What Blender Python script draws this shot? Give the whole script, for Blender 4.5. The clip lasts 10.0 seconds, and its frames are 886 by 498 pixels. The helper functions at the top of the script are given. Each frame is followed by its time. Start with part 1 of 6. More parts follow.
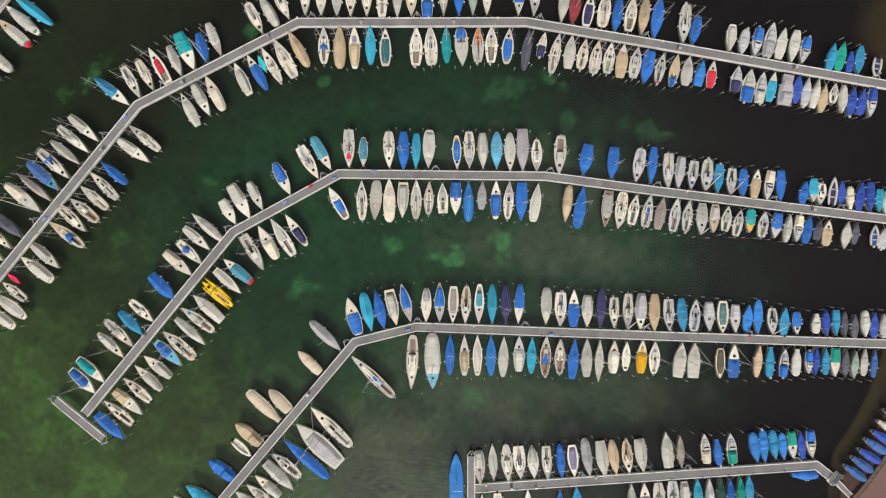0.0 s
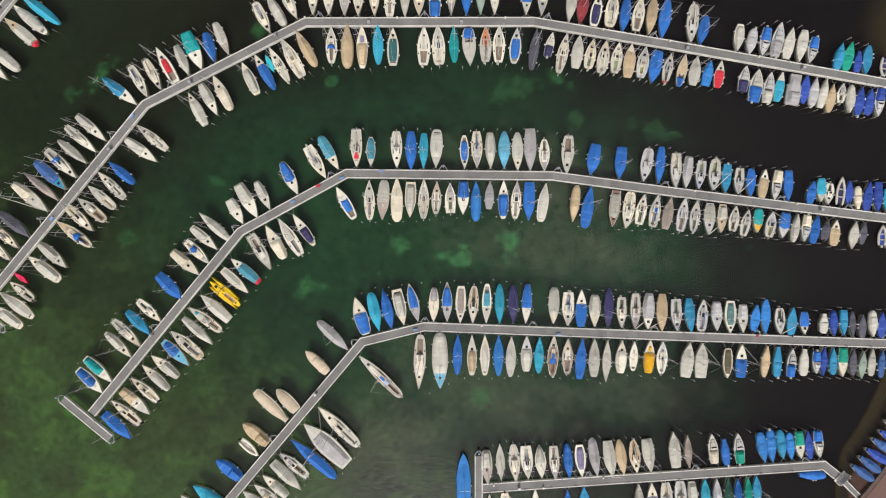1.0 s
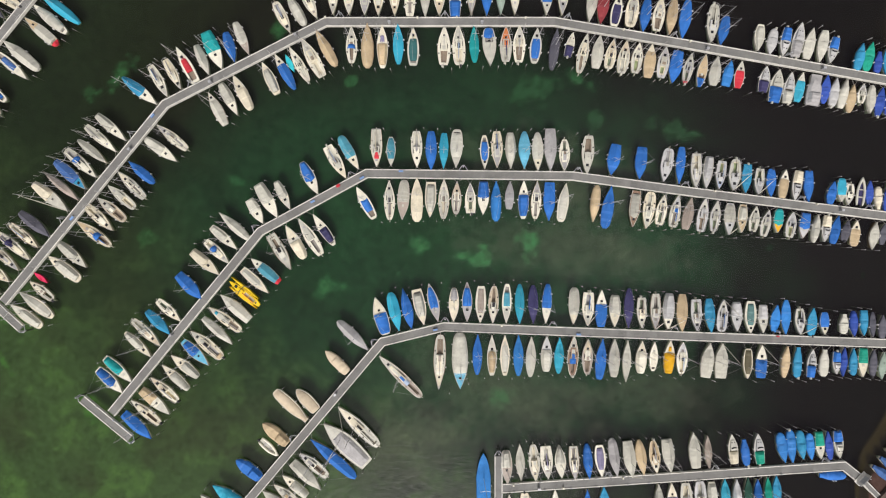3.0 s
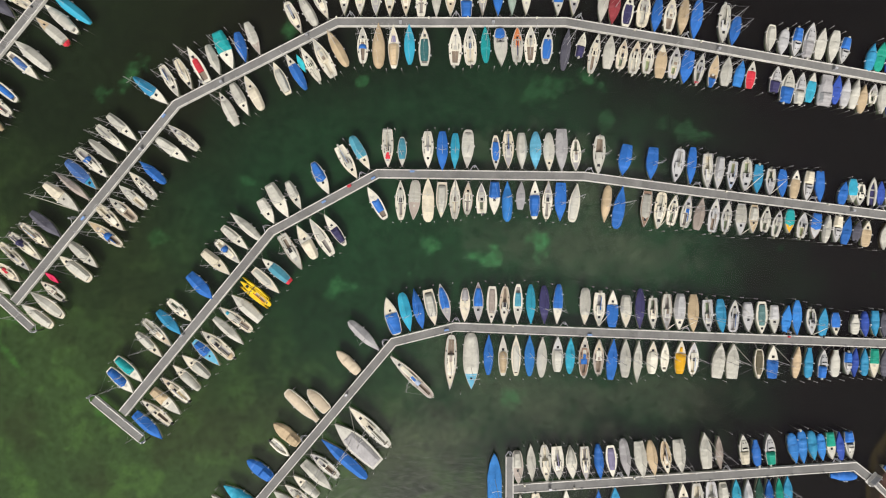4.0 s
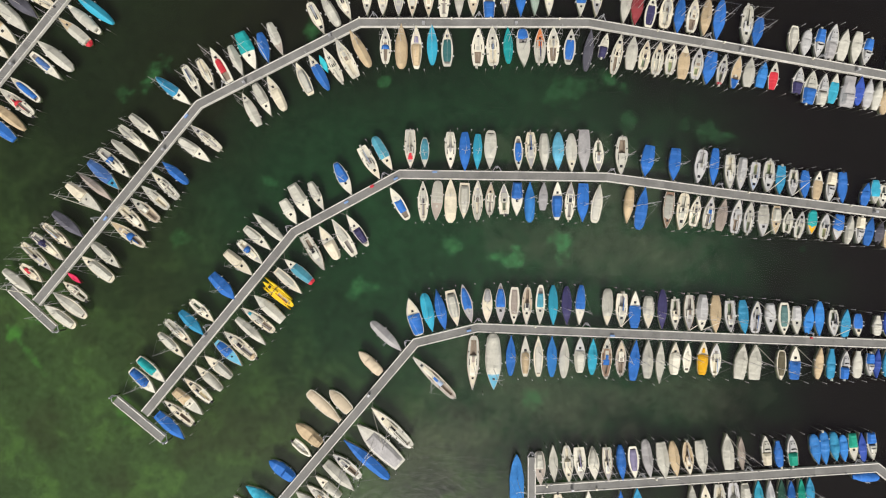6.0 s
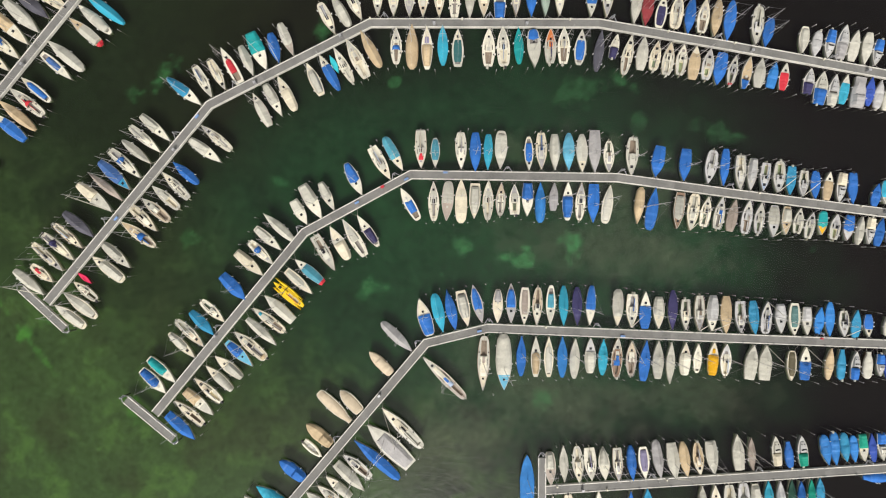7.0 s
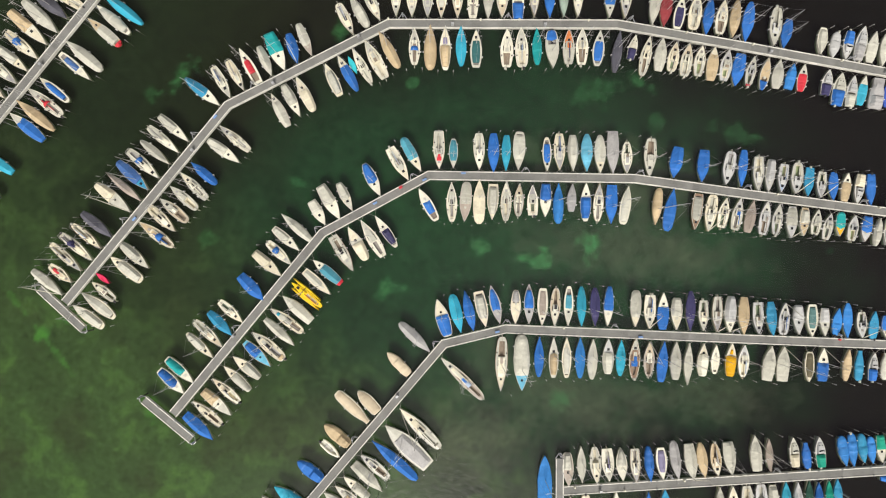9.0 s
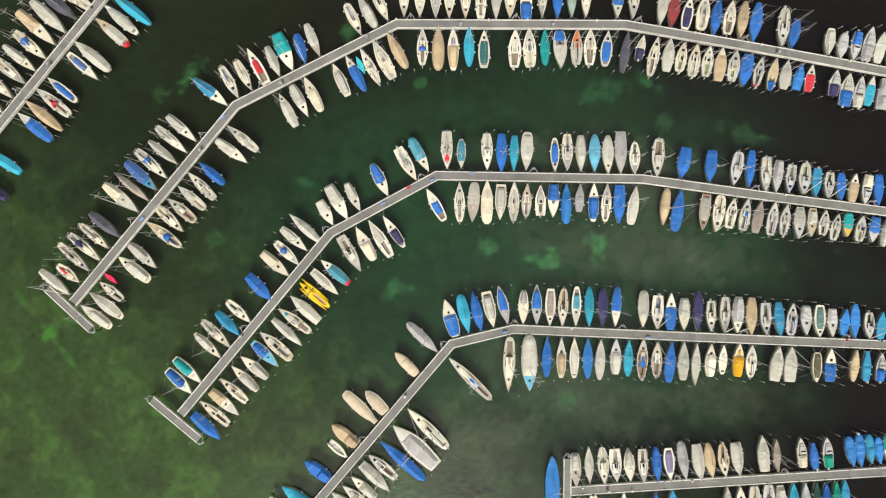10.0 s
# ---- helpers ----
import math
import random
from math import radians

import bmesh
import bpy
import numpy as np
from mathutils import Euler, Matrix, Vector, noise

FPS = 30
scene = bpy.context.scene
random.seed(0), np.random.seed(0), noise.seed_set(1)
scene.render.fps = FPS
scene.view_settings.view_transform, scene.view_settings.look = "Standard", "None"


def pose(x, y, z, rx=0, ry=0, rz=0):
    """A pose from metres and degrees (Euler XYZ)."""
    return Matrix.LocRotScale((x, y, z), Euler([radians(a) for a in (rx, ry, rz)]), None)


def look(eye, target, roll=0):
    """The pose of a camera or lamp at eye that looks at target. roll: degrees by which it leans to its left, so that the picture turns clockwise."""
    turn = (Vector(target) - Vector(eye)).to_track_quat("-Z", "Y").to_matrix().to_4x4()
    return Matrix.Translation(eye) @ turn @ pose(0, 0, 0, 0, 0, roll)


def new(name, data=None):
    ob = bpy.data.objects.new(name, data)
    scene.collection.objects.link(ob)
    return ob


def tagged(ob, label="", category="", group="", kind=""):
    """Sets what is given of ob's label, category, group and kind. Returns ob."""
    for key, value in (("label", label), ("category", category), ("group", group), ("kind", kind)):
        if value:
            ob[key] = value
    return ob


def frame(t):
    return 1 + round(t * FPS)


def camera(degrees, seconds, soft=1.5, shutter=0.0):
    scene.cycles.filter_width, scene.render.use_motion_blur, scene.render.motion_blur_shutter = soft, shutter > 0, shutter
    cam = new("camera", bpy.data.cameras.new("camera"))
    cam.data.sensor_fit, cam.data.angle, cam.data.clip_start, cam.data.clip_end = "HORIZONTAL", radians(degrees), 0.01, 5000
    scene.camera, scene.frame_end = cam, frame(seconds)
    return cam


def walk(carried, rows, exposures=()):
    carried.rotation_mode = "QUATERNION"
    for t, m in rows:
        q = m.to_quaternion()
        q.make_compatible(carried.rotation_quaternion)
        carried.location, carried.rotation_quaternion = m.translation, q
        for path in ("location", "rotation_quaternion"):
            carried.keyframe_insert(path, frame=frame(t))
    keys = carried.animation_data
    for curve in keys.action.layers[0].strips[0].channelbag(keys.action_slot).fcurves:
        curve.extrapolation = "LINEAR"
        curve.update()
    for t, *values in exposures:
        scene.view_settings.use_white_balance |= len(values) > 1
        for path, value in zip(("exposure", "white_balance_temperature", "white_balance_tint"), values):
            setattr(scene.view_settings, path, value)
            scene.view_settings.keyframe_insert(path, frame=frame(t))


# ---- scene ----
# All lengths in metres; the deck of the jetties lies 0.5 above the water.
FOV = 74.0
cam = camera(FOV, 10.0, soft=1.1)
WALK = [
    (0.0, -0.002, -0.052, 104.526, -0.011),
    (0.5, -0.611, -0.080, 104.504, 0.002),
    (1.0, -1.332, -0.099, 104.485, 0.016),
    (1.5, -2.138, -0.109, 104.467, 0.030),
    (2.0, -3.008, -0.112, 104.452, 0.044),
    (2.5, -3.925, -0.108, 104.438, 0.059),
    (4.0, -6.847, -0.062, 104.410, 0.106),
    (4.5, -7.849, -0.039, 104.405, 0.122),
    (5.0, -8.850, -0.012, 104.402, 0.139),
    (5.5, -9.842, 0.017, 104.400, 0.156),
    (7.0, -12.673, 0.110, 104.409, 0.211),
    (7.5, -13.541, 0.140, 104.416, 0.230),
    (8.0, -14.361, 0.169, 104.425, 0.249),
    (8.5, -15.132, 0.195, 104.436, 0.269),
    (9.0, -15.860, 0.218, 104.449, 0.290),
    (9.5, -16.557, 0.237, 104.464, 0.310),
    (10.0, -17.244, 0.252, 104.482, 0.332),
]
walk(cam, [(t, pose(x, y, h, 0, 0, turn)) for t, x, y, h, turn in WALK], exposures=((0.0, 0.29, 6300, 17.0), (5.0, 0.42, 6420, 14.5), (8.0, 0.48, 6530, 12.5), (10.0, 0.56, 6590, 11.5)))

# ---- world, sun ----
world = bpy.data.worlds.new("overcast_sky")
scene.world = world
world.use_nodes = True
wn, wl = world.node_tree.nodes, world.node_tree.links
wn.clear()
sky = wn.new("ShaderNodeTexSky")
sky.sky_type, sky.sun_disc = "NISHITA", False
sky.sun_elevation, sky.sun_rotation = radians(50), radians(183)
sky.air_density, sky.dust_density, sky.ozone_density = 1.0, 4.0, 1.0
# broken cloud over the sky: pale grey, thicker and thinner
coord = wn.new("ShaderNodeTexCoord")
cloud = wn.new("ShaderNodeTexNoise")
cloud.inputs["Scale"].default_value, cloud.inputs["Detail"].default_value = 3.4, 5.0
ramp = wn.new("ShaderNodeValToRGB")
ramp.color_ramp.elements[0].position, ramp.color_ramp.elements[1].position = 0.36, 0.7
ramp.color_ramp.elements[0].color, ramp.color_ramp.elements[1].color = (2.4, 2.4, 2.45, 1), (7.4, 7.25, 6.95, 1)
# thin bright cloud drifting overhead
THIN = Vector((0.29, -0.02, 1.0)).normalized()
SUN = Vector((-0.05, -0.85, 1.0)).normalized()
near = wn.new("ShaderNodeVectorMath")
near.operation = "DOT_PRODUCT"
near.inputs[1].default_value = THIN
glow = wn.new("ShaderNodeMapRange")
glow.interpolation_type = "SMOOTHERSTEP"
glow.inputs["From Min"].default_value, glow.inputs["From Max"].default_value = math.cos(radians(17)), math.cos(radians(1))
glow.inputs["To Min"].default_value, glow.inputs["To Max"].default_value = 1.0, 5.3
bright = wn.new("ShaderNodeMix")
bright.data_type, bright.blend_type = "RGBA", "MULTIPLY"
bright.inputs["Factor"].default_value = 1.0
blend = wn.new("ShaderNodeMix")
blend.data_type = "RGBA"
blend.inputs["Factor"].default_value = 0.85
back, out = wn.new("ShaderNodeBackground"), wn.new("ShaderNodeOutputWorld")
back.inputs["Strength"].default_value = 0.068
wl.new(coord.outputs["Generated"], cloud.inputs["Vector"])
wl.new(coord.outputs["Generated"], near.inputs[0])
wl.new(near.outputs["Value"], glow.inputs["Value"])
wl.new(cloud.outputs["Fac"], ramp.inputs["Fac"])
wl.new(ramp.outputs["Color"], bright.inputs["A"])
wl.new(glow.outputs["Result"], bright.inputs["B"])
wl.new(sky.outputs["Color"], blend.inputs["A"])
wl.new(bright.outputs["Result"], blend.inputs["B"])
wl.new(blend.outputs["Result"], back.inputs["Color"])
wl.new(back.outputs["Background"], out.inputs["Surface"])

sun = new("sun", bpy.data.lights.new("sun", "SUN"))
sun.data.energy, sun.data.angle, sun.data.color = 3.05, radians(22), (1.0, 0.955, 0.885)
sun.matrix_basis = look(SUN * 120, (0, 0, 0))


# ---- materials ----
def node_mat(name, colour, rough=0.6, metal=0.0, grain=6.0, spread=0.18, stain=0.7, bump=0.15, vary=0.12, second=None, spec=0.4):
    """A surface with fine grain, larger stains and a small change of tone from thing to thing."""
    m = bpy.data.materials.new(name)
    m.use_nodes = True
    n, l = m.node_tree.nodes, m.node_tree.links
    p = n["Principled BSDF"]
    p.inputs["Metallic"].default_value, p.inputs["Specular IOR Level"].default_value = metal, spec
    tc, info = n.new("ShaderNodeTexCoord"), n.new("ShaderNodeObjectInfo")
    shift = n.new("ShaderNodeVectorMath")
    shift.operation = "MULTIPLY_ADD"
    shift.inputs[1].default_value = (1, 1, 1)
    seed = n.new("ShaderNodeCombineXYZ")
    times = n.new("ShaderNodeMath")
    times.operation = "MULTIPLY"
    times.inputs[1].default_value = 57.0
    l.new(info.outputs["Random"], times.inputs[0])
    l.new(times.outputs[0], seed.inputs["X"])
    l.new(times.outputs[0], seed.inputs["Z"])
    l.new(tc.outputs["Object"], shift.inputs[0])
    l.new(seed.outputs["Vector"], shift.inputs[2])
    fine, wide = n.new("ShaderNodeTexNoise"), n.new("ShaderNodeTexNoise")
    fine.inputs["Scale"].default_value, fine.inputs["Detail"].default_value = grain, 4
    wide.inputs["Scale"].default_value, wide.inputs["Detail"].default_value = stain, 3
    for t in (fine, wide):
        l.new(shift.outputs["Vector"], t.inputs["Vector"])
    dark = [c * (1 - spread) for c in colour]
    light = [min(1.0, c * (1 + spread * 0.7)) for c in colour] if second is None else second
    r = n.new("ShaderNodeValToRGB")
    r.color_ramp.elements[0].position, r.color_ramp.elements[1].position = 0.3, 0.72
    r.color_ramp.elements[0].color, r.color_ramp.elements[1].color = (*dark, 1), (*light, 1)
    half = n.new("ShaderNodeMix")
    half.inputs["Factor"].default_value = 0.6
    l.new(fine.outputs["Fac"], half.inputs["A"])
    l.new(wide.outputs["Fac"], half.inputs["B"])
    l.new(half.outputs["Result"], r.inputs["Fac"])
    tone = n.new("ShaderNodeHueSaturation")
    val = n.new("ShaderNodeMapRange")
    val.inputs["To Min"].default_value, val.inputs["To Max"].default_value = 1 - vary, 1 + vary
    l.new(info.outputs["Random"], val.inputs["Value"])
    l.new(val.outputs["Result"], tone.inputs["Value"])
    l.new(r.outputs["Color"], tone.inputs["Color"])
    l.new(tone.outputs["Color"], p.inputs["Base Color"])
    rr = n.new("ShaderNodeMapRange")
    rr.inputs["To Min"].default_value, rr.inputs["To Max"].default_value = rough - 0.1, min(1.0, rough + 0.1)
    l.new(wide.outputs["Fac"], rr.inputs["Value"])
    l.new(rr.outputs["Result"], p.inputs["Roughness"])
    if bump:
        b = n.new("ShaderNodeBump")
        b.inputs["Strength"].default_value, b.inputs["Distance"].default_value = bump, 0.06
        l.new(half.outputs["Result"], b.inputs["Height"])
        l.new(b.outputs["Normal"], p.inputs["Normal"])
    return m


TONES = {
    "white": (0.69, 0.67, 0.545), "cream": (0.65, 0.60, 0.45), "lgrey": (0.485, 0.48, 0.405), "grey": (0.35, 0.345, 0.335),
    "dgrey": (0.10, 0.10, 0.12), "blue": (0.028, 0.145, 0.46), "mblue": (0.035, 0.20, 0.52), "cblue": (0.035, 0.26, 0.44),
    "cyan": (0.035, 0.34, 0.475), "lcyan": (0.12, 0.40, 0.55), "gcyan": (0.07, 0.28, 0.36), "teal": (0.012, 0.32, 0.32),
    "dteal": (0.03, 0.11, 0.11), "green": (0.01, 0.30, 0.20), "dgreen": (0.03, 0.10, 0.07), "ggreen": (0.25, 0.32, 0.26),
    # the violet blue, and denim ashore, paint the lens's edge cast into cloth
    "dimblue": (0.032, 0.075, 0.33), "denim": (0.05, 0.12, 0.30), "navy": (0.045, 0.042, 0.11), "lblue": (0.32, 0.40, 0.52), "lavender": (0.26, 0.24, 0.36), "tan": (0.49, 0.385, 0.235), "sand": (0.53, 0.45, 0.32), "aqua": (0.04, 0.55, 0.62), "pink": (0.78, 0.04, 0.12), "lemon": (0.86, 0.60, 0.012),
    "taupe": (0.36, 0.31, 0.26), "olive": (0.13, 0.115, 0.07), "brown": (0.26, 0.17, 0.11), "red": (0.55, 0.035, 0.05), "maroon": (0.24, 0.04, 0.045),
    # last tone: off-white, darkened in the paint to copy lens falloff eastward
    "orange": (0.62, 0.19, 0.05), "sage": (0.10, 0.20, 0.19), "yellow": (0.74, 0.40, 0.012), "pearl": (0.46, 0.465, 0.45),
}
WORDS = {
    "white": "white", "cream": "cream", "lgrey": "pale grey", "grey": "grey", "dgrey": "dark grey", "blue": "royal blue",
    "mblue": "mid blue", "cblue": "sky blue", "cyan": "bright cyan", "lcyan": "light blue", "gcyan": "faded cyan", "teal": "teal",
    "dteal": "dark teal", "green": "sea green", "dgreen": "dark green", "ggreen": "grey-green", "dimblue": "dimmed violet blue", "denim": "dull blue", "navy": "navy blue",
    "lblue": "pale blue", "lavender": "lavender", "tan": "tan", "aqua": "turquoise", "sand": "sand-coloured", "pink": "bright pink-red", "lemon": "bright yellow", "taupe": "taupe", "olive": "olive brown", "brown": "brown", "red": "red",
    "maroon": "maroon", "sage": "grey-teal", "orange": "orange", "yellow": "yellow", "pearl": "dimmed white",
}
CLOTH = {k: node_mat("cloth_" + k, c, 0.72, grain=3.6, spread=0.22, stain=0.7, bump=0.7, vary=0.14, spec=0.25) for k, c in TONES.items()}
PAINT = {k: node_mat("gelcoat_" + k, TONES[k], 0.36, grain=5.5, spread=0.22, stain=1.1, bump=0.03, vary=0.1)
         for k in TONES}
SEAM = {k: node_mat("seam_" + k, [min(0.8, 0.01 + 1.06 * v) for v in c], 0.7, grain=3.0, spread=0.15, stain=0.6, bump=0.2) for k, c in TONES.items()}
TEAK = node_mat("weathered_teak", (0.25, 0.20, 0.145), 0.7, grain=14.0, spread=0.35, stain=1.2, bump=0.2)
FLOOR = node_mat("cockpit_floor", (0.30, 0.28, 0.25), 0.7, grain=8.0, spread=0.35, stain=1.4, bump=0.1, vary=0.25)
ALLOY = node_mat("anodised_mast", (0.55, 0.54, 0.52), 0.42, metal=0.25, grain=20.0, spread=0.1, bump=0.0)
SMOKED = node_mat("smoked_acrylic", (0.018, 0.018, 0.02), 0.16, grain=4.0, bump=0.0, spec=0.5)
RUBBER = node_mat("black_rubber", (0.03, 0.03, 0.032), 0.6, grain=10.0, bump=0.05)
FENDER = node_mat("fender_vinyl", (0.62, 0.62, 0.6), 0.45, grain=6.0, bump=0.02, vary=0.3)
ROPE = node_mat("mooring_rope", (0.42, 0.40, 0.35), 0.9, grain=30.0, bump=0.2)
DECK = node_mat("jetty_deck", (0.182, 0.183, 0.17), 0.85, grain=4.5, spread=0.34, stain=0.35, bump=0.25, vary=0.02)
EDGE = node_mat("jetty_edge", (0.62, 0.61, 0.545), 0.75, grain=3.5, spread=0.3, stain=0.4, bump=0.15, vary=0.06)
GALV = node_mat("galvanised_steel", (0.45, 0.46, 0.47), 0.5, metal=0.5, grain=12.0, spread=0.25, bump=0.05)
POST = node_mat("post_timber", (0.36, 0.345, 0.31), 0.7, grain=12.0, spread=0.3, bump=0.2, vary=0.3)
SLIME = node_mat("slimy_timber", (0.16, 0.155, 0.12), 0.9, grain=8.0, bump=0.1)
PAVING = node_mat("red_brown_paving", (0.14, 0.085, 0.068), 0.9, grain=3.0, spread=0.3, stain=0.12, bump=0.3)
STONE = node_mat("quay_stone", (0.11, 0.08, 0.065), 0.9, grain=5.0, spread=0.4, stain=0.5, bump=0.4)
BLUEBOX = node_mat("blue_plastic", (0.17, 0.29, 0.52), 0.6, grain=6.0, bump=0.02)


def water_mat():
    """Clear, slightly green water: what lies under it shows through, the sky mirrors on the ripples."""
    m = bpy.data.materials.new("lake_water")
    m.use_nodes = True
    n, l = m.node_tree.nodes, m.node_tree.links
    n.clear()
    o, mix = n.new("ShaderNodeOutputMaterial"), n.new("ShaderNodeMixShader")
    clear, shine, fres = n.new("ShaderNodeBsdfTransparent"), n.new("ShaderNodeBsdfGlossy"), n.new("ShaderNodeFresnel")
    clear.inputs["Color"].default_value = (0.62, 0.72, 0.60, 1)
    shine.inputs["Roughness"].default_value = 0.3
    fres.inputs["IOR"].default_value = 1.33
    tc, a, b = n.new("ShaderNodeTexCoord"), n.new("ShaderNodeTexNoise"), n.new("ShaderNodeTexNoise")
    a.inputs["Scale"].default_value, a.inputs["Detail"].default_value, a.inputs["Distortion"].default_value = 0.95, 2.0, 0.4
    b.inputs["Scale"].default_value, b.inputs["Detail"].default_value = 0.09, 3
    add, bump = n.new("ShaderNodeMath"), n.new("ShaderNodeBump")
    add.operation = "MULTIPLY"
    bump.inputs["Strength"].default_value, bump.inputs["Distance"].default_value = 0.4, 0.16
    l.new(tc.outputs["Object"], a.inputs["Vector"])
    l.new(tc.outputs["Object"], b.inputs["Vector"])
    l.new(a.outputs["Fac"], add.inputs[0])
    l.new(b.outputs["Fac"], add.inputs[1])
    l.new(add.outputs[0], bump.inputs["Height"])
    l.new(bump.outputs["Normal"], shine.inputs["Normal"])
    l.new(bump.outputs["Normal"], fres.inputs["Normal"])
    # fine matter hanging in the water: brown in the deep, green over the weed beds; the purple east copies the lens's
    # edge cast
    murk, body = n.new("ShaderNodeBsdfDiffuse"), n.new("ShaderNodeAddShader")
    sep, big = n.new("ShaderNodeSeparateXYZ"), n.new("ShaderNodeTexNoise")
    big.inputs["Scale"].default_value, big.inputs["Detail"].default_value, big.inputs["Distortion"].default_value = 0.045, 4, 0.5
    l.new(tc.outputs["Object"], sep.inputs["Vector"])
    l.new(tc.outputs["Object"], big.inputs["Vector"])

    def calc(op, x, y, z=None):
        k = n.new("ShaderNodeMath")
        k.operation = op
        for i, v in enumerate((x, y, z)):
            if isinstance(v, (int, float)):
                k.inputs[i].default_value = v
            elif v is not None:
                l.new(v, k.inputs[i])
        return k.outputs[0]

    def blend(low, high, value, lo, hi):
        t, x = n.new("ShaderNodeMapRange"), n.new("ShaderNodeMix")
        t.interpolation_type, x.data_type = "SMOOTHSTEP", "RGBA"
        t.inputs["From Min"].default_value, t.inputs["From Max"].default_value = lo, hi
        l.new(value, t.inputs["Value"])
        l.new(t.outputs["Result"], x.inputs["Factor"])
        for key, v in (("A", low), ("B", high)):
            if isinstance(v, tuple):
                x.inputs[key].default_value = (*v, 1)
            else:
                l.new(v, x.inputs[key])
        return x.outputs["Result"]

    ex, ey = calc("MULTIPLY_ADD", sep.outputs["X"], 1 / 55, 4 / 55), calc("MULTIPLY_ADD", sep.outputs["Y"], 1 / 45, 4 / 45)
    away = calc("ADD", calc("MULTIPLY", ex, ex), calc("MULTIPLY", ey, ey))
    rough = calc("MULTIPLY_ADD", big.outputs["Fac"], 1.6, -0.8)
    col = blend((0.0015, 0.0009, 0.0017), (0.0020, 0.0017, 0.0010), calc("MULTIPLY", sep.outputs["X"], -1.0), 5, 60)
    col = blend(col, (0.0022, 0.0016, 0.0030), calc("ADD", calc("SUBTRACT", 1.0, away), rough), -0.5, 1.0)
    west = calc("ADD", calc("MULTIPLY", sep.outputs["X"], -0.008), calc("MULTIPLY", sep.outputs["Y"], -0.014))
    col = blend(col, (0.0045, 0.0078, 0.0033), calc("MULTIPLY_ADD", rough, 0.56, west), 0.3, 1.1)
    l.new(col, murk.inputs["Color"])
    l.new(clear.outputs["BSDF"], body.inputs[0])
    l.new(murk.outputs["BSDF"], body.inputs[1])
    l.new(fres.outputs["Fac"], mix.inputs["Fac"])
    l.new(body.outputs["Shader"], mix.inputs[1])
    l.new(shine.outputs["BSDF"], mix.inputs[2])
    l.new(mix.outputs["Shader"], o.inputs["Surface"])
    return m


def bed_mat():
    """Dark mud to the east, darkened further to copy the lens's edge, weed-grown green ground to the south-west, ochre
    sand in the shallows.
    """
    m = bpy.data.materials.new("lake_bed_mud")
    m.use_nodes = True
    n, l = m.node_tree.nodes, m.node_tree.links
    p = n["Principled BSDF"]
    p.inputs["Roughness"].default_value, p.inputs["Specular IOR Level"].default_value = 0.95, 0.1
    tc, sep = n.new("ShaderNodeTexCoord"), n.new("ShaderNodeSeparateXYZ")
    l.new(tc.outputs["Object"], sep.inputs["Vector"])

    def noise_tex(scale, detail, dist=0.0):
        t = n.new("ShaderNodeTexNoise")
        t.inputs["Scale"].default_value, t.inputs["Detail"].default_value, t.inputs["Distortion"].default_value = scale, detail, dist
        l.new(tc.outputs["Object"], t.inputs["Vector"])
        return t.outputs["Fac"]

    def calc(op, x, y, z=None):
        k = n.new("ShaderNodeMath")
        k.operation = op
        for i, v in enumerate((x, y, z)):
            if v is None:
                continue
            if isinstance(v, (int, float)):
                k.inputs[i].default_value = v
            else:
                l.new(v, k.inputs[i])
        return k.outputs[0]

    def span(v, lo, hi):
        r = n.new("ShaderNodeMapRange")
        r.interpolation_type = "SMOOTHSTEP"
        r.inputs["From Min"].default_value, r.inputs["From Max"].default_value = lo, hi
        l.new(v, r.inputs["Value"])
        return r.outputs["Result"]

    def over(a, b, f):
        x = n.new("ShaderNodeMix")
        x.data_type = "RGBA"
        for key, v in (("A", a), ("B", b)):
            if isinstance(v, tuple):
                x.inputs[key].default_value = (*v, 1)
            else:
                l.new(v, x.inputs[key])
        l.new(f, x.inputs["Factor"])
        return x.outputs["Result"]

    big, mid, fine = noise_tex(0.045, 3, 0.5), noise_tex(0.2, 5, 0.25), noise_tex(1.6, 4)
    west = calc("ADD", calc("MULTIPLY", sep.outputs["X"], -0.008), calc("MULTIPLY", sep.outputs["Y"], -0.014))
    ex, ey = calc("MULTIPLY_ADD", sep.outputs["X"], 1 / 55, 4 / 55), calc("MULTIPLY_ADD", sep.outputs["Y"], 1 / 45, 4 / 45)
    away = calc("ADD", calc("MULTIPLY", ex, ex), calc("MULTIPLY", ey, ey))
    growth = span(calc("ADD", calc("SUBTRACT", 1.0, away), calc("MULTIPLY_ADD", big, 1.6, -0.8)), -0.5, 1.0)
    thin = calc("MULTIPLY", span(calc("MULTIPLY", sep.outputs["X"], -1.0), 35, 85), 0.24)
    growth = calc("MAXIMUM", growth, thin)
    # the eastern tone is mud plus the lens's purple edge darkening
    mud = over((0.0115, 0.0068, 0.0068), (0.023, 0.022, 0.0118), span(calc("MULTIPLY", sep.outputs["X"], -1.0), 5, 60))
    col = over(mud, (0.024, 0.079, 0.036), growth)
    meadow = span(calc("ADD", west, calc("MULTIPLY_ADD", big, 0.9, -0.45)), 0.3, 1.1)
    col = over(col, (0.084, 0.124, 0.050), meadow)
    bare = calc("MULTIPLY", calc("MULTIPLY", span(noise_tex(0.075, 4, 0.3), 0.46, 0.66), meadow), 0.65)
    col = over(col, (0.068, 0.068, 0.036), bare)
    tufts = calc("MULTIPLY", span(mid, 0.48, 0.72), span(calc("ADD", west, calc("MULTIPLY", fine, 0.35)), 0.45, 1.4))
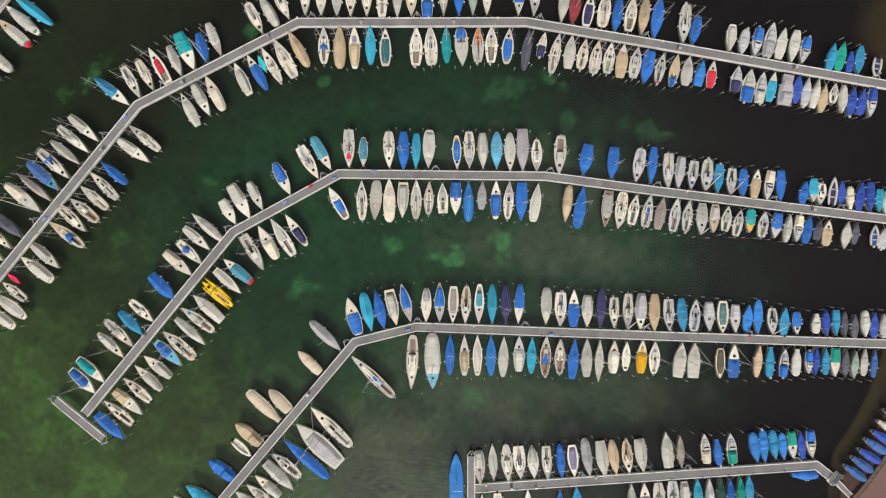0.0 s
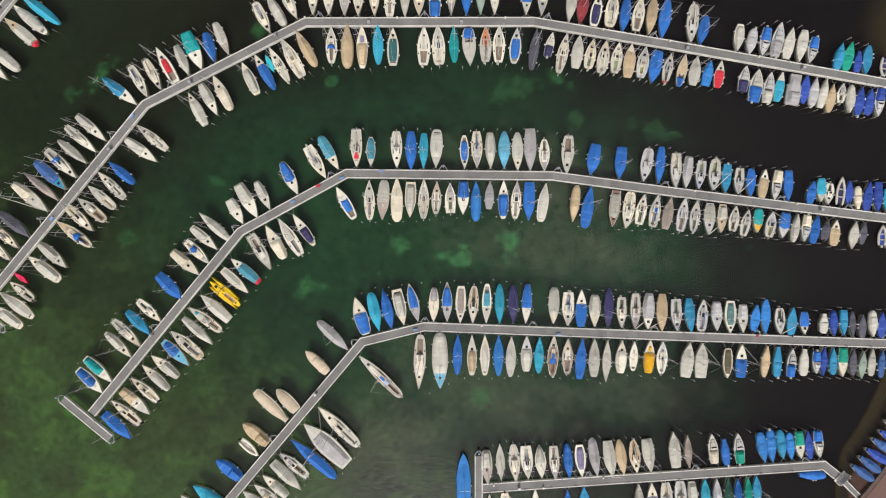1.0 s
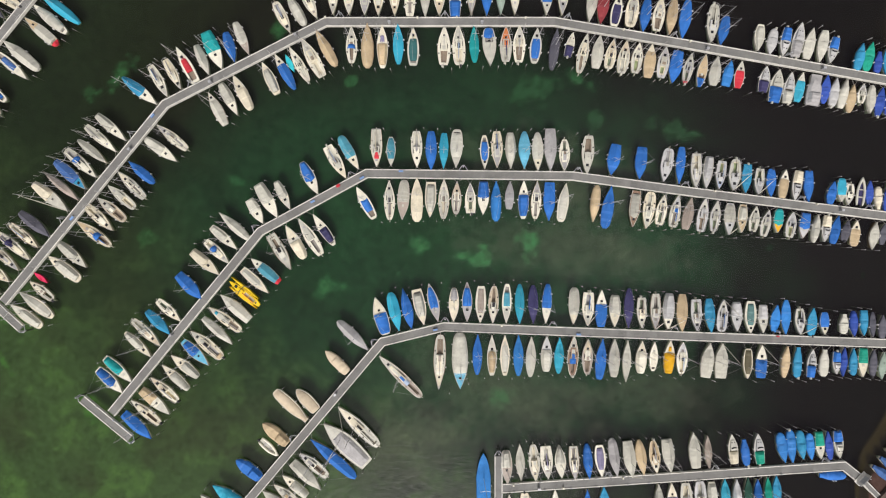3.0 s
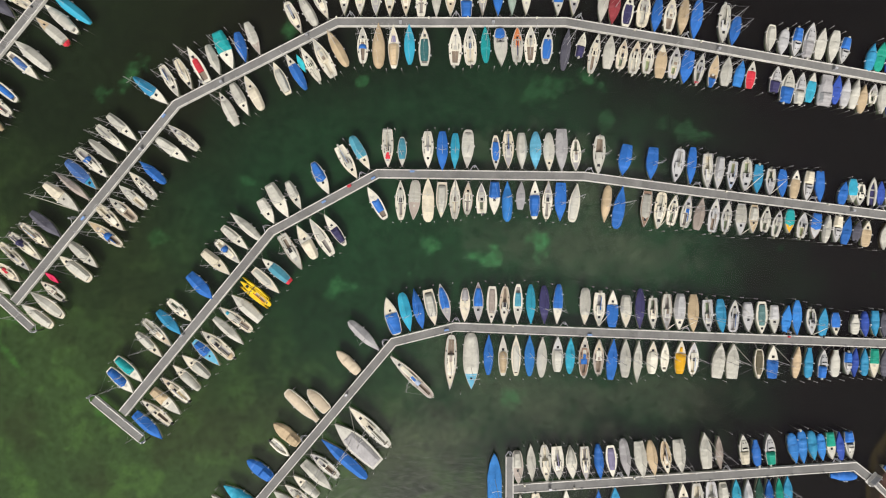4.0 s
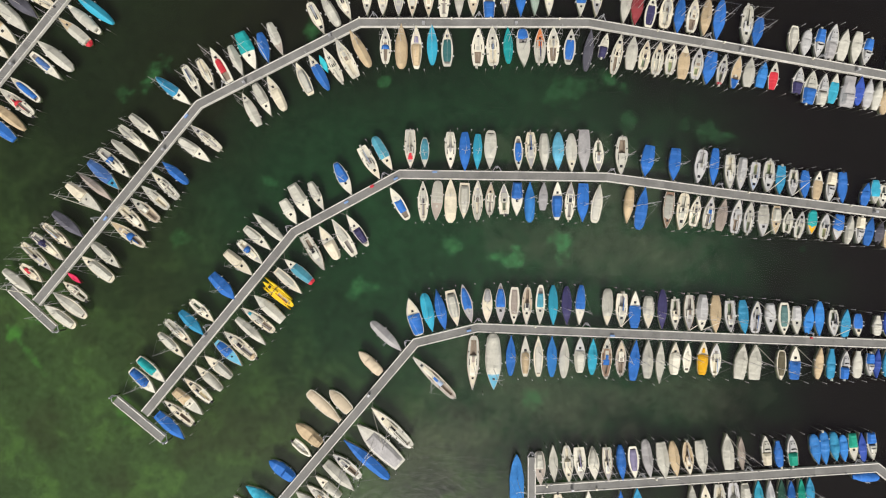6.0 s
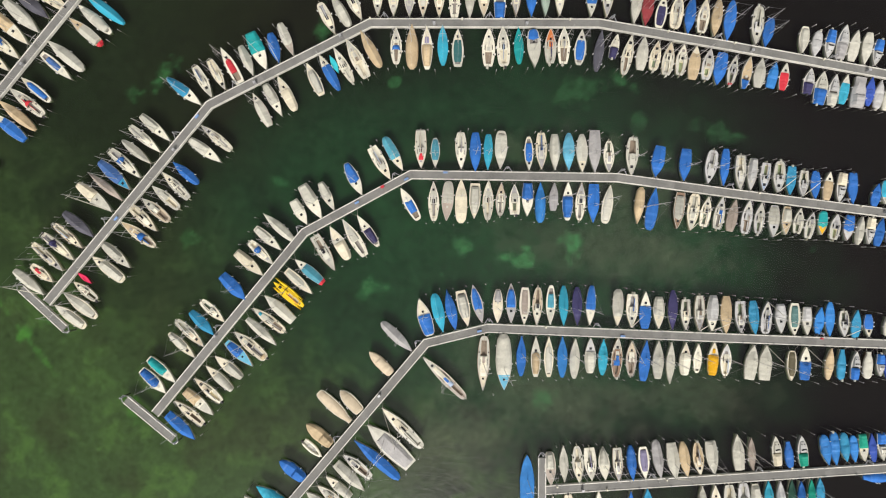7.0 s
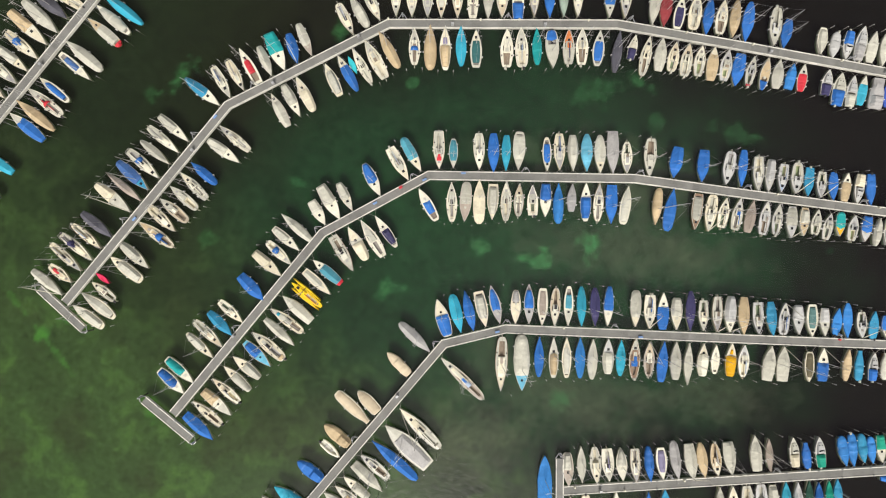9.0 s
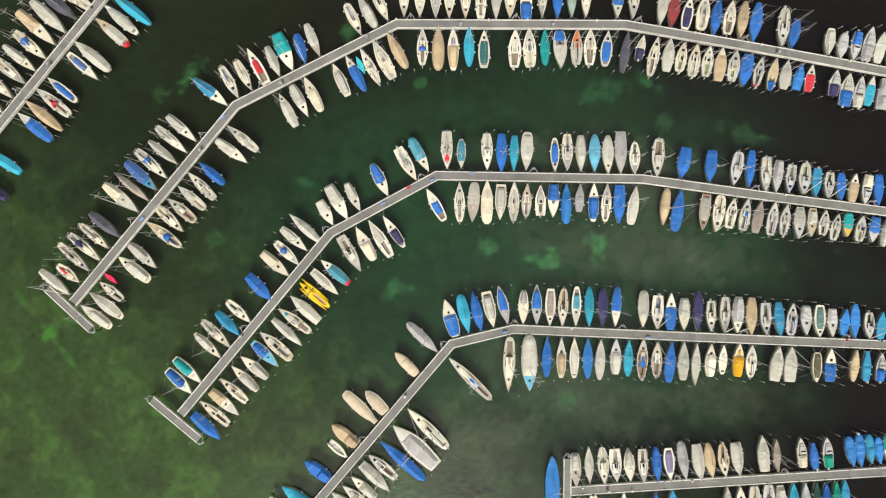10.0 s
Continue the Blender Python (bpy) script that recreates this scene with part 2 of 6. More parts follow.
    col = over(col, (0.13, 0.215, 0.06), calc("MULTIPLY", tufts, 0.6))
    def field(key):
        t = n.new("ShaderNodeAttribute")
        t.attribute_name = key
        return t.outputs["Fac"]

    # pale patches: silt, with the sky's reflection painted into the bed colour
    col = over(col, (0.215, 0.186, 0.158), calc("MULTIPLY", field("silt"), calc("MULTIPLY_ADD", mid, 0.7, 0.4)))
    # bed mottling; its metre-wide grain also paints the shimmer of surface ripples
    mottle = n.new("ShaderNodeHueSaturation")
    l.new(col, mottle.inputs["Color"])
    l.new(calc("ADD", calc("MULTIPLY_ADD", noise_tex(0.8, 5, 0.6), 1.1, 0.25), calc("MULTIPLY_ADD", mid, 0.7, -0.15)), mottle.inputs["Value"])
    col = mottle.outputs["Color"]
    leaf = over((0.105, 0.36, 0.155), (0.14, 0.38, 0.055), meadow)
    col = over(col, leaf, calc("MULTIPLY", field("weed"), calc("MULTIPLY_ADD", span(noise_tex(0.65, 4, 0.3), 0.32, 0.68), 0.55, 0.4)))
    spots = calc("MULTIPLY", span(fine, 0.5, 0.7), 0.14)
    col = over(col, (0.008, 0.009, 0.007), spots)
    sand = calc("MULTIPLY", span(sep.outputs["Z"], -1.62, -1.3), calc("MULTIPLY_ADD", mid, 0.6, 0.6))
    col = over(col, (0.105, 0.062, 0.03), sand)
    stones = span(sep.outputs["Z"], -1.14, -0.92)
    col = over(col, over((0.045, 0.026, 0.021), (0.095, 0.058, 0.046), fine), stones)
    l.new(col, p.inputs["Base Color"])
    return m


WATER, BED = water_mat(), bed_mat()


# ---- mesh helpers ----
def mesh_of(name, verts, faces, mats, which=None, smooth=False):
    me = bpy.data.meshes.new(name)
    me.from_pydata([tuple(v) for v in verts], [], faces)
    for m in mats:
        me.materials.append(m)
    if which:
        me.polygons.foreach_set("material_index", which)
    if smooth:
        me.polygons.foreach_set("use_smooth", [True] * len(faces))
    me.update()
    return me


def part(name, data, parent, label="", at=None):
    ob = new(name, data)
    ob.parent = parent
    if at is not None:
        ob.matrix_basis = at
    if label:
        ob["label"] = label
    return ob


def loft(rows, cap=True, closed=False):
    """Quads between rows of points; the two ends are filled."""
    k = len(rows[0])
    verts = [p for r in rows for p in r]
    faces = []
    for i in range(len(rows) - 1):
        for j in range(k if closed else k - 1):
            a, b = i * k + j, i * k + (j + 1) % k
            faces.append((a, b, b + k, a + k))
    if cap:
        faces.append(tuple(range(k))[::-1])
        faces.append(tuple(range((len(rows) - 1) * k, len(rows) * k)))
    return verts, faces


def box_data(sx, sy, sz, z0=0.0, bevel=0.12):
    """A block with chamfered upper edges, standing on z0."""
    b = bevel * min(sx, sy, sz * 2)
    rows = []
    for z, c in ((z0, 0.0), (z0 + sz - b, 0.0), (z0 + sz, b)):
        x, y = sx / 2 - c, sy / 2 - c
        rows.append([(-x, -y, z), (x, -y, z), (x, y, z), (-x, y, z)])
    return loft(rows, closed=True)


def tube_data(points, radii, sides=6):
    """A tube along a line of points."""
    rows = []
    for i, p in enumerate(points):
        a, b = Vector(points[max(0, i - 1)]), Vector(points[min(len(points) - 1, i + 1)])
        d = (b - a).normalized()
        u = d.orthogonal().normalized()
        v = d.cross(u)
        r = radii[i] if isinstance(radii, (list, tuple)) else radii
        rows.append([tuple(Vector(p) + (u * math.cos(6.2832 * j / sides) + v * math.sin(6.2832 * j / sides)) * r) for j in range(sides)])
    return loft(rows, closed=True)


def merged(*pieces):
    verts, faces = [], []
    for v, f in pieces:
        k = len(verts)
        verts += v
        faces += [tuple(i + k for i in q) for q in f]
    return verts, faces


# ---- lake bed, water, shore ----
BAY, RIM = (29.4, -4.9), 53.6


def bed_height(x, y):
    d = math.hypot(x - BAY[0], y - BAY[1]) - RIM - 0.8
    low = min(1.0, max(0.0, (-12.0 - y) / 6.0)) * min(1.0, max(0.0, (x - 69.0) / 2.0))
    deep = -1.85 + 0.15 * noise.noise((x * 0.03, y * 0.03, 1.0)) + 0.12 * noise.noise((x * 0.15, y * 0.15, 4.0))
    if d > -3.5 and low > 0:
        if d < -2.1:
            slope = -1.85 + 0.65 * (d + 3.5) / 1.4
        elif d < -0.4:
            slope = -1.2 + 0.35 * (d + 2.1) / 1.7
        else:
            slope = -0.85 + 0.95 * min(1.0, (d + 0.4) / 0.8) + 0.06 * max(0.0, d - 0.4)
        deep = deep * (1 - low) + low * min(slope, 0.3)
    # bank that comes up towards the north-east corner
    b = math.hypot(x - 83.0, y - 39.0) + 2.0 * noise.noise((x * 0.2, y * 0.2, 9.0))
    if b < 15:
        deep = max(deep, deep + (-1.42 - deep) * min(1.0, (15 - b) / 9))
    return deep


def grid_mesh(name, x0, x1, y0, y1, step, height, mat):
    nx, ny = int((x1 - x0) / step) + 1, int((y1 - y0) / step) + 1
    verts = [(x0 + (x1 - x0) * i / (nx - 1), y0 + (y1 - y0) * j / (ny - 1)) for j in range(ny) for i in range(nx)]
    verts = [(x, y, height(x, y)) for x, y in verts]
    faces = [(j * nx + i, j * nx + i + 1, (j + 1) * nx + i + 1, (j + 1) * nx + i) for j in range(ny - 1) for i in range(nx - 1)]
    return mesh_of(name, verts, faces, [mat], smooth=True)


# soft patches of weed, and of pale silt that also paints the sky's sheen: centre, half lengths, turn, strength
WEEDS, SILT_SHEEN = [], []


def weed(x, y, rx, ry, turn, strength=1.0):
    WEEDS.append((x, y, rx, ry, math.cos(radians(turn)), math.sin(radians(turn)), strength))


def silt(x, y, rx, ry, turn, strength=1.0):
    SILT_SHEEN.append((x, y, rx, ry, math.cos(radians(turn)), math.sin(radians(turn)), strength))


weed(-8.4, 0.7, 2.20, 1.21, 0, 0.72)
weed(0.9, -1.9, 2.7, 1.2, -10, 0.85)
weed(2.6, -0.8, 1.0, 1.6, 0, 0.9)
weed(-1.4, -1.2, 1.21, 0.66, 0, 0.9)
weed(10.6, 0.7, 2.6, 2.4, 0, 0.95)
weed(12.1, 29.0, 4.12, 2.48, 0, 0.32)
weed(22.1, 23.0, 1.21, 1.76, 0, 0.28)
weed(35.6, 21.5, 2.75, 1.65, -20, 0.32)
weed(-24.4, -7.1, 2.64, 1.54, 0, 0.55)
weed(-12.9, -4.4, 0.71, 0.88, 0, 0.9)
weed(-34.7, 40.0, 1.43, 2.20, 0, 0.55)
weed(-64.1, 30.6, 1.45, 4.0, -45, 0.6)
weed(-68.6, 28.3, 0.9, 0.9, 0, 0.25)
weed(-58.4, 1.9, 2.20, 0.99, 0, 0.3)
weed(-41.4, 11.9, 1.65, 0.88, -20, 0.38)
weed(-84.0, -13.2, 1.65, 1.43, 0, 0.9)
weed(-88.3, -15.9, 1.87, 1.10, -50, 0.9)
weed(-68.4, -30.1, 1.98, 1.87, 0, 0.55)
weed(-21.6, 30.0, 0.88, 0.77, 0, 0.5)
weed(5.1, -27.4, 1.98, 2.20, 0, 0.4)
weed(54.1, 0.1, 0.8, 0.6, 0, 0.14)
weed(70.9, -4.9, 0.4, 1.1, -10, 0.2)
weed(39.6, 20.5, 1.65, 1.38, 0, 0.4)
weed(19.6, 30.5, 3.30, 1.10, -30, 0.55)
weed(-93.3, -9.4, 0.49, 8.25, 38, 0.55)
weed(-87.5, -16.7, 0.49, 7.15, 38, 0.55)
# pale silt; most patches imitate sky mirrored on the water
silt(18.0, 0.0, 20.0, 5.2, -6, 0.42)
silt(8.0, -26.0, 16.0, 6.5, -10, 0.5)
silt(-6.4, -19.9, 9.0, 6.0, 30, 0.3)
silt(-11.4, -34.9, 12.0, 7.0, 20, 0.5)
silt(33.6, -26.0, 12.0, 5.0, 0, 0.35)
silt(16.0, 12.5, 22.0, 7.5, -8, 0.46)
silt(2.0, 17.0, 18.0, 4.0, 0, 0.25)


def cover_of(patches, x, y, ragged, soft_edge):
    """How far a place lies inside the patches, with frayed edges."""
    best = 0.0
    for px, py, rx, ry, c, s, k in patches:
        dx, dy = x - px, y - py
        if abs(dx) + abs(dy) > 2.6 * (rx + ry):
            continue
        r = math.hypot((dx * c + dy * s) / rx, (dy * c - dx * s) / ry)
        best = max(best, k * min(1.0, max(0.0, (1.25 - r + ragged) / soft_edge)))
    return best


bed_me = grid_mesh("ground", -112, 104, -60, 60, 0.5, bed_height, BED)
fields = {"weed": [], "silt": []}
for v in bed_me.vertices:
    x, y = v.co.x, v.co.y
    n1 = noise.noise((x * 0.28, y * 0.28, 5.0)) * 0.9 + noise.noise((x * 0.8, y * 0.8, 2.0)) * 0.45
    fields["weed"].append(cover_of(WEEDS, x, y, 1.5 * n1 - 0.12, 0.75))
    fields["silt"].append(cover_of(SILT_SHEEN, x, y, 0.6 * n1, 0.9))
for key, values in fields.items():
    bed_me.attributes.new(key, "FLOAT", "POINT").data.foreach_set("value", values)
bed = tagged(new("ground", bed_me), "dark muddy lake bed with green weed, rising to shore", "lake bed", kind="structure")
far_rows = [[(-112, -60), (104, -60), (104, 60), (-112, 60)], [(-1500, -1500), (1500, -1500), (1500, 1500), (-1500, 1500)]]
far = tagged(new("ground", mesh_of("far_ground", *loft([[(x, y, -2.0) for x, y in r] for r in far_rows], cap=False, closed=True), [BED])),
             "dark muddy lake bed further out under deep water", "lake bed", kind="structure")
water = tagged(new("water", mesh_of("water", [(-1500, -1500, 0), (1500, -1500, 0), (1500, 1500, 0), (-1500, 1500, 0)], [(0, 1, 2, 3)], [WATER])),
               "calm dark green lake water with faint ripples", "water", kind="structure")

# quay along the south-east shore, paved, with a stone edge
QUAY = 57.9


def ring(r0, r1, z0, z1, a0, a1, steps):
    rows = []
    for i in range(steps + 1):
        a = radians(a0 + (a1 - a0) * i / steps)
        c, s = math.cos(a), math.sin(a)
        rows.append([(BAY[0] + r * c, BAY[1] + r * s, z) for r, z in ((r0, z0), (r0, z1), (r1, z1), (r1, z0))])
    return loft(rows, closed=True)


tagged(new("pavement", mesh_of("pavement", *ring(QUAY + 0.7, 400, -4.0, 0.95, -62, -12, 30), [PAVING])),
       "red-brown paved quay behind the stone shore edge", "quay", kind="structure")
kerb = tagged(new("trim", None), "dark stone kerb along the edge of the quay", "kerb", kind="structure")
for i in range(26):
    a = -58 + i * 1.2
    part("stone", mesh_of("stone", *ring(QUAY, QUAY + 0.67, -0.6, 0.86 + 0.05 * random.random(), a, a + 1.16, 2), [STONE]), kerb)


# ---- boats ----
# plan of a hull: share of the beam at the stern, place of the full beam, rounding of the stern
PLANS = {"t": (0.64, 0.43, 0.14), "w": (0.80, 0.45, 0.03), "n": (0.46, 0.46, 0.36), "r": (0.72, 0.46, 0.55), "d": (0.06, 0.50, 0.0),
         "o": (0.78, 0.45, 0.5), "x": (0.92, 0.45, 0.08), "f": (0.85, 0.52, 0.3)}


def outline(s, stern, full, soft, power):
    """Half breadth at s (0 stern, 1 bow) as a share of half the beam."""
    if s < full:
        w = stern + (1 - stern) * math.sin(1.5708 * s / full)
        if soft and s < 0.13:
            w *= 1 - soft + soft * math.sqrt(max(0.0, 1 - (1 - s / 0.13) ** 2))
        return w
    return max(0.0, math.cos(1.5708 * (s - full) / (1 - full))) ** power


class Form:
    """The lines of one hull: length, beam and freeboard."""

    def __init__(self, length, beam, plan, rng):
        self.l, self.b = length, beam
        self.stern, self.full, self.soft = PLANS[plan]
        self.stern = min(0.95, self.stern * rng.uniform(0.94, 1.06))
        self.full += rng.uniform(-0.03, 0.03)
        self.blunt = {"o": 0.42, "x": 0.72}.get(plan, 0.0)
        self.power = 0.66 if plan in "of" else rng.uniform(0.86, 1.02)
        self.free = 0.26 + 0.035 * length

    def half(self, s):
        return self.b / 2 * max(self.blunt, outline(min(1.0, max(0.0, s)), self.stern, self.full, self.soft, self.power))

    def y(self, s):
        return (s - 0.5) * self.l

    def sheer(self, s):
        return self.free * (0.92 + 0.38 * s * s)


STATIONS = (0, 0.012, 0.03, 0.06, 0.1, 0.18, 0.27, 0.36, 0.45, 0.54, 0.63, 0.72, 0.8, 0.87, 0.94, 1.0)


def hull_mesh(f, paint):
    rows = []
    for s in STATIONS:
        h, z, y = f.half(s), f.sheer(s), f.y(s)
        h = max(h, 0.02)
        rake = 0.05 * f.l * max(0.0, s - 0.6)
        aft = 0.055 * f.l * max(0.0, 1 - s / 0.1)
        prof = ((1.0, z, 0), (1.0, z - 0.1, 0), (0.95, 0.1, 0.4), (0.86, -0.5, 0.8), (0.0, -0.95, 1.0))
        side = [(h * k, y + (aft - rake) * q, zz) for k, zz, q in prof]
        rows.append([(-x, yy, zz) for x, yy, zz in side] + [p for p in side[-2::-1]])
    v, fc = loft(rows, cap=False)
    fc.append(tuple(range(9))[::-1])
    fc.append(tuple(range(len(v) - 9, len(v))))
    return mesh_of("hull", v, fc, [paint], smooth=False)


def rail_mesh(f, mat, wide=0.07):
    """The rubbing strake round the deck edge."""
    rows = []
    line = [(s, 1) for s in STATIONS] + [(s, -1) for s in STATIONS[-2::-1]]
    for s, side in line:
        h, z, y = max(0.0, f.half(s)) + 0.02, f.sheer(s), f.y(s)
        k = max(0.0, h - wide)
        yy = y - (wide if s > 0.99 else 0)
        rows.append([(side * h, y, z - 0.05), (side * h, y, z + 0.045), (side * k, yy, z + 0.045), (side * k, yy, z - 0.03)])
    v, fc = loft(rows, closed=True)
    return mesh_of("rubbing_strake", v, fc, [mat])


def deck_mesh(f, paint, well, s0, s1, depth, width=0.62, pad=None):
    """Cambered deck with a sunk cockpit between s0 and s1 and a laid panel on the foredeck."""
    cols = (-1, -0.8, -width, -width + 0.06, 0, width - 0.06, width, 0.8, 1)
    ss = [0, 0.03, s0 - 0.012, s0, s0 + 0.02, (s0 + s1) / 2, s1 - 0.02, s1, s1 + 0.012, 0.5, 0.6, 0.7, 0.8, 0.88, 0.95, 1.0]
    ss = sorted({round(min(1, max(0, s)), 4) for s in ss})
    rows = []
    for s in ss:
        h, row = max(f.half(s) - 0.02, 0.01), []
        for c in cols:
            z = f.sheer(s) + 0.06 * (1 - c * c) * f.b / 2 - 0.01
            if s0 + 0.001 < s < s1 - 0.001 and abs(c) <= width - 0.05:
                z = f.sheer(0) - depth
            row.append((c * h, f.y(s), z))
        rows.append(row)
    v, fc = loft(rows, cap=False)
    which = []
    for q in fc:
        low = min(v[i][2] for i in q)
        inner = max(abs(v[i][0]) / max(0.05, f.half(v[i][1] / f.l + 0.5)) for i in q) < 0.86 and f.y(0.5) < v[q[0]][1] < f.y(0.9)
        which.append(1 if low < f.sheer(0) - depth + 0.05 else 2 if inner else 0)
    return mesh_of("deck", v, fc, [paint, well, pad or paint], which)


def cabin_mesh(f, paint, s0, s1, high, width=0.6, top=None):
    """Coachroof with sloping sides; its crown may be laid in another colour."""
    rows = []
    n = 6
    for i in range(n + 1):
        u = i / n
        s = s0 + (s1 - s0) * u
        w = max(0.06, f.half(s) * width)
        z, t = f.sheer(s), high * (1 - 0.55 * u ** 2)
        y = f.y(s)
        rows.append([(-w, y, z), (-w * 0.86, y, z + t * 0.85), (-w * 0.5, y, z + t), (w * 0.5, y, z + t), (w * 0.86, y, z + t * 0.85), (w, y, z)])
    v, fc = loft(rows)
    which = [1 if j < n * 5 and j % 5 == 2 and 0 < j // 5 < n - 1 else 0 for j in range(len(fc))]
    return mesh_of("cabin", v, fc, [paint, top or paint], which)


def cover_mesh(f, cloth, s0, s1, ridge, rng, over=1.0, roof="ridge", nose=0.0, mast=0.0, lump=None):
    """A tarpaulin drawn over a ridge or frame and tied down round the gunwale, sagging and creased between its supports."""
    at = [0, 0.02, 0.05, 0.1, 0.16, 0.22, 0.28, 0.34, 0.4, 0.46, 0.52, 0.58, 0.64, 0.7, 0.76, 0.82, 0.88, 0.94, 1.0]
    cols = {"flat": (-1.0, -0.97, -0.84, -0.6, -0.54, -0.25, 0.0, 0.25, 0.54, 0.6, 0.84, 0.97, 1.0),
            "ridge": (-1.0, -0.97, -0.8, -0.55, -0.3, -0.08, 0.0, 0.08, 0.3, 0.55, 0.8, 0.97, 1.0),
            "soft": (-1.0, -0.97, -0.85, -0.66, -0.44, -0.2, 0.0, 0.2, 0.44, 0.66, 0.85, 0.97, 1.0)}[roof]
    lean, poles, phase = rng.uniform(-0.08, 0.08), rng.choice((1, 2, 3)), rng.uniform(0, 3.0)
    deep = 0.5 + 0.5 * min(1.0, ridge)
    rows = []
    for i, u in enumerate(at):
        s = s0 + (s1 - s0) * u
        hem = 1.0 + 0.018 * math.sin(21.0 * u + phase) * (0.1 < u < 0.95)
        h = max(0.04, f.half(s) * over * hem + 0.02)
        base = f.sheer(min(1, max(0, s)))
        end = max(0.0, min(1.0, u / 0.1, (1 - u) / 0.16))
        top = ridge * (0.4 + 0.6 * end) * (1 - 0.1 * abs(math.sin(3.1416 * poles * u)))
        if mast:
            top *= 0.72 + 0.28 * s / mast if s < mast else max(0.16, 1 - (s - mast) * 3.4)
        elif s > 0.78:
            top *= max(0.3, 1 - (s - 0.78) * 2.6)
        if lump and lump[0] < s < lump[1]:
            top += lump[2]
        row = []
        for j, c in enumerate(cols):
            a = abs(c)
            if a >= 0.97:
                z = base - 0.24 if a == 1.0 else base + 0.05
            else:
                if roof == "flat":
                    rise = min(1.0, (1 - a) / 0.42) * 0.92 + 0.08 * (1 - a)
                elif roof == "soft":
                    rise = math.cos(1.5708 * a) ** 0.7
                else:
                    rise = (1 - a) ** 0.95
                z = base + 0.05 + top * rise
                crease = noise.noise((c * h * 1.1 + phase, f.y(s) * 1.7, phase * 7)) + 0.6 * noise.noise((c * h * 3.1, f.y(s) * 3.3 + phase, phase))
                z += 0.085 * deep * crease * min(1.0, (1 - a) * 6)
            row.append((c * h + lean * (1 - a) * h, f.y(s) + nose * u ** 5 * (1 - a), z))
        rows.append(row)
    v, fc = loft(rows, cap=True)
    n, k = len(at) - 1, len(cols) - 1
    seams = rng.sample((4, 7, 10, 13), rng.choice((0, 1, 1, 2)))
    which = [1 if j < n * k and j // k in seams else 0 for j in range(len(fc))]
    return mesh_of("cover", v, fc, [cloth, SEAM[cloth.name.split("_")[1]]], which)


def hood_mesh(f, cloth, s0, s1):
    """Folding canvas hood, arched over the companionway and sloping forward."""
    rows = []
    for i in range(6):
        u = i / 5
        s = s0 + (s1 - s0) * u
        w, high = f.half(s) * (0.74 - 0.1 * u), (0.85, 0.95, 0.92, 0.8, 0.6, 0.4)[i]
        y = f.y(s) + (0.0 if i else -0.03)
        rows.append([(w * math.sin(a), y - 0.25 * (abs(math.sin(a)) ** 3) * u, f.sheer(s) + 0.02 + high * max(0.0, math.cos(a)) ** 0.6) for a in (-1.57, -1.25, -0.8, -0.35, 0.0, 0.35, 0.8, 1.25, 1.57)])
    return mesh_of("sprayhood", *loft(rows, cap=False), [cloth], smooth=True)


def boom_mesh(f, s_mast, cloth, rng):
    """Boom with the furled sail lashed on it."""
    pts, rad = [], []
    tilt = rng.uniform(-0.025, 0.025) * f.l
    thick = rng.uniform(0.045, 0.1)
    for i in range(9):
        u = i / 8
        pts.append((tilt * u, f.y(s_mast - 0.02 - 0.4 * u), f.free + 0.85 - 0.05 * u))
        rad.append(thick * (1 - 0.5 * u) * rng.uniform(0.7, 1.3) + 0.025)
    return mesh_of("boom", *tube_data(pts, rad), [cloth], smooth=True)


def mast_data(f, s, tall):
    y = f.y(s)
    z0 = f.sheer(s)
    return tube_data([(0, y, z0 - 0.1), (0, y, tall * 0.6), (0, y - 0.04, tall)], [0.048, 0.045, 0.03], 6)


def wires_mesh(f, s, tall):
    """Shrouds over the spreaders and the backstay: the thin steel wires that hold the mast."""
    y, w, z = f.y(s), f.b * 0.36, tall * 0.55
    runs = [[(0, y - 0.03, tall * 0.98), (0, f.y(0.01), f.sheer(0) + 0.05)]]
    for side in (-1, 1):
        runs.append([(0, y, tall * 0.93), (side * w, y - 0.16, z + 0.05), (side * f.half(s - 0.03) * 0.94, f.y(s - 0.03), f.sheer(s))])
    return mesh_of("standing_rigging", *merged(*[tube_data(q, 0.009, 3) for q in runs]), [ALLOY])


def spreader_mesh(f, s, tall, share):
    y, z, w = f.y(s), tall * share, f.b * 0.36
    return mesh_of("spreader", *tube_data([(-w, y - 0.16, z + 0.05), (0, y, z), (w, y - 0.16, z + 0.05)], 0.03, 4), [ALLOY])


def rail_loop_mesh(f, name, line):
    """One bent steel tube that rises from the deck, runs round the bow or the stern and comes down again."""
    pts = [(f.half(s) * 0.9, f.y(s), f.sheer(s) + 0.55) for s in line]
    if line[0] > 0.5:
        pts.append((0.0, f.y(1.0), f.sheer(1.0) + 0.6))
    x, y, _ = pts[0]
    pts = [(x, y, f.sheer(line[0]))] + pts
    pts += [(-a, b, c) for a, b, c in (pts[-2::-1] if line[0] > 0.5 else pts[::-1])]
    return mesh_of(name, *tube_data(pts, 0.026, 4), [ALLOY])


def hatch_mesh(size, mat):
    return mesh_of("hatch", *box_data(size, size, 0.06), [mat])


def line_mesh(a, b, sag=0.1, r=0.018):
    a, b = Vector(a), Vector(b)
    mid = (a + b) / 2 - Vector((0, 0, sag))
    return mesh_of("mooring_line", *tube_data([a, mid, b], r, 3), [ROPE])


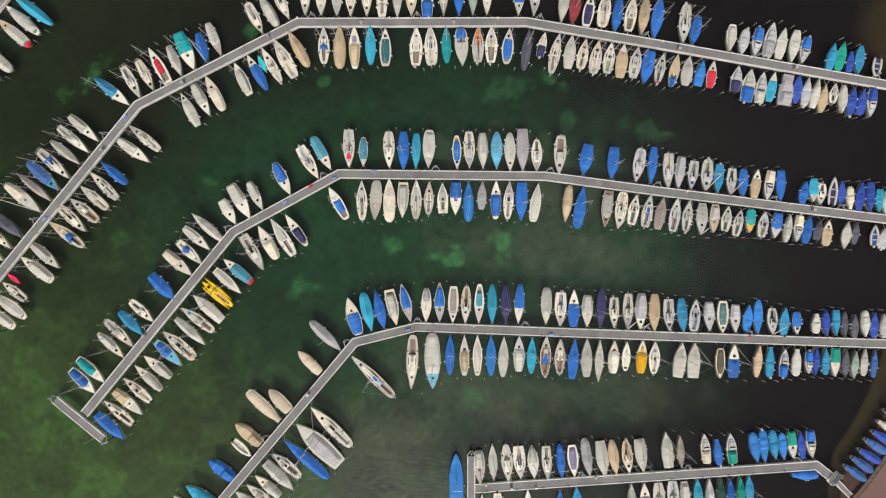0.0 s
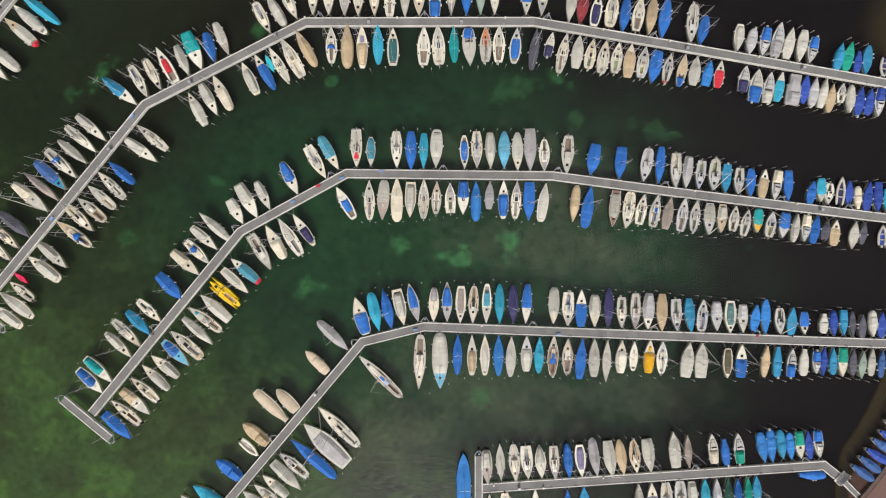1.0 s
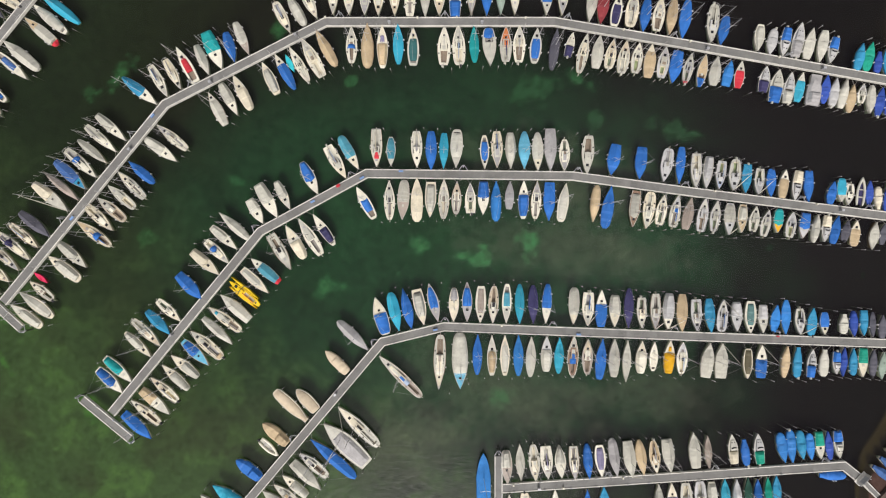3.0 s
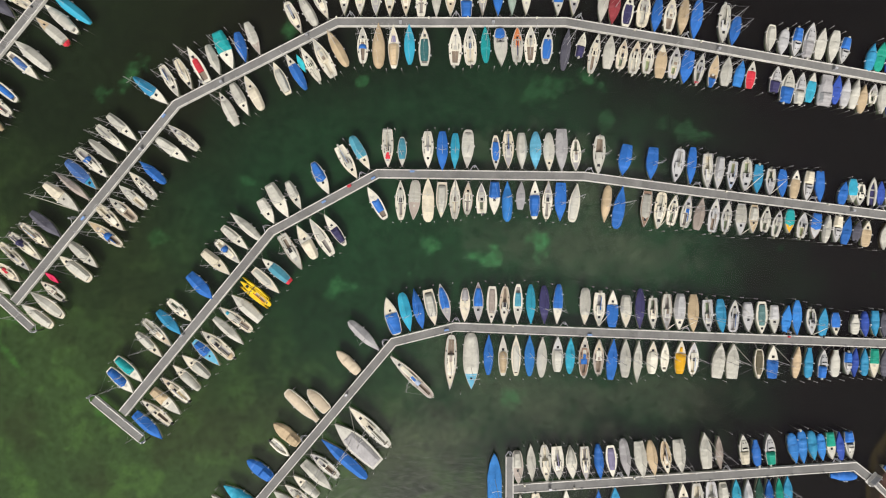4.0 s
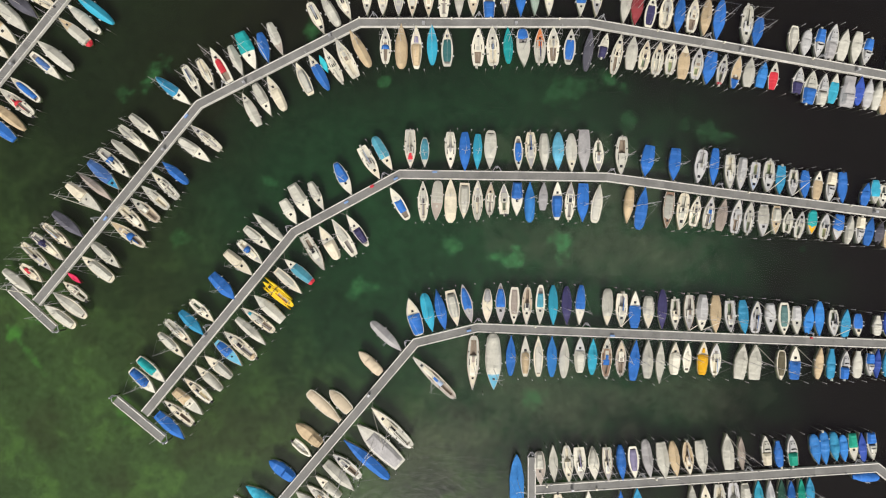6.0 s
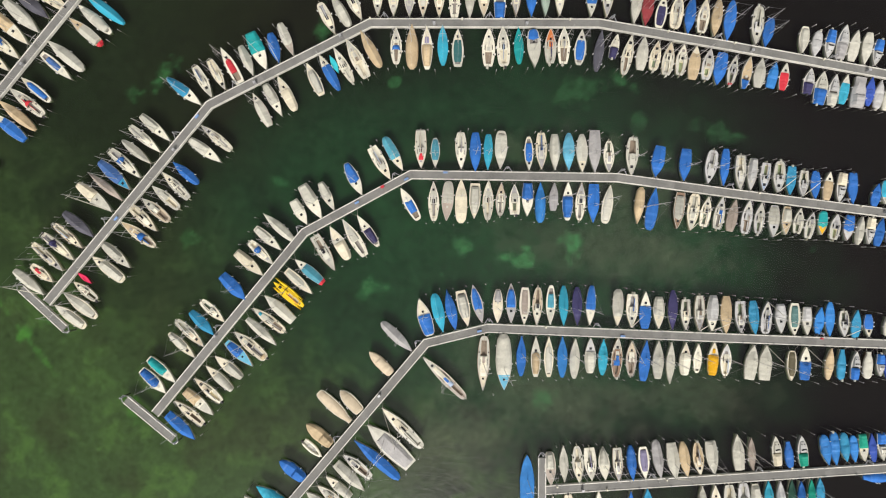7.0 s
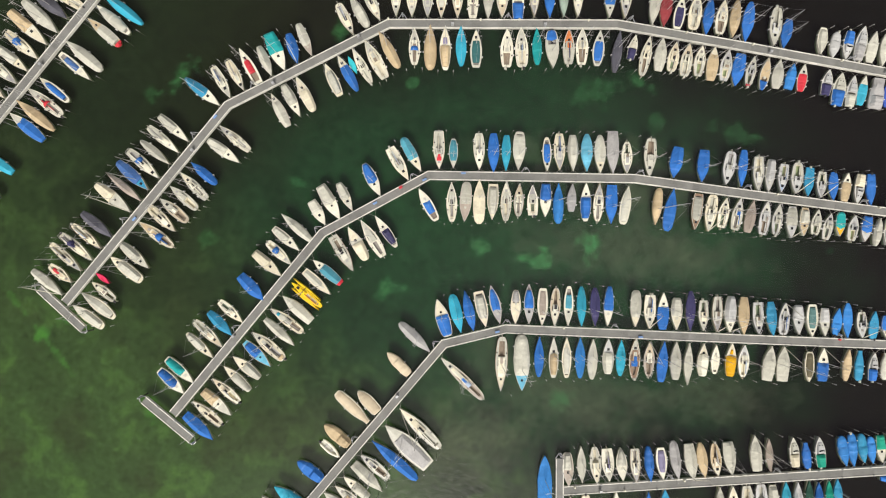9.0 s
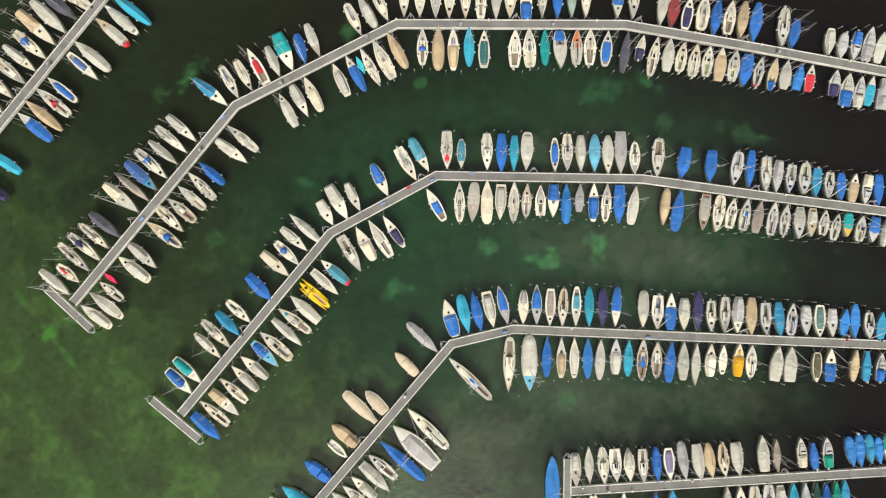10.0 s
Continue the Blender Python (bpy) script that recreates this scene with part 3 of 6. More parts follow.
def outboard(parent, f, rng):
    y = f.y(0) - 0.16
    cowl = RUBBER if rng.random() < 0.4 else PAINT["lgrey"]
    x = rng.choice((-0.3, 0.0, 0.3)) * f.half(0.05)
    motor = part("outboard_motor", mesh_of("outboard_motor", *box_data(0.34, 0.46, 0.36, 0.35, 0.3), [cowl]), parent, at=pose(x, y, 0))
    part("shaft", mesh_of("shaft", *box_data(0.12, 0.16, 0.85, -0.5), [RUBBER]), motor)


FENDER_ME = mesh_of("fender", *tube_data([(0, 0, -0.32), (0, 0, -0.24), (0, 0, 0.24), (0, 0, 0.32)], [0.04, 0.1, 0.1, 0.04], 7), [FENDER], smooth=True)
WINCH_ME = mesh_of("winch", *tube_data([(0, 0, 0), (0, 0, 0.1), (0, 0, 0.12), (0, 0, 0.2)], [0.12, 0.11, 0.08, 0.1], 8), [RUBBER])
LAST, GAP = [], [0.5]
POSTS = []


def fenders(root, f, rng, count):
    for _ in range(count):
        s, side = rng.uniform(0.15, 0.65), rng.choice((-1, 1))
        part("fender", FENDER_ME, root, at=pose(side * (f.half(s) + 0.13), f.y(s), 0.3))


def rig(root, f, rng, s=0.57, cloth=None, jib=False):
    """Mast, spreaders and, where it shows, the boom with its sail."""
    tall = f.l * rng.uniform(1.16, 1.32) + 0.3
    mast = part("mast", mesh_of("mast", *mast_data(f, s, tall), [ALLOY]), root, "slender aluminium mast")
    part("spreader", spreader_mesh(f, s, tall, 0.55), mast)
    if f.l > 7.6:
        part("spreader", spreader_mesh(f, s, tall, 0.8), mast)
    part("standing_rigging", wires_mesh(f, s, tall), mast, "thin steel shrouds and backstay")
    if cloth is not None:
        part("boom", boom_mesh(f, s, cloth, rng), root, "boom with furled sail")
    if jib:
        a, b = Vector((0, f.y(0.975), f.sheer(1.0) + 0.25)), Vector((0, f.y(s) + 0.08, tall * 0.9))
        part("furled_jib", mesh_of("furled_jib", *tube_data([a, a.lerp(b, 0.12), a.lerp(b, 0.6), b], [0.03, 0.075, 0.06, 0.02], 6), [CLOTH["white"]], smooth=True), root, "white headsail furled on the forestay")


def boat(kind, tone, x, y, heading, length, beam, berth=1, mast=1, trim="", z=0.0, gap=0.5, **look):
    """One boat. heading: degrees from north to the bow, anticlockwise; berth: 1 bow to the jetty, -1 stern to it, 0 neither.
    look: plan (hull plan), deck, well, sail, hood (tones), span and over (reach and breadth of cover or cockpit), patch, roof."""
    rng = random.Random(int(x * 131 + y * 577) & 0xFFFFFF)
    GAP[0] = gap
    KIND[kind](tone, x, y, heading, length, beam, berth, mast, trim, z, rng, look)
    if berth:
        d = Vector((-math.sin(radians(heading)), math.cos(radians(heading)))) * -berth
        end = Vector((x, y)) + d * (length / 2)
        if LAST and (LAST[0] - end).length < 4.6 and LAST[1].dot(d) > 0.8:
            POSTS.append((LAST[0] + end) / 2 + d * rng.uniform(0.3, 0.8))
        LAST[:] = [end, d]
    else:
        LAST.clear()


def start(name, label, category, x, y, heading, z):
    root = new(name)
    root.matrix_basis = pose(x, y, z, 0, 0, heading)
    root.empty_display_size = 0.5
    return tagged(root, label, category, "boats moored along the jetties")


def bow_lines(root, f, berth, rng):
    if not berth:
        return
    s, d = (0.985, 1) if berth > 0 else (0.02, -1)
    for side in (-1, 1):
        a = (side * max(0.06, f.half(s) * 0.8), f.y(s), f.sheer(s))
        b = (side * rng.uniform(0.5, 1.1), f.y(s) + d * (GAP[0] + 0.12), 0.6)
        part("mooring_line", line_mesh(a, b), root)


def floor_of(tone):
    return {"teak": TEAK, "floor": FLOOR}.get(tone) or PAINT[tone]


def canvas_patch(root, f, look, rng):
    """A smaller piece of canvas or a sail bag lying on the deck."""
    if "patch" in look:
        tone, s0, s1, wide = look["patch"]
        part("canvas", cover_mesh(f, CLOTH[tone], s0, s1, 0.3, rng, wide, "soft"), root, f"{WORDS[tone]} canvas on the deck")


def sailing_boat(tone, x, y, heading, length, beam, berth, mast, trim, z, rng, look):
    f = Form(length, beam, look.get("plan", "t"), rng)
    # eastern whites mostly use the darkened tone, standing in for lens falloff
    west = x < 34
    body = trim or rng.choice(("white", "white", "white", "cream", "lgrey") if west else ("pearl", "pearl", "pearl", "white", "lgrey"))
    if tone == "cream" and west and not trim:
        body = "cream"
    accent = {"brown": "taupe", "cream": "white"}.get(tone, tone)
    sail = look.get("sail") or (accent if rng.random() < 0.6 else rng.choice(("white", "lgrey", "grey", "none", "none")))
    wood = look.get("well") == "teak"
    words = f"{WORDS[body]} sailing boat with {WORDS[accent] + ' furled sail' if sail != 'none' else 'bare mast'}{' and teak cockpit' if wood else ''}, moored"
    root = start("sailing_boat", words, "sailing boat", x, y, heading, z)
    paint = PAINT[body]
    hull = part("hull", hull_mesh(f, paint), root)
    part("rubbing_strake", rail_mesh(f, TEAK if rng.random() < (0.35 if tone == "brown" else 0.08) else PAINT[rng.choice(("white", "lgrey", "cream") if west else ("pearl", "lgrey"))]), hull)
    start_s, end = look.get("span", (rng.uniform(0.06, 0.1), rng.uniform(0.36, 0.44)))
    well = floor_of(look["well"]) if "well" in look else rng.choice((TEAK, FLOOR, FLOOR, PAINT["lgrey"])) if tone == "brown" else rng.choice((FLOOR, PAINT["grey"], PAINT["lgrey"], PAINT["lgrey"], PAINT["cream"], PAINT["cream"]))
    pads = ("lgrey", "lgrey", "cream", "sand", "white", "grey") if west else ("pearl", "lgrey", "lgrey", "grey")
    laid = PAINT[look["deck"]] if "deck" in look else PAINT[rng.choice(pads)]
    style = rng.choice((0, 0, 1, 2))
    part("deck", deck_mesh(f, paint if rng.random() < 0.7 else PAINT["lgrey"], well, start_s, end, 0.42, (0.56, 0.52, 0.36)[style], laid), root)
    s1 = rng.uniform(0.64, 0.76)
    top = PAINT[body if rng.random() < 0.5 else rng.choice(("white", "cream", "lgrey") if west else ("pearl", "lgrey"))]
    cabin = part("cabin", cabin_mesh(f, top, end + 0.01, s1, rng.uniform(0.3, 0.45), rng.uniform(0.55, 0.68), laid if rng.random() < 0.6 else top), root)
    part("hatch", hatch_mesh(rng.uniform(0.34, 0.5), rng.choice((SMOKED, SMOKED, SMOKED, FLOOR, PAINT["grey"]))), root, "foredeck hatch", pose(0, f.y(s1 + 0.05), f.sheer(s1) + 0.06))
    slide = (f.half(end) * rng.uniform(0.4, 0.6), rng.uniform(0.08, 0.13) * f.l)
    part("companionway_hatch", mesh_of("companionway_hatch", *box_data(slide[0], slide[1], 0.08), [rng.choice((SMOKED, SMOKED, PAINT["lgrey"], CLOTH[accent], TEAK))]),
         cabin, at=pose(0, f.y(end + 0.07), f.sheer(end) + 0.38))
    for side in (-1, 1):
        part("window", mesh_of("window", *box_data(0.1, 0.12 * f.l, 0.14), [SMOKED]), cabin, at=pose(side * f.half(end + 0.1) * 0.57, f.y(end + 0.12), f.sheer(end) + 0.14))
    if style < 2:
        seat = f.half(0.25) * (0.3 if style else 0.26)
        bench = TEAK if wood else PAINT[rng.choice((body, body, "lgrey", "cream"))]
        for side in (-1, 1):
            part("bench", mesh_of("bench", *box_data(seat, (end - start_s - 0.05) * f.l, 0.08), [bench]), root,
                 at=pose(side * f.half(0.22) * (0.46 if style else 0.44), f.y((start_s + end) / 2), f.free * 0.92 - 0.14))
        if style:
            part("bench", mesh_of("bench", *box_data(f.half(0.1) * 1.0, 0.3, 0.08), [bench]), root, at=pose(0, f.y(start_s + 0.035), f.free * 0.92 - 0.12))
    hood = look.get("hood", tone if tone in ("blue", "navy", "red", "orange", "dgrey") and rng.random() < 0.5 else "")
    if hood:
        part("sprayhood", hood_mesh(f, CLOTH[hood], end - rng.uniform(0.03, 0.07), end + rng.uniform(0.06, 0.1)), root, f"{WORDS[hood]} canvas sprayhood")
    if f.l > 5.2 and rng.random() < 0.6:
        part("pulpit", rail_loop_mesh(f, "pulpit", (0.86, 0.93, 0.985)), root, "bright steel bow rail")
        part("pushpit", rail_loop_mesh(f, "pushpit", (0.13, 0.05, 0.0)), root, "bright steel stern rail")
    if f.l > 6.4:
        for side in (-1, 1):
            part("winch", WINCH_ME, root, at=pose(side * f.half(0.3) * 0.82, f.y(0.3), f.sheer(0.3) + 0.03))
    part("rudder", mesh_of("rudder", *box_data(0.07, 0.35, 0.9, -0.4), [PAINT["white"]]), root, at=pose(0, f.y(0) - 0.2, 0))
    part("tiller", mesh_of("tiller", *tube_data([(0, f.y(0) - 0.2, f.free + 0.1), (0, f.y(0.14), f.free + 0.2)], 0.03, 5), [TEAK]), root)
    if rng.random() < 0.35:
        outboard(root, f, rng)
    canvas_patch(root, f, look, rng)
    if mast:
        rig(root, f, rng, end + 0.15, CLOTH[sail] if sail != "none" else None, "jib" in look or rng.random() < 0.12)
    fenders(root, f, rng, 2)
    bow_lines(root, f, berth, rng)


def covered_boat(tone, x, y, heading, length, beam, berth, mast, trim, z, rng, look):
    ashore = trim == "shore"
    pale = tone in ("lgrey", "grey", "white", "cream", "pearl")
    f = Form(length, beam, "o" if ashore else look.get("plan", "t" if mast else "n"), rng)
    place = "on the shore" if ashore else "moored"
    root = start("covered_boat", f"{'sailing' if mast else 'small open'} boat under a full {WORDS[tone]} tarpaulin, {place}", "covered boat", x, y, heading, z)
    part("hull", hull_mesh(f, PAINT[rng.choice(("white", "white", "lgrey", "cream", "brown" if not mast else "white"))]), root)
    roof = look.get("roof") or ("flat" if pale and rng.random() < 0.5 else "ridge" if mast or rng.random() < 0.5 else "soft")
    lump = None
    if not mast:
        a = rng.uniform(0.2, 0.45)
        lump = (a, a + rng.uniform(0.18, 0.3), rng.uniform(0.08, 0.26))
    part("cover", cover_mesh(f, CLOTH[tone], -0.02, 1.03 if ashore else 1.01, rng.uniform(0.65, 1.0) if mast else rng.uniform(0.26, 0.45), rng, 1.07 if ashore else 1.0, roof, 0.0, 0.57 if mast else 0.0, lump), root,
         f"{WORDS[tone]} tarpaulin")
    if mast:
        rig(root, f, rng, jib="jib" in look)
    elif rng.random() < 0.3 and not ashore:
        outboard(root, f, rng)
    if not ashore:
        fenders(root, f, rng, 2)
        bow_lines(root, f, berth, rng)


def box_boat(tone, x, y, heading, length, beam, berth, mast, trim, z, rng, look):
    f = Form(length, beam, "x" if tone == "grey" else "f", rng)
    root = start("covered_boat", f"wide cabin boat under a boxy {WORDS[tone]} tarpaulin at the jetty", "covered boat", x, y, heading, z)
    part("hull", hull_mesh(f, PAINT["white"]), root)
    part("cover", cover_mesh(f, CLOTH[tone], -0.02, 1.0, 0.5, rng, 1.0, "flat"), root, f"{WORDS[tone]} tarpaulin")
    part("cabin_cover", cover_mesh(f, CLOTH[tone], 0.0, 0.42, 0.95, rng, 0.9, "flat"), root, f"{WORDS[tone]} raised canvas over the cockpit")
    fenders(root, f, rng, 2)
    bow_lines(root, f, berth, rng)


def part_covered_boat(tone, x, y, heading, length, beam, berth, mast, trim, z, rng, look):
    """Cockpit and cabin under canvas, the foredeck bare."""
    f = Form(length, beam, look.get("plan", "t"), rng)
    # east of 34 the deck paint is dimmed, as the lens would do
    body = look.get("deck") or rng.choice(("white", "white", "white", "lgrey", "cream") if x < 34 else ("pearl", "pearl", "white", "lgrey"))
    root = start("sailing_boat" if mast else "open_boat", f"{WORDS[body]} {'sailing' if mast else 'open'} boat with {WORDS[tone]} cockpit cover, bare foredeck",
                 "sailing boat" if mast else "boat", x, y, heading, z)
    hull = part("hull", hull_mesh(f, PAINT["white" if body in ("yellow", "cblue", "lcyan", "tan") else body]), root)
    part("rubbing_strake", rail_mesh(f, TEAK if rng.random() < 0.08 else PAINT["lgrey"]), hull)
    s0, s1 = look.get("span", (rng.choice((-0.01, -0.01, 0.07)), rng.uniform(0.56, 0.68)))
    over = look.get("over") or rng.choice((0.9, 0.97, 1.01, 1.02))
    well = floor_of(look["well"]) if "well" in look else FLOOR
    part("deck", deck_mesh(f, PAINT[body], well, 0.07, 0.38, 0.35, pad=PAINT[rng.choice((body, body, body, "lgrey", "cream") if body in ("white", "cream", "lgrey") else (body,))]), root)
    pale = tone in ("lgrey", "grey", "white", "cream", "pearl")
    roof = look.get("roof") or ("flat" if pale and rng.random() < 0.7 else rng.choice(("ridge", "ridge", "soft")))
    ridge = (rng.uniform(0.5, 0.85) if mast else 0.4) * (0.55 if over < 0.8 else 1.0)
    part("cover", cover_mesh(f, CLOTH[tone], s0, s1, ridge, rng, over, roof, rng.choice((-0.4, 0.0, 0.0, 0.4))), root, f"{WORDS[tone]} canvas cover")
    h = s1 + 0.09
    if h < 0.84:
        part("hatch", hatch_mesh(rng.uniform(0.32, 0.46), SMOKED if rng.random() < 0.75 else PAINT["lgrey"]), root, "foredeck hatch", pose(0, f.y(h), f.sheer(h) + 0.05))
    if trim == "red":
        part("stern_cover", cover_mesh(f, CLOTH["red"], -0.02, 0.07, 0.4, rng, 1.03), root, "red canvas over the stern")
    canvas_patch(root, f, look, rng)
    if mast:
        rig(root, f, rng, min(0.62, max(0.55, s1)), None, "jib" in look)
    fenders(root, f, rng, 2)
    bow_lines(root, f, berth, rng)


def motor_boat(tone, x, y, heading, length, beam, berth, mast, trim, z, rng, look):
    f = Form(length, beam, look.get("plan", "w"), rng)
    root = start("motor_boat", f"white motor boat with dark windscreen and {WORDS[tone]} canvas", "motor boat", x, y, heading, z)
    # eastern hulls: lens darkening is put into the gelcoat colour
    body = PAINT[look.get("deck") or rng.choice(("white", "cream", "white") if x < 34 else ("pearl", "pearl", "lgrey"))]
    hull = part("hull", hull_mesh(f, body), root)
    part("rubbing_strake", rail_mesh(f, PAINT["lgrey"]), hull)
    part("deck", deck_mesh(f, body, FLOOR, 0.06, 0.46, 0.4, 0.72), root)
    cabin = part("cabin", cabin_mesh(f, body, 0.47, 0.8, 0.5, 0.72), root)
    rows = []
    for u in (0.0, 0.5, 1.0):
        s, w = 0.565 - 0.03 * u, f.half(0.55) * 0.56
        rows.append([(-w, f.y(s), f.sheer(s) + 0.38 + 0.3 * u), (-w * 0.5, f.y(s + 0.022), f.sheer(s) + 0.42 + 0.3 * u),
                     (w * 0.5, f.y(s + 0.022), f.sheer(s) + 0.42 + 0.3 * u), (w, f.y(s), f.sheer(s) + 0.38 + 0.3 * u)])
    part("windscreen", mesh_of("windscreen", *loft(rows, cap=False), [SMOKED]), root, "dark raked windscreen")
    for side in (-1, 1):
        part("hatch", hatch_mesh(0.17, SMOKED), cabin, at=pose(side * 0.24, f.y(0.73), f.sheer(0.73) + 0.3))
    s0, s1 = look.get("span", (-0.01, rng.uniform(0.38, 0.46)))
    part("cover", cover_mesh(f, CLOTH[tone], s0, s1, 0.55, rng, 0.96, "flat"), root, f"{WORDS[tone]} canvas cockpit cover")
    outboard(root, f, rng)
    fenders(root, f, rng, 2)
    bow_lines(root, f, berth, rng)


def kayak(tone, x, y, heading, length, beam, berth, mast, trim, z, rng, look):
    f = Form(length, beam, "d", rng)
    f.free = 0.22
    root = start("kayak", f"small {WORDS[tone]} plastic kayak floating between the moored boats", "kayak", x, y, heading, z)
    part("hull", hull_mesh(f, PAINT[tone]), root)
    part("deck", deck_mesh(f, PAINT[tone], PAINT[tone], 0.36, 0.56, 0.08, 0.55), root)


def inflatable(tone, x, y, heading, length, beam, berth, mast, trim, z, rng, look):
    f = Form(length, beam * 0.8, "w", rng)
    light = tone == "white"
    root = start("inflatable_dinghy", f"inflatable dinghy with {'white' if light else 'pale grey'} tubes and {WORDS[tone]} inside", "dinghy", x, y, heading, z)
    pts = [(f.half(i / 9 * 0.97), f.y(i / 9 * 0.97), 0.3 + 0.12 * (i / 9) ** 2) for i in range(10)]
    pts += [(0, f.y(1.0), 0.44)] + [(-a, b, c) for a, b, c in pts[::-1]]
    part("tube", mesh_of("tube", *tube_data(pts, [0.1 if i in (0, len(pts) - 1) else 0.22 for i in range(len(pts))], 7), [PAINT["white" if light else "lgrey"]], smooth=True), root)
    rows = [[(-f.half(s) * 0.9, f.y(s), 0.14), (f.half(s) * 0.9, f.y(s), 0.14)] for s in (0.02, 0.2, 0.4, 0.6, 0.8, 0.95)]
    floor = [[(a[0], a[1], -0.05), a, b, (b[0], b[1], -0.05)] for a, b in rows]
    part("floor", mesh_of("floor", *loft(floor), [PAINT["lgrey"] if light else CLOTH[tone]]), root)
    for s in (0.3, 0.58):
        part("thwart", mesh_of("thwart", *box_data(f.half(s) * 1.7, 0.25, 0.07, 0.3), [PAINT["grey"]]), root, at=pose(0, f.y(s), 0))
    outboard(root, f, rng)


def trimaran(tone, x, y, heading, length, beam, berth, mast, trim, z, rng, look):
    """Yellow folding trimaran: main hull, two floats drawn in against it, crossbeams, pale cockpit."""
    f = Form(length, beam * 0.6, "n", rng)
    root = start("trimaran", "bright yellow trimaran with folded floats and dark hatches", "trimaran", x, y, heading, z)
    hull = part("hull", hull_mesh(f, PAINT["lemon"]), root)
    part("rubbing_strake", rail_mesh(f, PAINT["lemon"]), hull)
    part("deck", deck_mesh(f, PAINT["lemon"], PAINT["sand"], 0.1, 0.5, 0.3, 0.5), root)
    part("cabin", cabin_mesh(f, PAINT["lemon"], 0.53, 0.72, 0.35), root)
    part("hatch", hatch_mesh(0.5, SMOKED), root, "dark smoked hatch", pose(0.05, f.y(0.78), f.sheer(0.78) + 0.05))
    part("boom", boom_mesh(f, 0.56, CLOTH["orange"], rng), root, "boom with orange sail cover")
    for side in (-1, 1):
        g = Form(length * 0.92, beam * 0.26, "d", rng)
        flo = part("float", hull_mesh(g, PAINT["lemon"]), root, at=pose(side * beam * 0.37, 0.1 + 0.4 * side, 0))
        part("float_deck", deck_mesh(g, PAINT["lemon"], PAINT["lemon"], 0.3, 0.34, 0.02), flo)
    for s, w in ((0.14, 0.36 * beam), (0.34, 0.44 * beam), (0.62, 0.46 * beam), (0.84, 0.42 * beam)):
        part("crossbeam", mesh_of("crossbeam", *tube_data([(-w, f.y(s), f.free + 0.12), (0, f.y(s) + 0.1, f.free + 0.3), (w, f.y(s), f.free + 0.12)], 0.08, 6), [RUBBER if s == 0.62 else PAINT["lemon"]]), root)
    if mast:
        rig(root, f, rng, 0.6)


def gangway_gate(x, y, heading):
    """Pale metal gate platform where the gangway meets the jetty, with side wings over the water."""
    root = tagged(new("gate"), "pale metal gate with side wings at the head of the gangway", "gate", "fittings on the jetties")
    root.matrix_basis = pose(x, y, 0.5, 0, 0, heading)
    part("platform", mesh_of("platform", *box_data(2.5, 1.3, 0.08, 0.1), [EDGE]), root, "pale grating platform")
    for side in (-1, 1):
        part("wing", mesh_of("wing", *box_data(0.5, 0.08, 1.2, 0.18), [EDGE]), root, at=pose(side * 1.0, 0, 0))
        part("gate_post", mesh_of("gate_post", *box_data(0.12, 0.12, 1.6, 0.18), [GALV]), root, at=pose(side * 0.72, 0, 0))
    part("gate_leaf", mesh_of("gate_leaf", *box_data(1.25, 0.05, 1.2, 0.25), [GALV]), root)


KIND = {"S": sailing_boat, "C": covered_boat, "B": box_boat, "P": part_covered_boat, "M": motor_boat, "K": kayak, "R": inflatable, "T": trimaran}


# ---- jetties ----
def deck_run(root, a, b, width, start_mitre=0.0, end_mitre=0.0, thick=0.45, top=0.5):
    """One straight run: panels of deck between two pale edge beams."""
    a, b = Vector(a), Vector(b)
    d = (b - a).normalized()
    nrm = Vector((-d.y, d.x))
    long = (b - a).length
    count = max(1, round(long / 5.2))
    edge = 0.17

    def corner(u, v):
        m = start_mitre if u == 0 else end_mitre if u == 1 else 0.0
        p = a + d * (long * u + m * v) + nrm * v
        return p

    for i in range(count):
        u0, u1 = i / count, (i + 1) / count
        g0, g1 = (0 if i == 0 else 0.006), (0 if i == count - 1 else 0.006)
        w = width / 2 - edge
        quad = [corner(u0, -w) + d * g0, corner(u1, -w) - d * g1, corner(u1, w) - d * g1, corner(u0, w) + d * g0]
        rows = [[(*p, top - thick) for p in quad], [(*p, top) for p in quad]]
        part("deck_panel", mesh_of("deck_panel", *loft(rows, closed=True), [DECK]), root)
    for side in (-1, 1):
        v0, v1 = side * (width / 2 - edge + 0.005), side * width / 2
        n = max(1, round(long / 10.4))
        for i in range(n):
            u0, u1 = i / n, (i + 1) / n
            q = [corner(u0, v0), corner(u1, v0), corner(u1, v1), corner(u0, v1)]
            if side < 0:
                q = q[::-1]
            rows = [[(*p, top - thick - 0.1) for p in q], [(*p, top + 0.09) for p in q]]
            part("edge_beam", mesh_of("edge_beam", *loft(rows, closed=True), [EDGE]), root)
        for i in range(max(1, int(long / 4.8))):
            q = a + d * (2.4 + 4.8 * i + 0.5 * math.sin(3.7 * i + side)) + nrm * side * (width / 2 - 0.1)
            part("cleat", CLEAT_ME, root, at=pose(q.x, q.y, top + 0.09, 0, 0, math.degrees(math.atan2(d.y, d.x))))


CLEAT_ME = mesh_of("cleat", *merged(box_data(0.34, 0.09, 0.08, 0.1), box_data(0.12, 0.1, 0.12, 0.0)), [GALV])


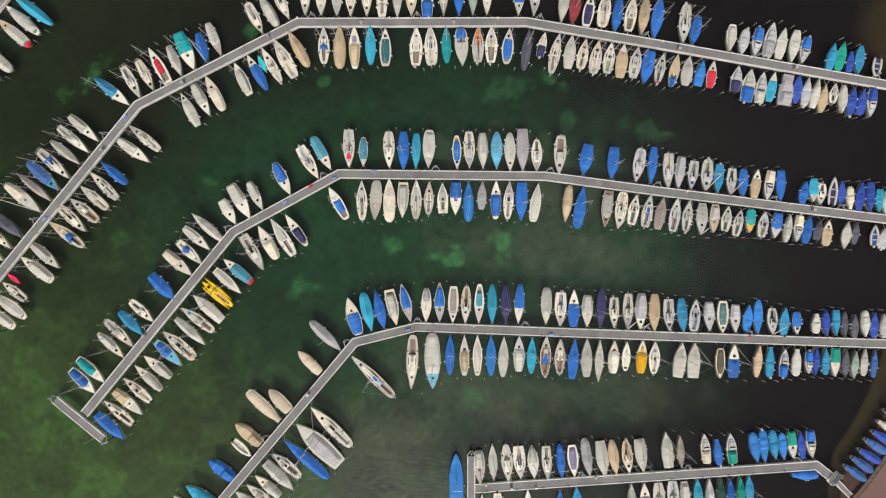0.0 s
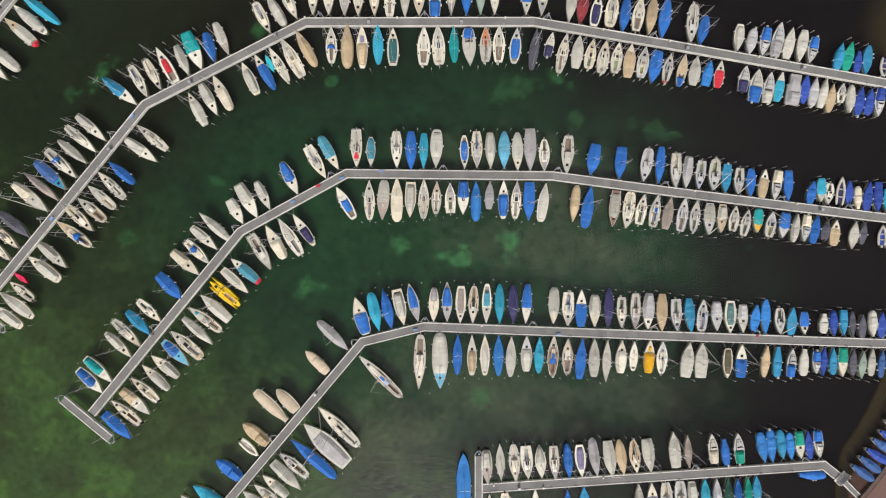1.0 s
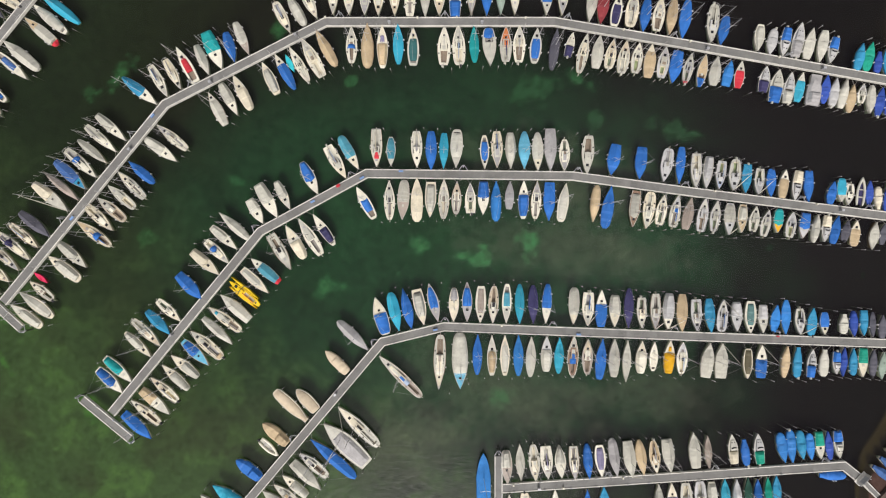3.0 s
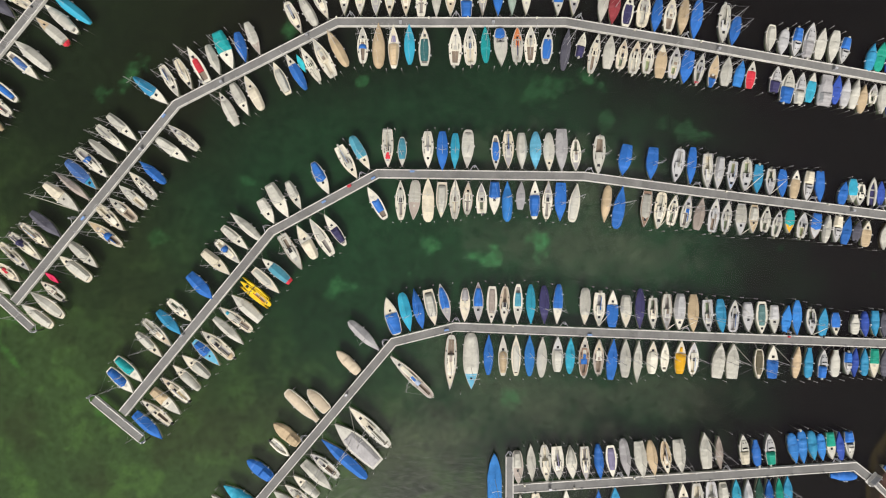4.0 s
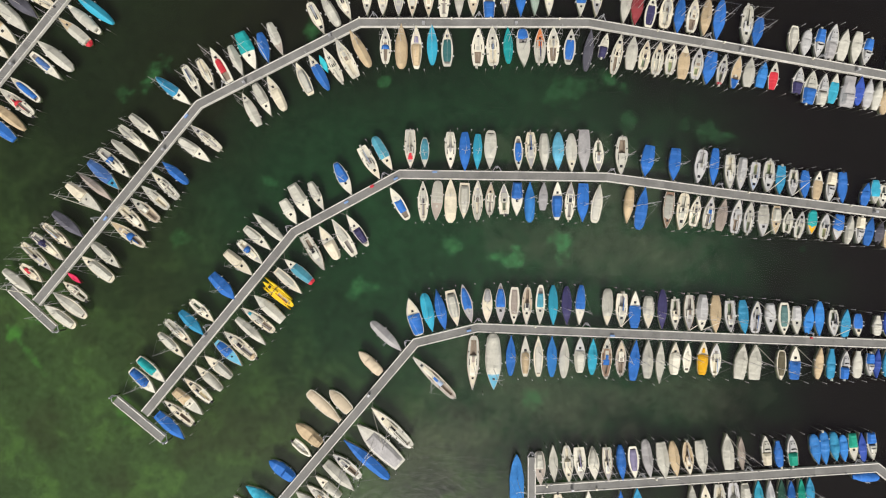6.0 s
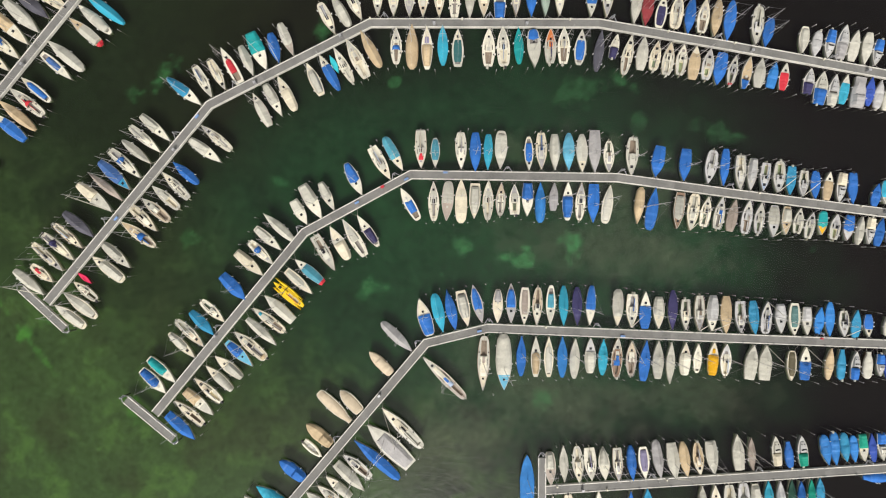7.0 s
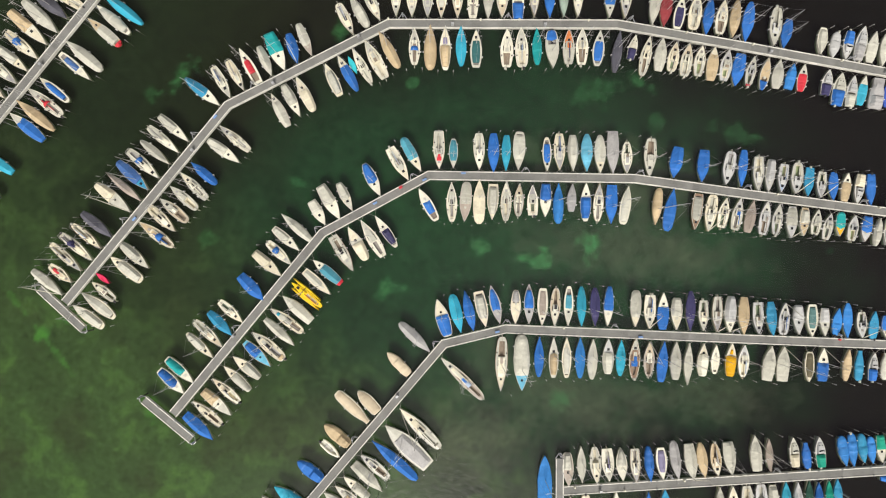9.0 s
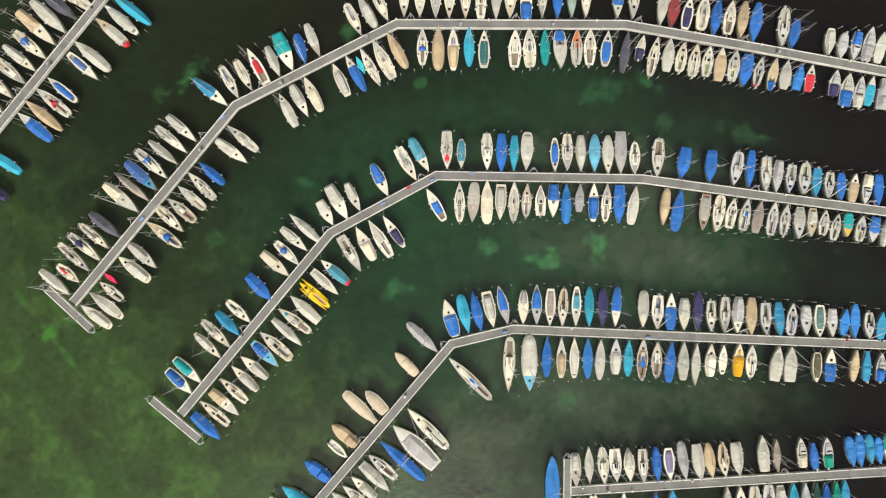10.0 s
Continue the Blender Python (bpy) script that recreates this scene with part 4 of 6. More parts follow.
def jetty(label, points, width):
    root = tagged(new("jetty"), label, "jetty", "jetties of the marina")
    n = len(points)
    for i in range(n - 1):
        def mitre(j):
            if j <= 0 or j >= n - 1:
                return 0.0
            d0 = (Vector(points[j]) - Vector(points[j - 1])).normalized()
            d1 = (Vector(points[j + 1]) - Vector(points[j])).normalized()
            turn = math.atan2(d0.x * d1.y - d0.y * d1.x, d0.dot(d1))
            return math.tan(turn / 2)
        deck_run(root, points[i], points[i + 1], width, mitre(i), -mitre(i + 1))
    return root


def pile_guide(x, y, heading):
    """Steel pile held to the jetty's edge by a triangular bracket."""
    root = tagged(new("pile_guide"), "galvanised steel mooring pile in a triangular bracket on the jetty edge", "pile", "piles along the jetties")
    root.matrix_basis = pose(x, y, 0, 0, 0, heading)
    part("guide_post", mesh_of("guide_post", *tube_data([(0, 0.62, 0.0), (0, 0.62, 1.5), (0, 0.62, 1.6)], [0.16, 0.16, 0.08], 8), [GALV]), root, "round steel pile")
    part("foot", mesh_of("foot", *tube_data([(0, 0.62, -6), (0, 0.62, 0.0)], 0.16, 8), [SLIME]), root, "dark slimy foot under water")
    for side in (-1, 1):
        part("bracket", mesh_of("bracket", *tube_data([(side * 0.75, 0, 0.5), (side * 0.2, 0.8, 0.5)], 0.07, 5), [GALV]), root)
    part("bracket", mesh_of("bracket", *tube_data([(-0.25, 0.82, 0.5), (0.25, 0.82, 0.5)], 0.07, 5), [GALV]), root)


def pedestal(x, y, heading, mat, name, label, size=(0.45, 0.35, 0.9)):
    root = tagged(new(name), label, "service post" if mat is not BLUEBOX else "hose box", "fittings on the jetties")
    root.matrix_basis = pose(x, y, 0.5, 0, 0, heading)
    part("body", mesh_of("body", *box_data(*size), [mat]), root)
    part("lid", mesh_of("lid", *box_data(size[0] * 1.08, size[1] * 1.08, 0.06, size[2]), [mat]), root)


jetty("long grey jetty at the western end with pale edges", [(-105.15, 10.24), (-95.23, 22.59), (-78.06, 43.98), (-65.96, 59.04)], 1.58)
jetty("long bent grey jetty with pale edges and boats both sides", [(-82.69, -9.64), (-54.09, 25.45), (-25.69, 40.05), (14.8, 40.14), (38.4, 36.14), (78.39, 29.03), (91.59, 26.63)], 1.58)
jetty("short grey cross jetty closing the end of a jetty", [(-87.26, -7.15), (-79.53, -14.2)], 1.45)
jetty("long bent grey jetty with boats moored close both sides", [(-63.5, -29.24), (-37.2, 2.95), (-18.4, 13.25), (18.1, 12.84), (38.39, 10.14), (78.39, 5.23), (91.59, 3.63)], 1.58)
jetty("short grey cross jetty at the jetty's outer end", [(-68.66, -26.73), (-60.22, -33.68)], 1.5)
jetty("bent grey jetty with a short splayed middle run", [(-49.41, -56.64), (-15.6, -16.55), (-4.7, -13.85), (38.39, -15.46), (78.38, -16.86), (91.58, -17.37)], 1.58)
jetty("straight grey jetty reaching out from the paved quay", [(5.69, -42.45), (38.39, -40.25), (66.08, -38.36), (69.38, -40.96)], 1.6)
jetty("short grey cross jetty with pale edges beside blue boat", [(4.99, -36.75), (4.99, -48.95)], 1.4)
jetty("narrow gangway with pale rails up to the quay", [(69.48, -41.06), (73.98, -45.66)], 1.0)
pile_guide(-23.19, 40.88, 0.1)
pile_guide(-4.59, 40.92, 0.1)
pile_guide(17.11, 40.58, -9.6)
pile_guide(-59.60, 19.98, 50.8)
pile_guide(35.88, 37.40, -9.6)
pile_guide(56.10, 33.83, -10.1)
pile_guide(76.62, 30.18, -10.1)
pile_guide(-37.85, 3.45, 50.8)
pile_guide(-21.04, 12.74, 28.7)
pile_guide(-1.30, 13.88, -0.6)
pile_guide(18.97, 13.55, -7.6)
pile_guide(37.97, 11.02, -7.6)
pile_guide(58.46, 8.50, -7.0)
pile_guide(-52.21, -14.13, 50.8)
pile_guide(70.43, 7.03, -7.0)
pile_guide(-16.86, -16.77, 49.9)
pile_guide(-4.51, -13.04, -2.1)
pile_guide(14.59, -13.75, -2.1)
pile_guide(36.09, -14.55, -2.1)
pile_guide(54.09, -15.19, -2.0)
pile_guide(77.08, -15.99, -2.0)
pile_guide(-31.16, -33.73, 49.9)
pile_guide(4.99, -36.65, -0.1)
pile_guide(24.49, -40.36, 3.8)
pile_guide(43.41, -39.09, 3.9)
pile_guide(62.80, -37.76, 3.9)
pile_guide(-71.94, 4.85, 50.8)
pile_guide(-49.36, 28.80, 27.2)
pile_guide(-92.31, 27.54, 51.2)
pile_guide(-87.32, -7.07, 36.0)
pile_guide(-79.46, -14.27, -134.6)
pile_guide(-68.73, -26.66, 45.4)
pile_guide(-60.15, -33.75, -134.8)
pedestal(-52.71, -15.32, 50.8, GALV, "service_post", "small grey power post standing on the jetty deck", (0.45, 0.35, 0.9))
pedestal(-70.39, 5.26, 50.8, BLUEBOX, "hose_box", "dull blue plastic hose box on the jetty deck", (0.75, 0.3, 0.3))
pedestal(-56.19, 23.36, 50.8, BLUEBOX, "hose_box", "dull blue plastic hose box on the jetty deck", (0.75, 0.3, 0.3))
pedestal(-12.30, 13.63, -0.6, BLUEBOX, "hose_box", "dull blue plastic hose box on the jetty deck", (0.75, 0.3, 0.3))
pedestal(-19.20, 12.45, 28.7, BLUEBOX, "hose_box", "dull blue plastic hose box on the jetty deck", (0.75, 0.3, 0.3))
pedestal(19.09, -15.15, -2.1, BLUEBOX, "hose_box", "dull blue plastic hose box on the jetty deck", (0.75, 0.3, 0.3))
pedestal(-6.20, -14.35, 13.9, BLUEBOX, "hose_box", "dull blue plastic hose box on the jetty deck", (0.75, 0.3, 0.3))
# this post stands in for a small brownish heap lying on the deck
pedestal(-23.80, -25.74, 49.9, GALV, "service_post", "small grey power post standing on the jetty deck", (0.45, 0.35, 0.9))
pedestal(41.60, 35.23, -10.1, GALV, "service_post", "small grey power post standing on the jetty deck", (0.45, 0.35, 0.9))
pedestal(65.29, 6.83, -7.0, GALV, "service_post", "small grey power post standing on the jetty deck", (0.45, 0.35, 0.9))
pedestal(12.09, -42.25, 3.8, GALV, "service_post", "small grey power post standing on the jetty deck", (0.45, 0.35, 0.9))
pedestal(-23.39, 11.03, 28.7, PAINT["red"], "lifebuoy_box", "small red lifebuoy box on the jetty edge", (0.6, 0.4, 0.5))
pedestal(-86.82, 32.35, 51.2, GALV, "service_post", "small grey power post standing on the jetty deck", (0.45, 0.35, 0.9))
pedestal(-60.07, 17.40, 50.8, GALV, "service_post", "small grey power post standing on the jetty deck", (0.45, 0.35, 0.9))
pedestal(62.10, 31.83, -10.1, GALV, "service_post", "small grey power post standing on the jetty deck", (0.45, 0.35, 0.9))
pedestal(-45.89, 29.25, 27.2, GALV, "service_post", "small grey power post standing on the jetty deck", (0.45, 0.35, 0.9))
pedestal(-30.89, 37.55, 27.2, GALV, "service_post", "small grey power post standing on the jetty deck", (0.45, 0.35, 0.9))
pedestal(-14.39, 39.84, 0.1, GALV, "service_post", "small grey power post standing on the jetty deck", (0.45, 0.35, 0.9))
pedestal(1.91, 39.84, 0.1, GALV, "service_post", "small grey power post standing on the jetty deck", (0.45, 0.35, 0.9))
pedestal(-27.90, 8.25, 28.7, BLUEBOX, "hose_box", "dull blue plastic hose box on the jetty deck", (0.75, 0.3, 0.3))
pedestal(9.63, 40.72, 0.1, PAINT["white"], "bollard_light", "small white bollard light on the jetty edge", (0.26, 0.26, 0.5))
pedestal(-25.70, 40.75, 13.0, PAINT["white"], "bollard_light", "small white bollard light on the jetty edge", (0.26, 0.26, 0.5))
pedestal(-9.43, 40.72, 0.1, PAINT["white"], "bollard_light", "small white bollard light on the jetty edge", (0.26, 0.26, 0.5))
pedestal(26.96, 38.66, -9.6, PAINT["white"], "bollard_light", "small white bollard light on the jetty edge", (0.26, 0.26, 0.5))
pedestal(38.70, 36.62, -9.6, PAINT["white"], "bollard_light", "small white bollard light on the jetty edge", (0.26, 0.26, 0.5))
pedestal(54.40, 33.85, -10.1, PAINT["white"], "bollard_light", "small white bollard light on the jetty edge", (0.26, 0.26, 0.5))
pedestal(61.07, 7.90, -7.0, PAINT["white"], "bollard_light", "small white bollard light on the jetty edge", (0.26, 0.26, 0.5))
pedestal(43.06, 10.15, -7.0, PAINT["white"], "bollard_light", "small white bollard light on the jetty edge", (0.26, 0.26, 0.5))
pedestal(5.50, -13.66, -2.1, PAINT["white"], "bollard_light", "small white bollard light on the jetty edge", (0.26, 0.26, 0.5))
pedestal(26.90, -40.45, 3.8, PAINT["white"], "bollard_light", "small white bollard light on the jetty edge", (0.26, 0.26, 0.5))
pedestal(16.40, -42.25, 3.8, PAINT["white"], "bollard_light", "small white bollard light on the jetty edge", (0.26, 0.26, 0.5))
pedestal(7.60, -41.75, 3.8, PAINT["white"], "bollard_light", "small white bollard light on the jetty edge", (0.26, 0.26, 0.5))
pedestal(54.20, -15.42, -2.0, PAINT["red"], "lifebuoy_box", "small red lifebuoy box on the jetty edge", (0.34, 0.26, 0.4))
gangway_gate(69.08, -40.56, 45)

# row 0
boat("S", "cream", -82.86, 44.50, 57.3, 7.15, 1.88, berth=-1, gap=0.1, plan="r")
boat("C", "dgrey", -85.45, 43.03, -129.3, 7.52, 2.26, gap=0.6, plan="t", roof="ridge")
boat("C", "lgrey", -87.14, 40.82, -132.7, 8.20, 2.26, gap=0.2, plan="t", roof="flat")
boat("P", "tan", -89.28, 38.81, -131.4, 8.71, 2.07, gap=0.4, plan="w", roof="flat", deck="white", span=(-0.01, 0.5), over=1)
boat("S", "blue", -90.46, 35.81, -129.8, 7.45, 1.88, gap=0.1, plan="t", sail="lblue", hood="blue")
boat("P", "lgrey", -92.20, 33.45, -128.5, 7.18, 1.69, gap=0.1, plan="t", deck="cream", span=(-0.01, 0.62), over=0.96)
boat("S", "tan", -94.28, 31.44, -128.9, 7.74, 1.88, gap=0.1, plan="t", deck="grey")
boat("S", "white", -96.32, 28.88, -129.9, 7.73, 1.88, gap=0.1)
boat("S", "cream", -98.00, 26.37, -131.9, 7.43, 1.88, gap=0.1)
boat("C", "cyan", -72.86, 42.51, 52.7, 8.84, 1.88, gap=0.1, plan="n", roof="ridge")
boat("P", "lgrey", -74.40, 40.50, 49.1, 7.58, 1.88, plan="n", roof="soft", deck="white", span=(0.12, 0.85), over=1)
boat("P", "lgrey", -76.03, 38.34, 50.3, 7.31, 1.88, gap=0.7, trim="red", plan="r", deck="tan", span=(0.12, 0.64), over=0.95)
boat("C", "lgrey", -79.56, 34.12, 50.4, 7.95, 2.07, gap=0.2, plan="r", roof="ridge")
boat("P", "denim", -81.09, 32.11, -130.7, 7.15, 1.69, berth=-1, gap=0.7, plan="t", deck="white", span=(0.2, 0.6), over=0.6)
boat("P", "blue", -84.77, 28.05, 50.3, 6.53, 1.60, gap=0.7, plan="r", deck="white", span=(0.15, 0.72), over=0.62)
boat("S", "red", -86.30, 25.84, 51.2, 7.60, 1.88, gap=0.3, plan="r", sail="red", hood="red")
boat("C", "tan", -88.09, 23.53, 50.8, 8.16, 1.88, gap=0.1, plan="n", roof="ridge")
boat("P", "blue", -89.63, 21.52, 50.7, 7.52, 2.07, plan="t", span=(-0.01, 0.7), over=1)
boat("C", "cyan", -95.19, 15.39, 56.6, 7.21, 1.88, gap=0.2)
boat("C", "navy", -97.41, 10.78, 53.0, 6.92, 1.69, gap=1.4)

# row 1 left leg
boat("P", "lgrey", -63.54, 21.26, -131.0, 7.02, 1.69, gap=0.4, plan="t", deck="white", span=(0.02, 0.55), over=0.8)
boat("S", "grey", -65.34, 19.26, -129.9, 7.17, 1.60, plan="t", sail="grey")
boat("P", "lgrey", -66.84, 17.01, -128.8, 6.54, 1.50, plan="n", roof="ridge", deck="cream", span=(-0.01, 0.93), over=0.88)
boat("S", "blue", -68.84, 14.91, -131.7, 7.37, 1.88, gap=0.3, plan="t", sail="white", hood="blue")
boat("P", "denim", -70.69, 12.81, -132.2, 7.29, 2.07, plan="t", deck="cblue", span=(-0.01, 0.68), over=1)
boat("C", "taupe", -72.34, 10.91, -128.8, 7.82, 1.32, gap=0.3, plan="d", roof="ridge")
boat("P", "cream", -74.14, 8.86, -128.2, 7.76, 2.07, jib=1, plan="t", roof="flat", deck="lgrey", span=(-0.01, 0.46), over=1)
boat("S", "white", -52.79, 19.61, 50.4, 6.75, 1.69, plan="t", well="grey")
boat("P", "lgrey", -54.64, 17.26, -126.0, 6.80, 1.88, berth=-1, plan="t", deck="white", span=(-0.01, 0.55), over=0.95)
boat("C", "blue", -58.24, 13.41, 49.3, 5.67, 1.69, gap=0.8, plan="r", roof="ridge")
boat("S", "white", -60.04, 11.21, 45.0, 6.65, 1.69, gap=0.3, plan="t", well="floor", sail="white")
boat("S", "cream", -61.74, 9.06, 49.6, 6.17, 1.69, plan="r", well="cream", sail="none")
boat("S", "cream", -63.49, 6.86, 50.2, 6.25, 1.88, trim="sand", plan="r", well="teak", sail="none")
boat("S", "blue", -65.59, 5.26, -132.5, 6.51, 1.88, berth=-1, gap=0.1, trim="cream", plan="t", sail="cream", hood="")
boat("S", "blue", -66.59, 2.56, 53.7, 7.44, 1.88, gap=0.3, trim="cream", plan="n", deck="tan", well="teak", sail="blue", hood="blue")
boat("P", "lgrey", -70.29, -1.34, -131.2, 6.38, 1.88, berth=-1, plan="t", roof="flat", deck="cream", span=(-0.01, 0.62), over=0.84)
boat("P", "lgrey", -71.84, -3.59, 52.0, 6.98, 2.07, gap=0.3, plan="r", roof="flat", deck="cream", span=(0.08, 0.68), over=0.8)
boat("K", "pink", -76.19, -5.29, 51.6, 3.06, 0.85, berth=0, mast=0)
boat("S", "brown", -75.89, -7.54, 51.3, 5.12, 1.60, plan="r", sail="none")
boat("C", "dgrey", -77.03, 4.10, -128.6, 6.68, 1.88, gap=0.2, plan="t", roof="ridge")
boat("S", "blue", -78.87, 2.09, -129.1, 6.60, 1.60, gap=0.4, plan="t", sail="lblue", hood="")
boat("S", "navy", -80.61, 0.18, -129.1, 7.24, 1.60, gap=0.2, plan="t", sail="navy", hood="navy")
boat("S", "cream", -82.50, -1.63, -131.3, 7.22, 1.60, plan="t", sail="grey")
boat("S", "red", -83.53, -4.53, -127.2, 4.92, 1.69, gap=0.6, plan="t", sail="none", hood="", patch=("red", 0.2, 0.4, 0.4))
boat("C", "lgrey", -85.77, -6.14, -128.6, 6.68, 1.69, jib=1, plan="t", roof="ridge")
boat("P", "lgrey", -76.75, -10.04, 52.5, 7.34, 2.07, plan="n", roof="ridge", deck="cream", span=(0.1, 0.96), over=0.78)
boat("P", "lgrey", -78.54, -12.00, 53.8, 6.72, 1.88, plan="r", roof="flat", deck="cream", span=(0.08, 0.62), over=0.8)

# row 1 second leg
boat("P", "cblue", -58.39, 27.70, -128.1, 7.62, 1.88, gap=0.2, plan="n", roof="ridge", deck="white", span=(-0.02, 0.55), over=1)
boat("S", "navy", -55.14, 29.50, -150.6, 6.31, 1.69, gap=0.1, plan="t", sail="denim", hood="")
boat("S", "cream", -52.64, 30.70, -151.3, 6.04, 1.69, gap=0.2, plan="t", sail="grey")
boat("P", "red", -50.34, 32.45, 29.4, 7.12, 1.88, berth=-1, gap=0.2, plan="w", deck="white", well="teak", span=(0.3, 0.62), over=0.6)
boat("C", "lgrey", -47.44, 33.20, -155.7, 5.59, 1.69, gap=0.3, plan="t", roof="ridge")
boat("P", "teal", -45.44, 34.85, -155.6, 7.03, 2.44, gap=0.1, plan="w", roof="flat", deck="white", span=(-0.02, 0.52), over=1.06)
boat("C", "blue", -42.59, 35.50, -162.6, 5.34, 1.88, gap=0.3, jib=1, plan="t", roof="ridge")
boat("P", "lgrey", -40.44, 37.00, -156.3, 6.22, 1.69, gap=0.1, plan="t", roof="ridge", deck="taupe", span=(-0.01, 0.62), over=1)
boat("S", "lblue", -33.29, 40.80, -153.0, 6.17, 1.88, gap=0.3, plan="r", sail="lblue")
boat("C", "lgrey", -30.99, 42.30, 30.2, 6.36, 1.88, berth=-1, plan="r", roof="flat")
boat("S", "grey", -28.54, 43.35, -153.4, 6.04, 1.88, plan="t")
boat("P", "lgrey", -44.89, 24.70, 27.7, 6.44, 1.88, gap=0.9, plan="t", roof="ridge", deck="lgrey", span=(-0.01, 0.74), over=0.98)
boat("P", "lgrey", -42.69, 26.25, -151.8, 6.35, 1.88, berth=-1, plan="t", deck="white", span=(-0.01, 0.6), over=0.96)
boat("P", "cream", -40.44, 27.55, 27.3, 6.75, 1.88, gap=0.2, plan="r", roof="flat", deck="lgrey", span=(-0.01, 0.58), over=1)
boat("P", "lgrey", -35.54, 30.05, 25.7, 6.22, 1.88, plan="t", deck="cream", span=(0.08, 0.75), over=0.8)
boat("P", "blue", -32.94, 31.30, 29.8, 7.03, 1.79, gap=0.2, plan="n", roof="ridge", deck="lgrey", span=(-0.02, 0.68), over=1.02)
boat("K", "aqua", -32.09, 32.80, 27.3, 3.49, 1.03, berth=0, mast=0)
boat("S", "navy", -30.39, 32.55, 29.5, 6.90, 1.69, gap=0.3, plan="n", sail="white", hood="")
boat("S", "white", -28.04, 33.70, 28.9, 7.65, 2.26, gap=0.1, plan="t", deck="lgrey", well="cream", sail="none")
boat("C", "tan", -25.64, 35.45, 29.4, 7.12, 1.88, gap=0.1, plan="r", roof="ridge")

# row 1 third leg lower
boat("S", "blue", -21.09, 36.00, -0.0, 6.50, 1.97, gap=0.1, plan="n", deck="lgrey", well="teak", sail="none", hood="blue")
boat("C", "tan", -18.29, 35.90, -0.0, 7.70, 2.26, gap=0.1, plan="r", roof="soft")
boat("P", "tan", -15.64, 35.70, 0.7, 7.70, 1.97, gap=0.1, plan="n", roof="flat", deck="white", span=(0.08, 0.55), over=0.92, patch=("lavender", 0.6, 0.74, 0.45))
boat("C", "cyan", -12.84, 36.15, 0.8, 6.80, 1.88, gap=0.1, plan="n", roof="ridge")
boat("P", "dteal", -10.19, 35.69, -0.0, 6.70, 2.07, gap=0.3, plan="t", deck="lgrey", span=(0.13, 0.7), over=0.72)
boat("S", "brown", -4.74, 35.84, -0.9, 6.80, 2.26, gap=0.1, plan="t", deck="white", well="teak", sail="none")
boat("S", "lblue", -2.14, 35.94, 2.4, 7.01, 2.26, gap=0.1, plan="r", deck="lgrey", sail="lblue")
boat("C", "teal", 0.60, 36.14, 1.8, 6.20, 1.69, gap=0.1, plan="n", roof="ridge")
boat("P", "blue", 3.30, 35.69, -176.6, 6.71, 2.35, berth=-1, gap=0.3, plan="r", deck="lgrey", span=(0.02, 0.24), over=0.85)
boat("S", "orange", 6.20, 36.14, -0.0, 6.20, 2.07, gap=0.1, plan="t", deck="orange", sail="navy", hood="", patch=("orange", 0.42, 0.6, 0.6))
boat("S", "brown", 8.55, 36.19, -0.9, 6.50, 2.16, gap=0.1, plan="t", deck="lgrey", well="teak", sail="grey")
boat("P", "blue", 11.50, 35.89, -5.5, 6.33, 2.07, gap=0.3, plan="n", roof="soft", deck="lgrey", span=(0.15, 0.68), over=0.75)
boat("C", "dgrey", 14.80, 35.29, -8.0, 7.17, 1.69, plan="n", roof="ridge")
boat("M", "navy", 17.60, 36.14, -13.4, 4.32, 1.50, mast=0)
boat("S", "cream", 19.85, 34.54, -12.1, 7.16, 1.88, gap=0.3, plan="n", deck="lgrey", well="teak")
boat("C", "lgrey", 22.50, 34.89, -8.0, 5.76, 2.07, gap=0.2, plan="t", roof="ridge")
boat("S", "dgrey", 24.80, 34.44, -10.9, 5.29, 1.88, plan="r", sail="dgrey", hood="")
boat("S", "white", 27.10, 33.94, -9.8, 5.88, 2.07, gap=0.3, plan="t", well="lgrey")
boat("S", "white", 29.45, 33.79, -9.3, 5.57, 2.07, gap=0.2, plan="t")
boat("P", "tan", 31.70, 33.29, -7.7, 5.95, 2.07, gap=0.2, plan="t", roof="ridge", span=(-0.01, 0.78), over=1)
boat("S", "cream", 34.10, 32.99, -10.3, 5.59, 2.07, gap=0.2, plan="t", well="cream", sail="none")
boat("C", "blue", 36.20, 32.09, 167.7, 5.63, 2.26, berth=-1, gap=0.8, plan="w", roof="ridge")
boat("S", "lgrey", 38.50, 31.94, -13.0, 5.34, 1.69, gap=0.7, plan="n", patch=("red", -0.01, 0.06, 0.95))
boat("P", "blue", 41.00, 31.54, -12.1, 5.73, 1.69, plan="n", deck="tan", well="teak", span=(-0.01, 0.28), over=0.9)
boat("C", "lgrey", 43.30, 31.54, -9.1, 5.06, 2.07, gap=0.4, plan="t", roof="ridge")
boat("C", "mblue", 45.60, 31.08, -13.1, 4.41, 1.79, mast=0, gap=0.7, plan="w", roof="flat")
boat("P", "red", 47.60, 30.88, -9.7, 4.77, 1.69, mast=0, plan="t", deck="lgrey", span=(-0.01, 0.62), over=0.92)
boat("M", "navy", 52.00, 30.08, -10.1, 4.57, 1.88, mast=0)
boat("M", "blue", 54.10, 28.88, -10.0, 5.79, 2.35, mast=0, gap=0.7)
boat("M", "lgrey", 56.35, 28.53, -9.5, 5.47, 1.88, mast=0, gap=0.8)
boat("P", "cyan", 58.25, 28.68, -12.2, 5.22, 1.69, mast=0, plan="t", span=(-0.01, 0.7), over=1)
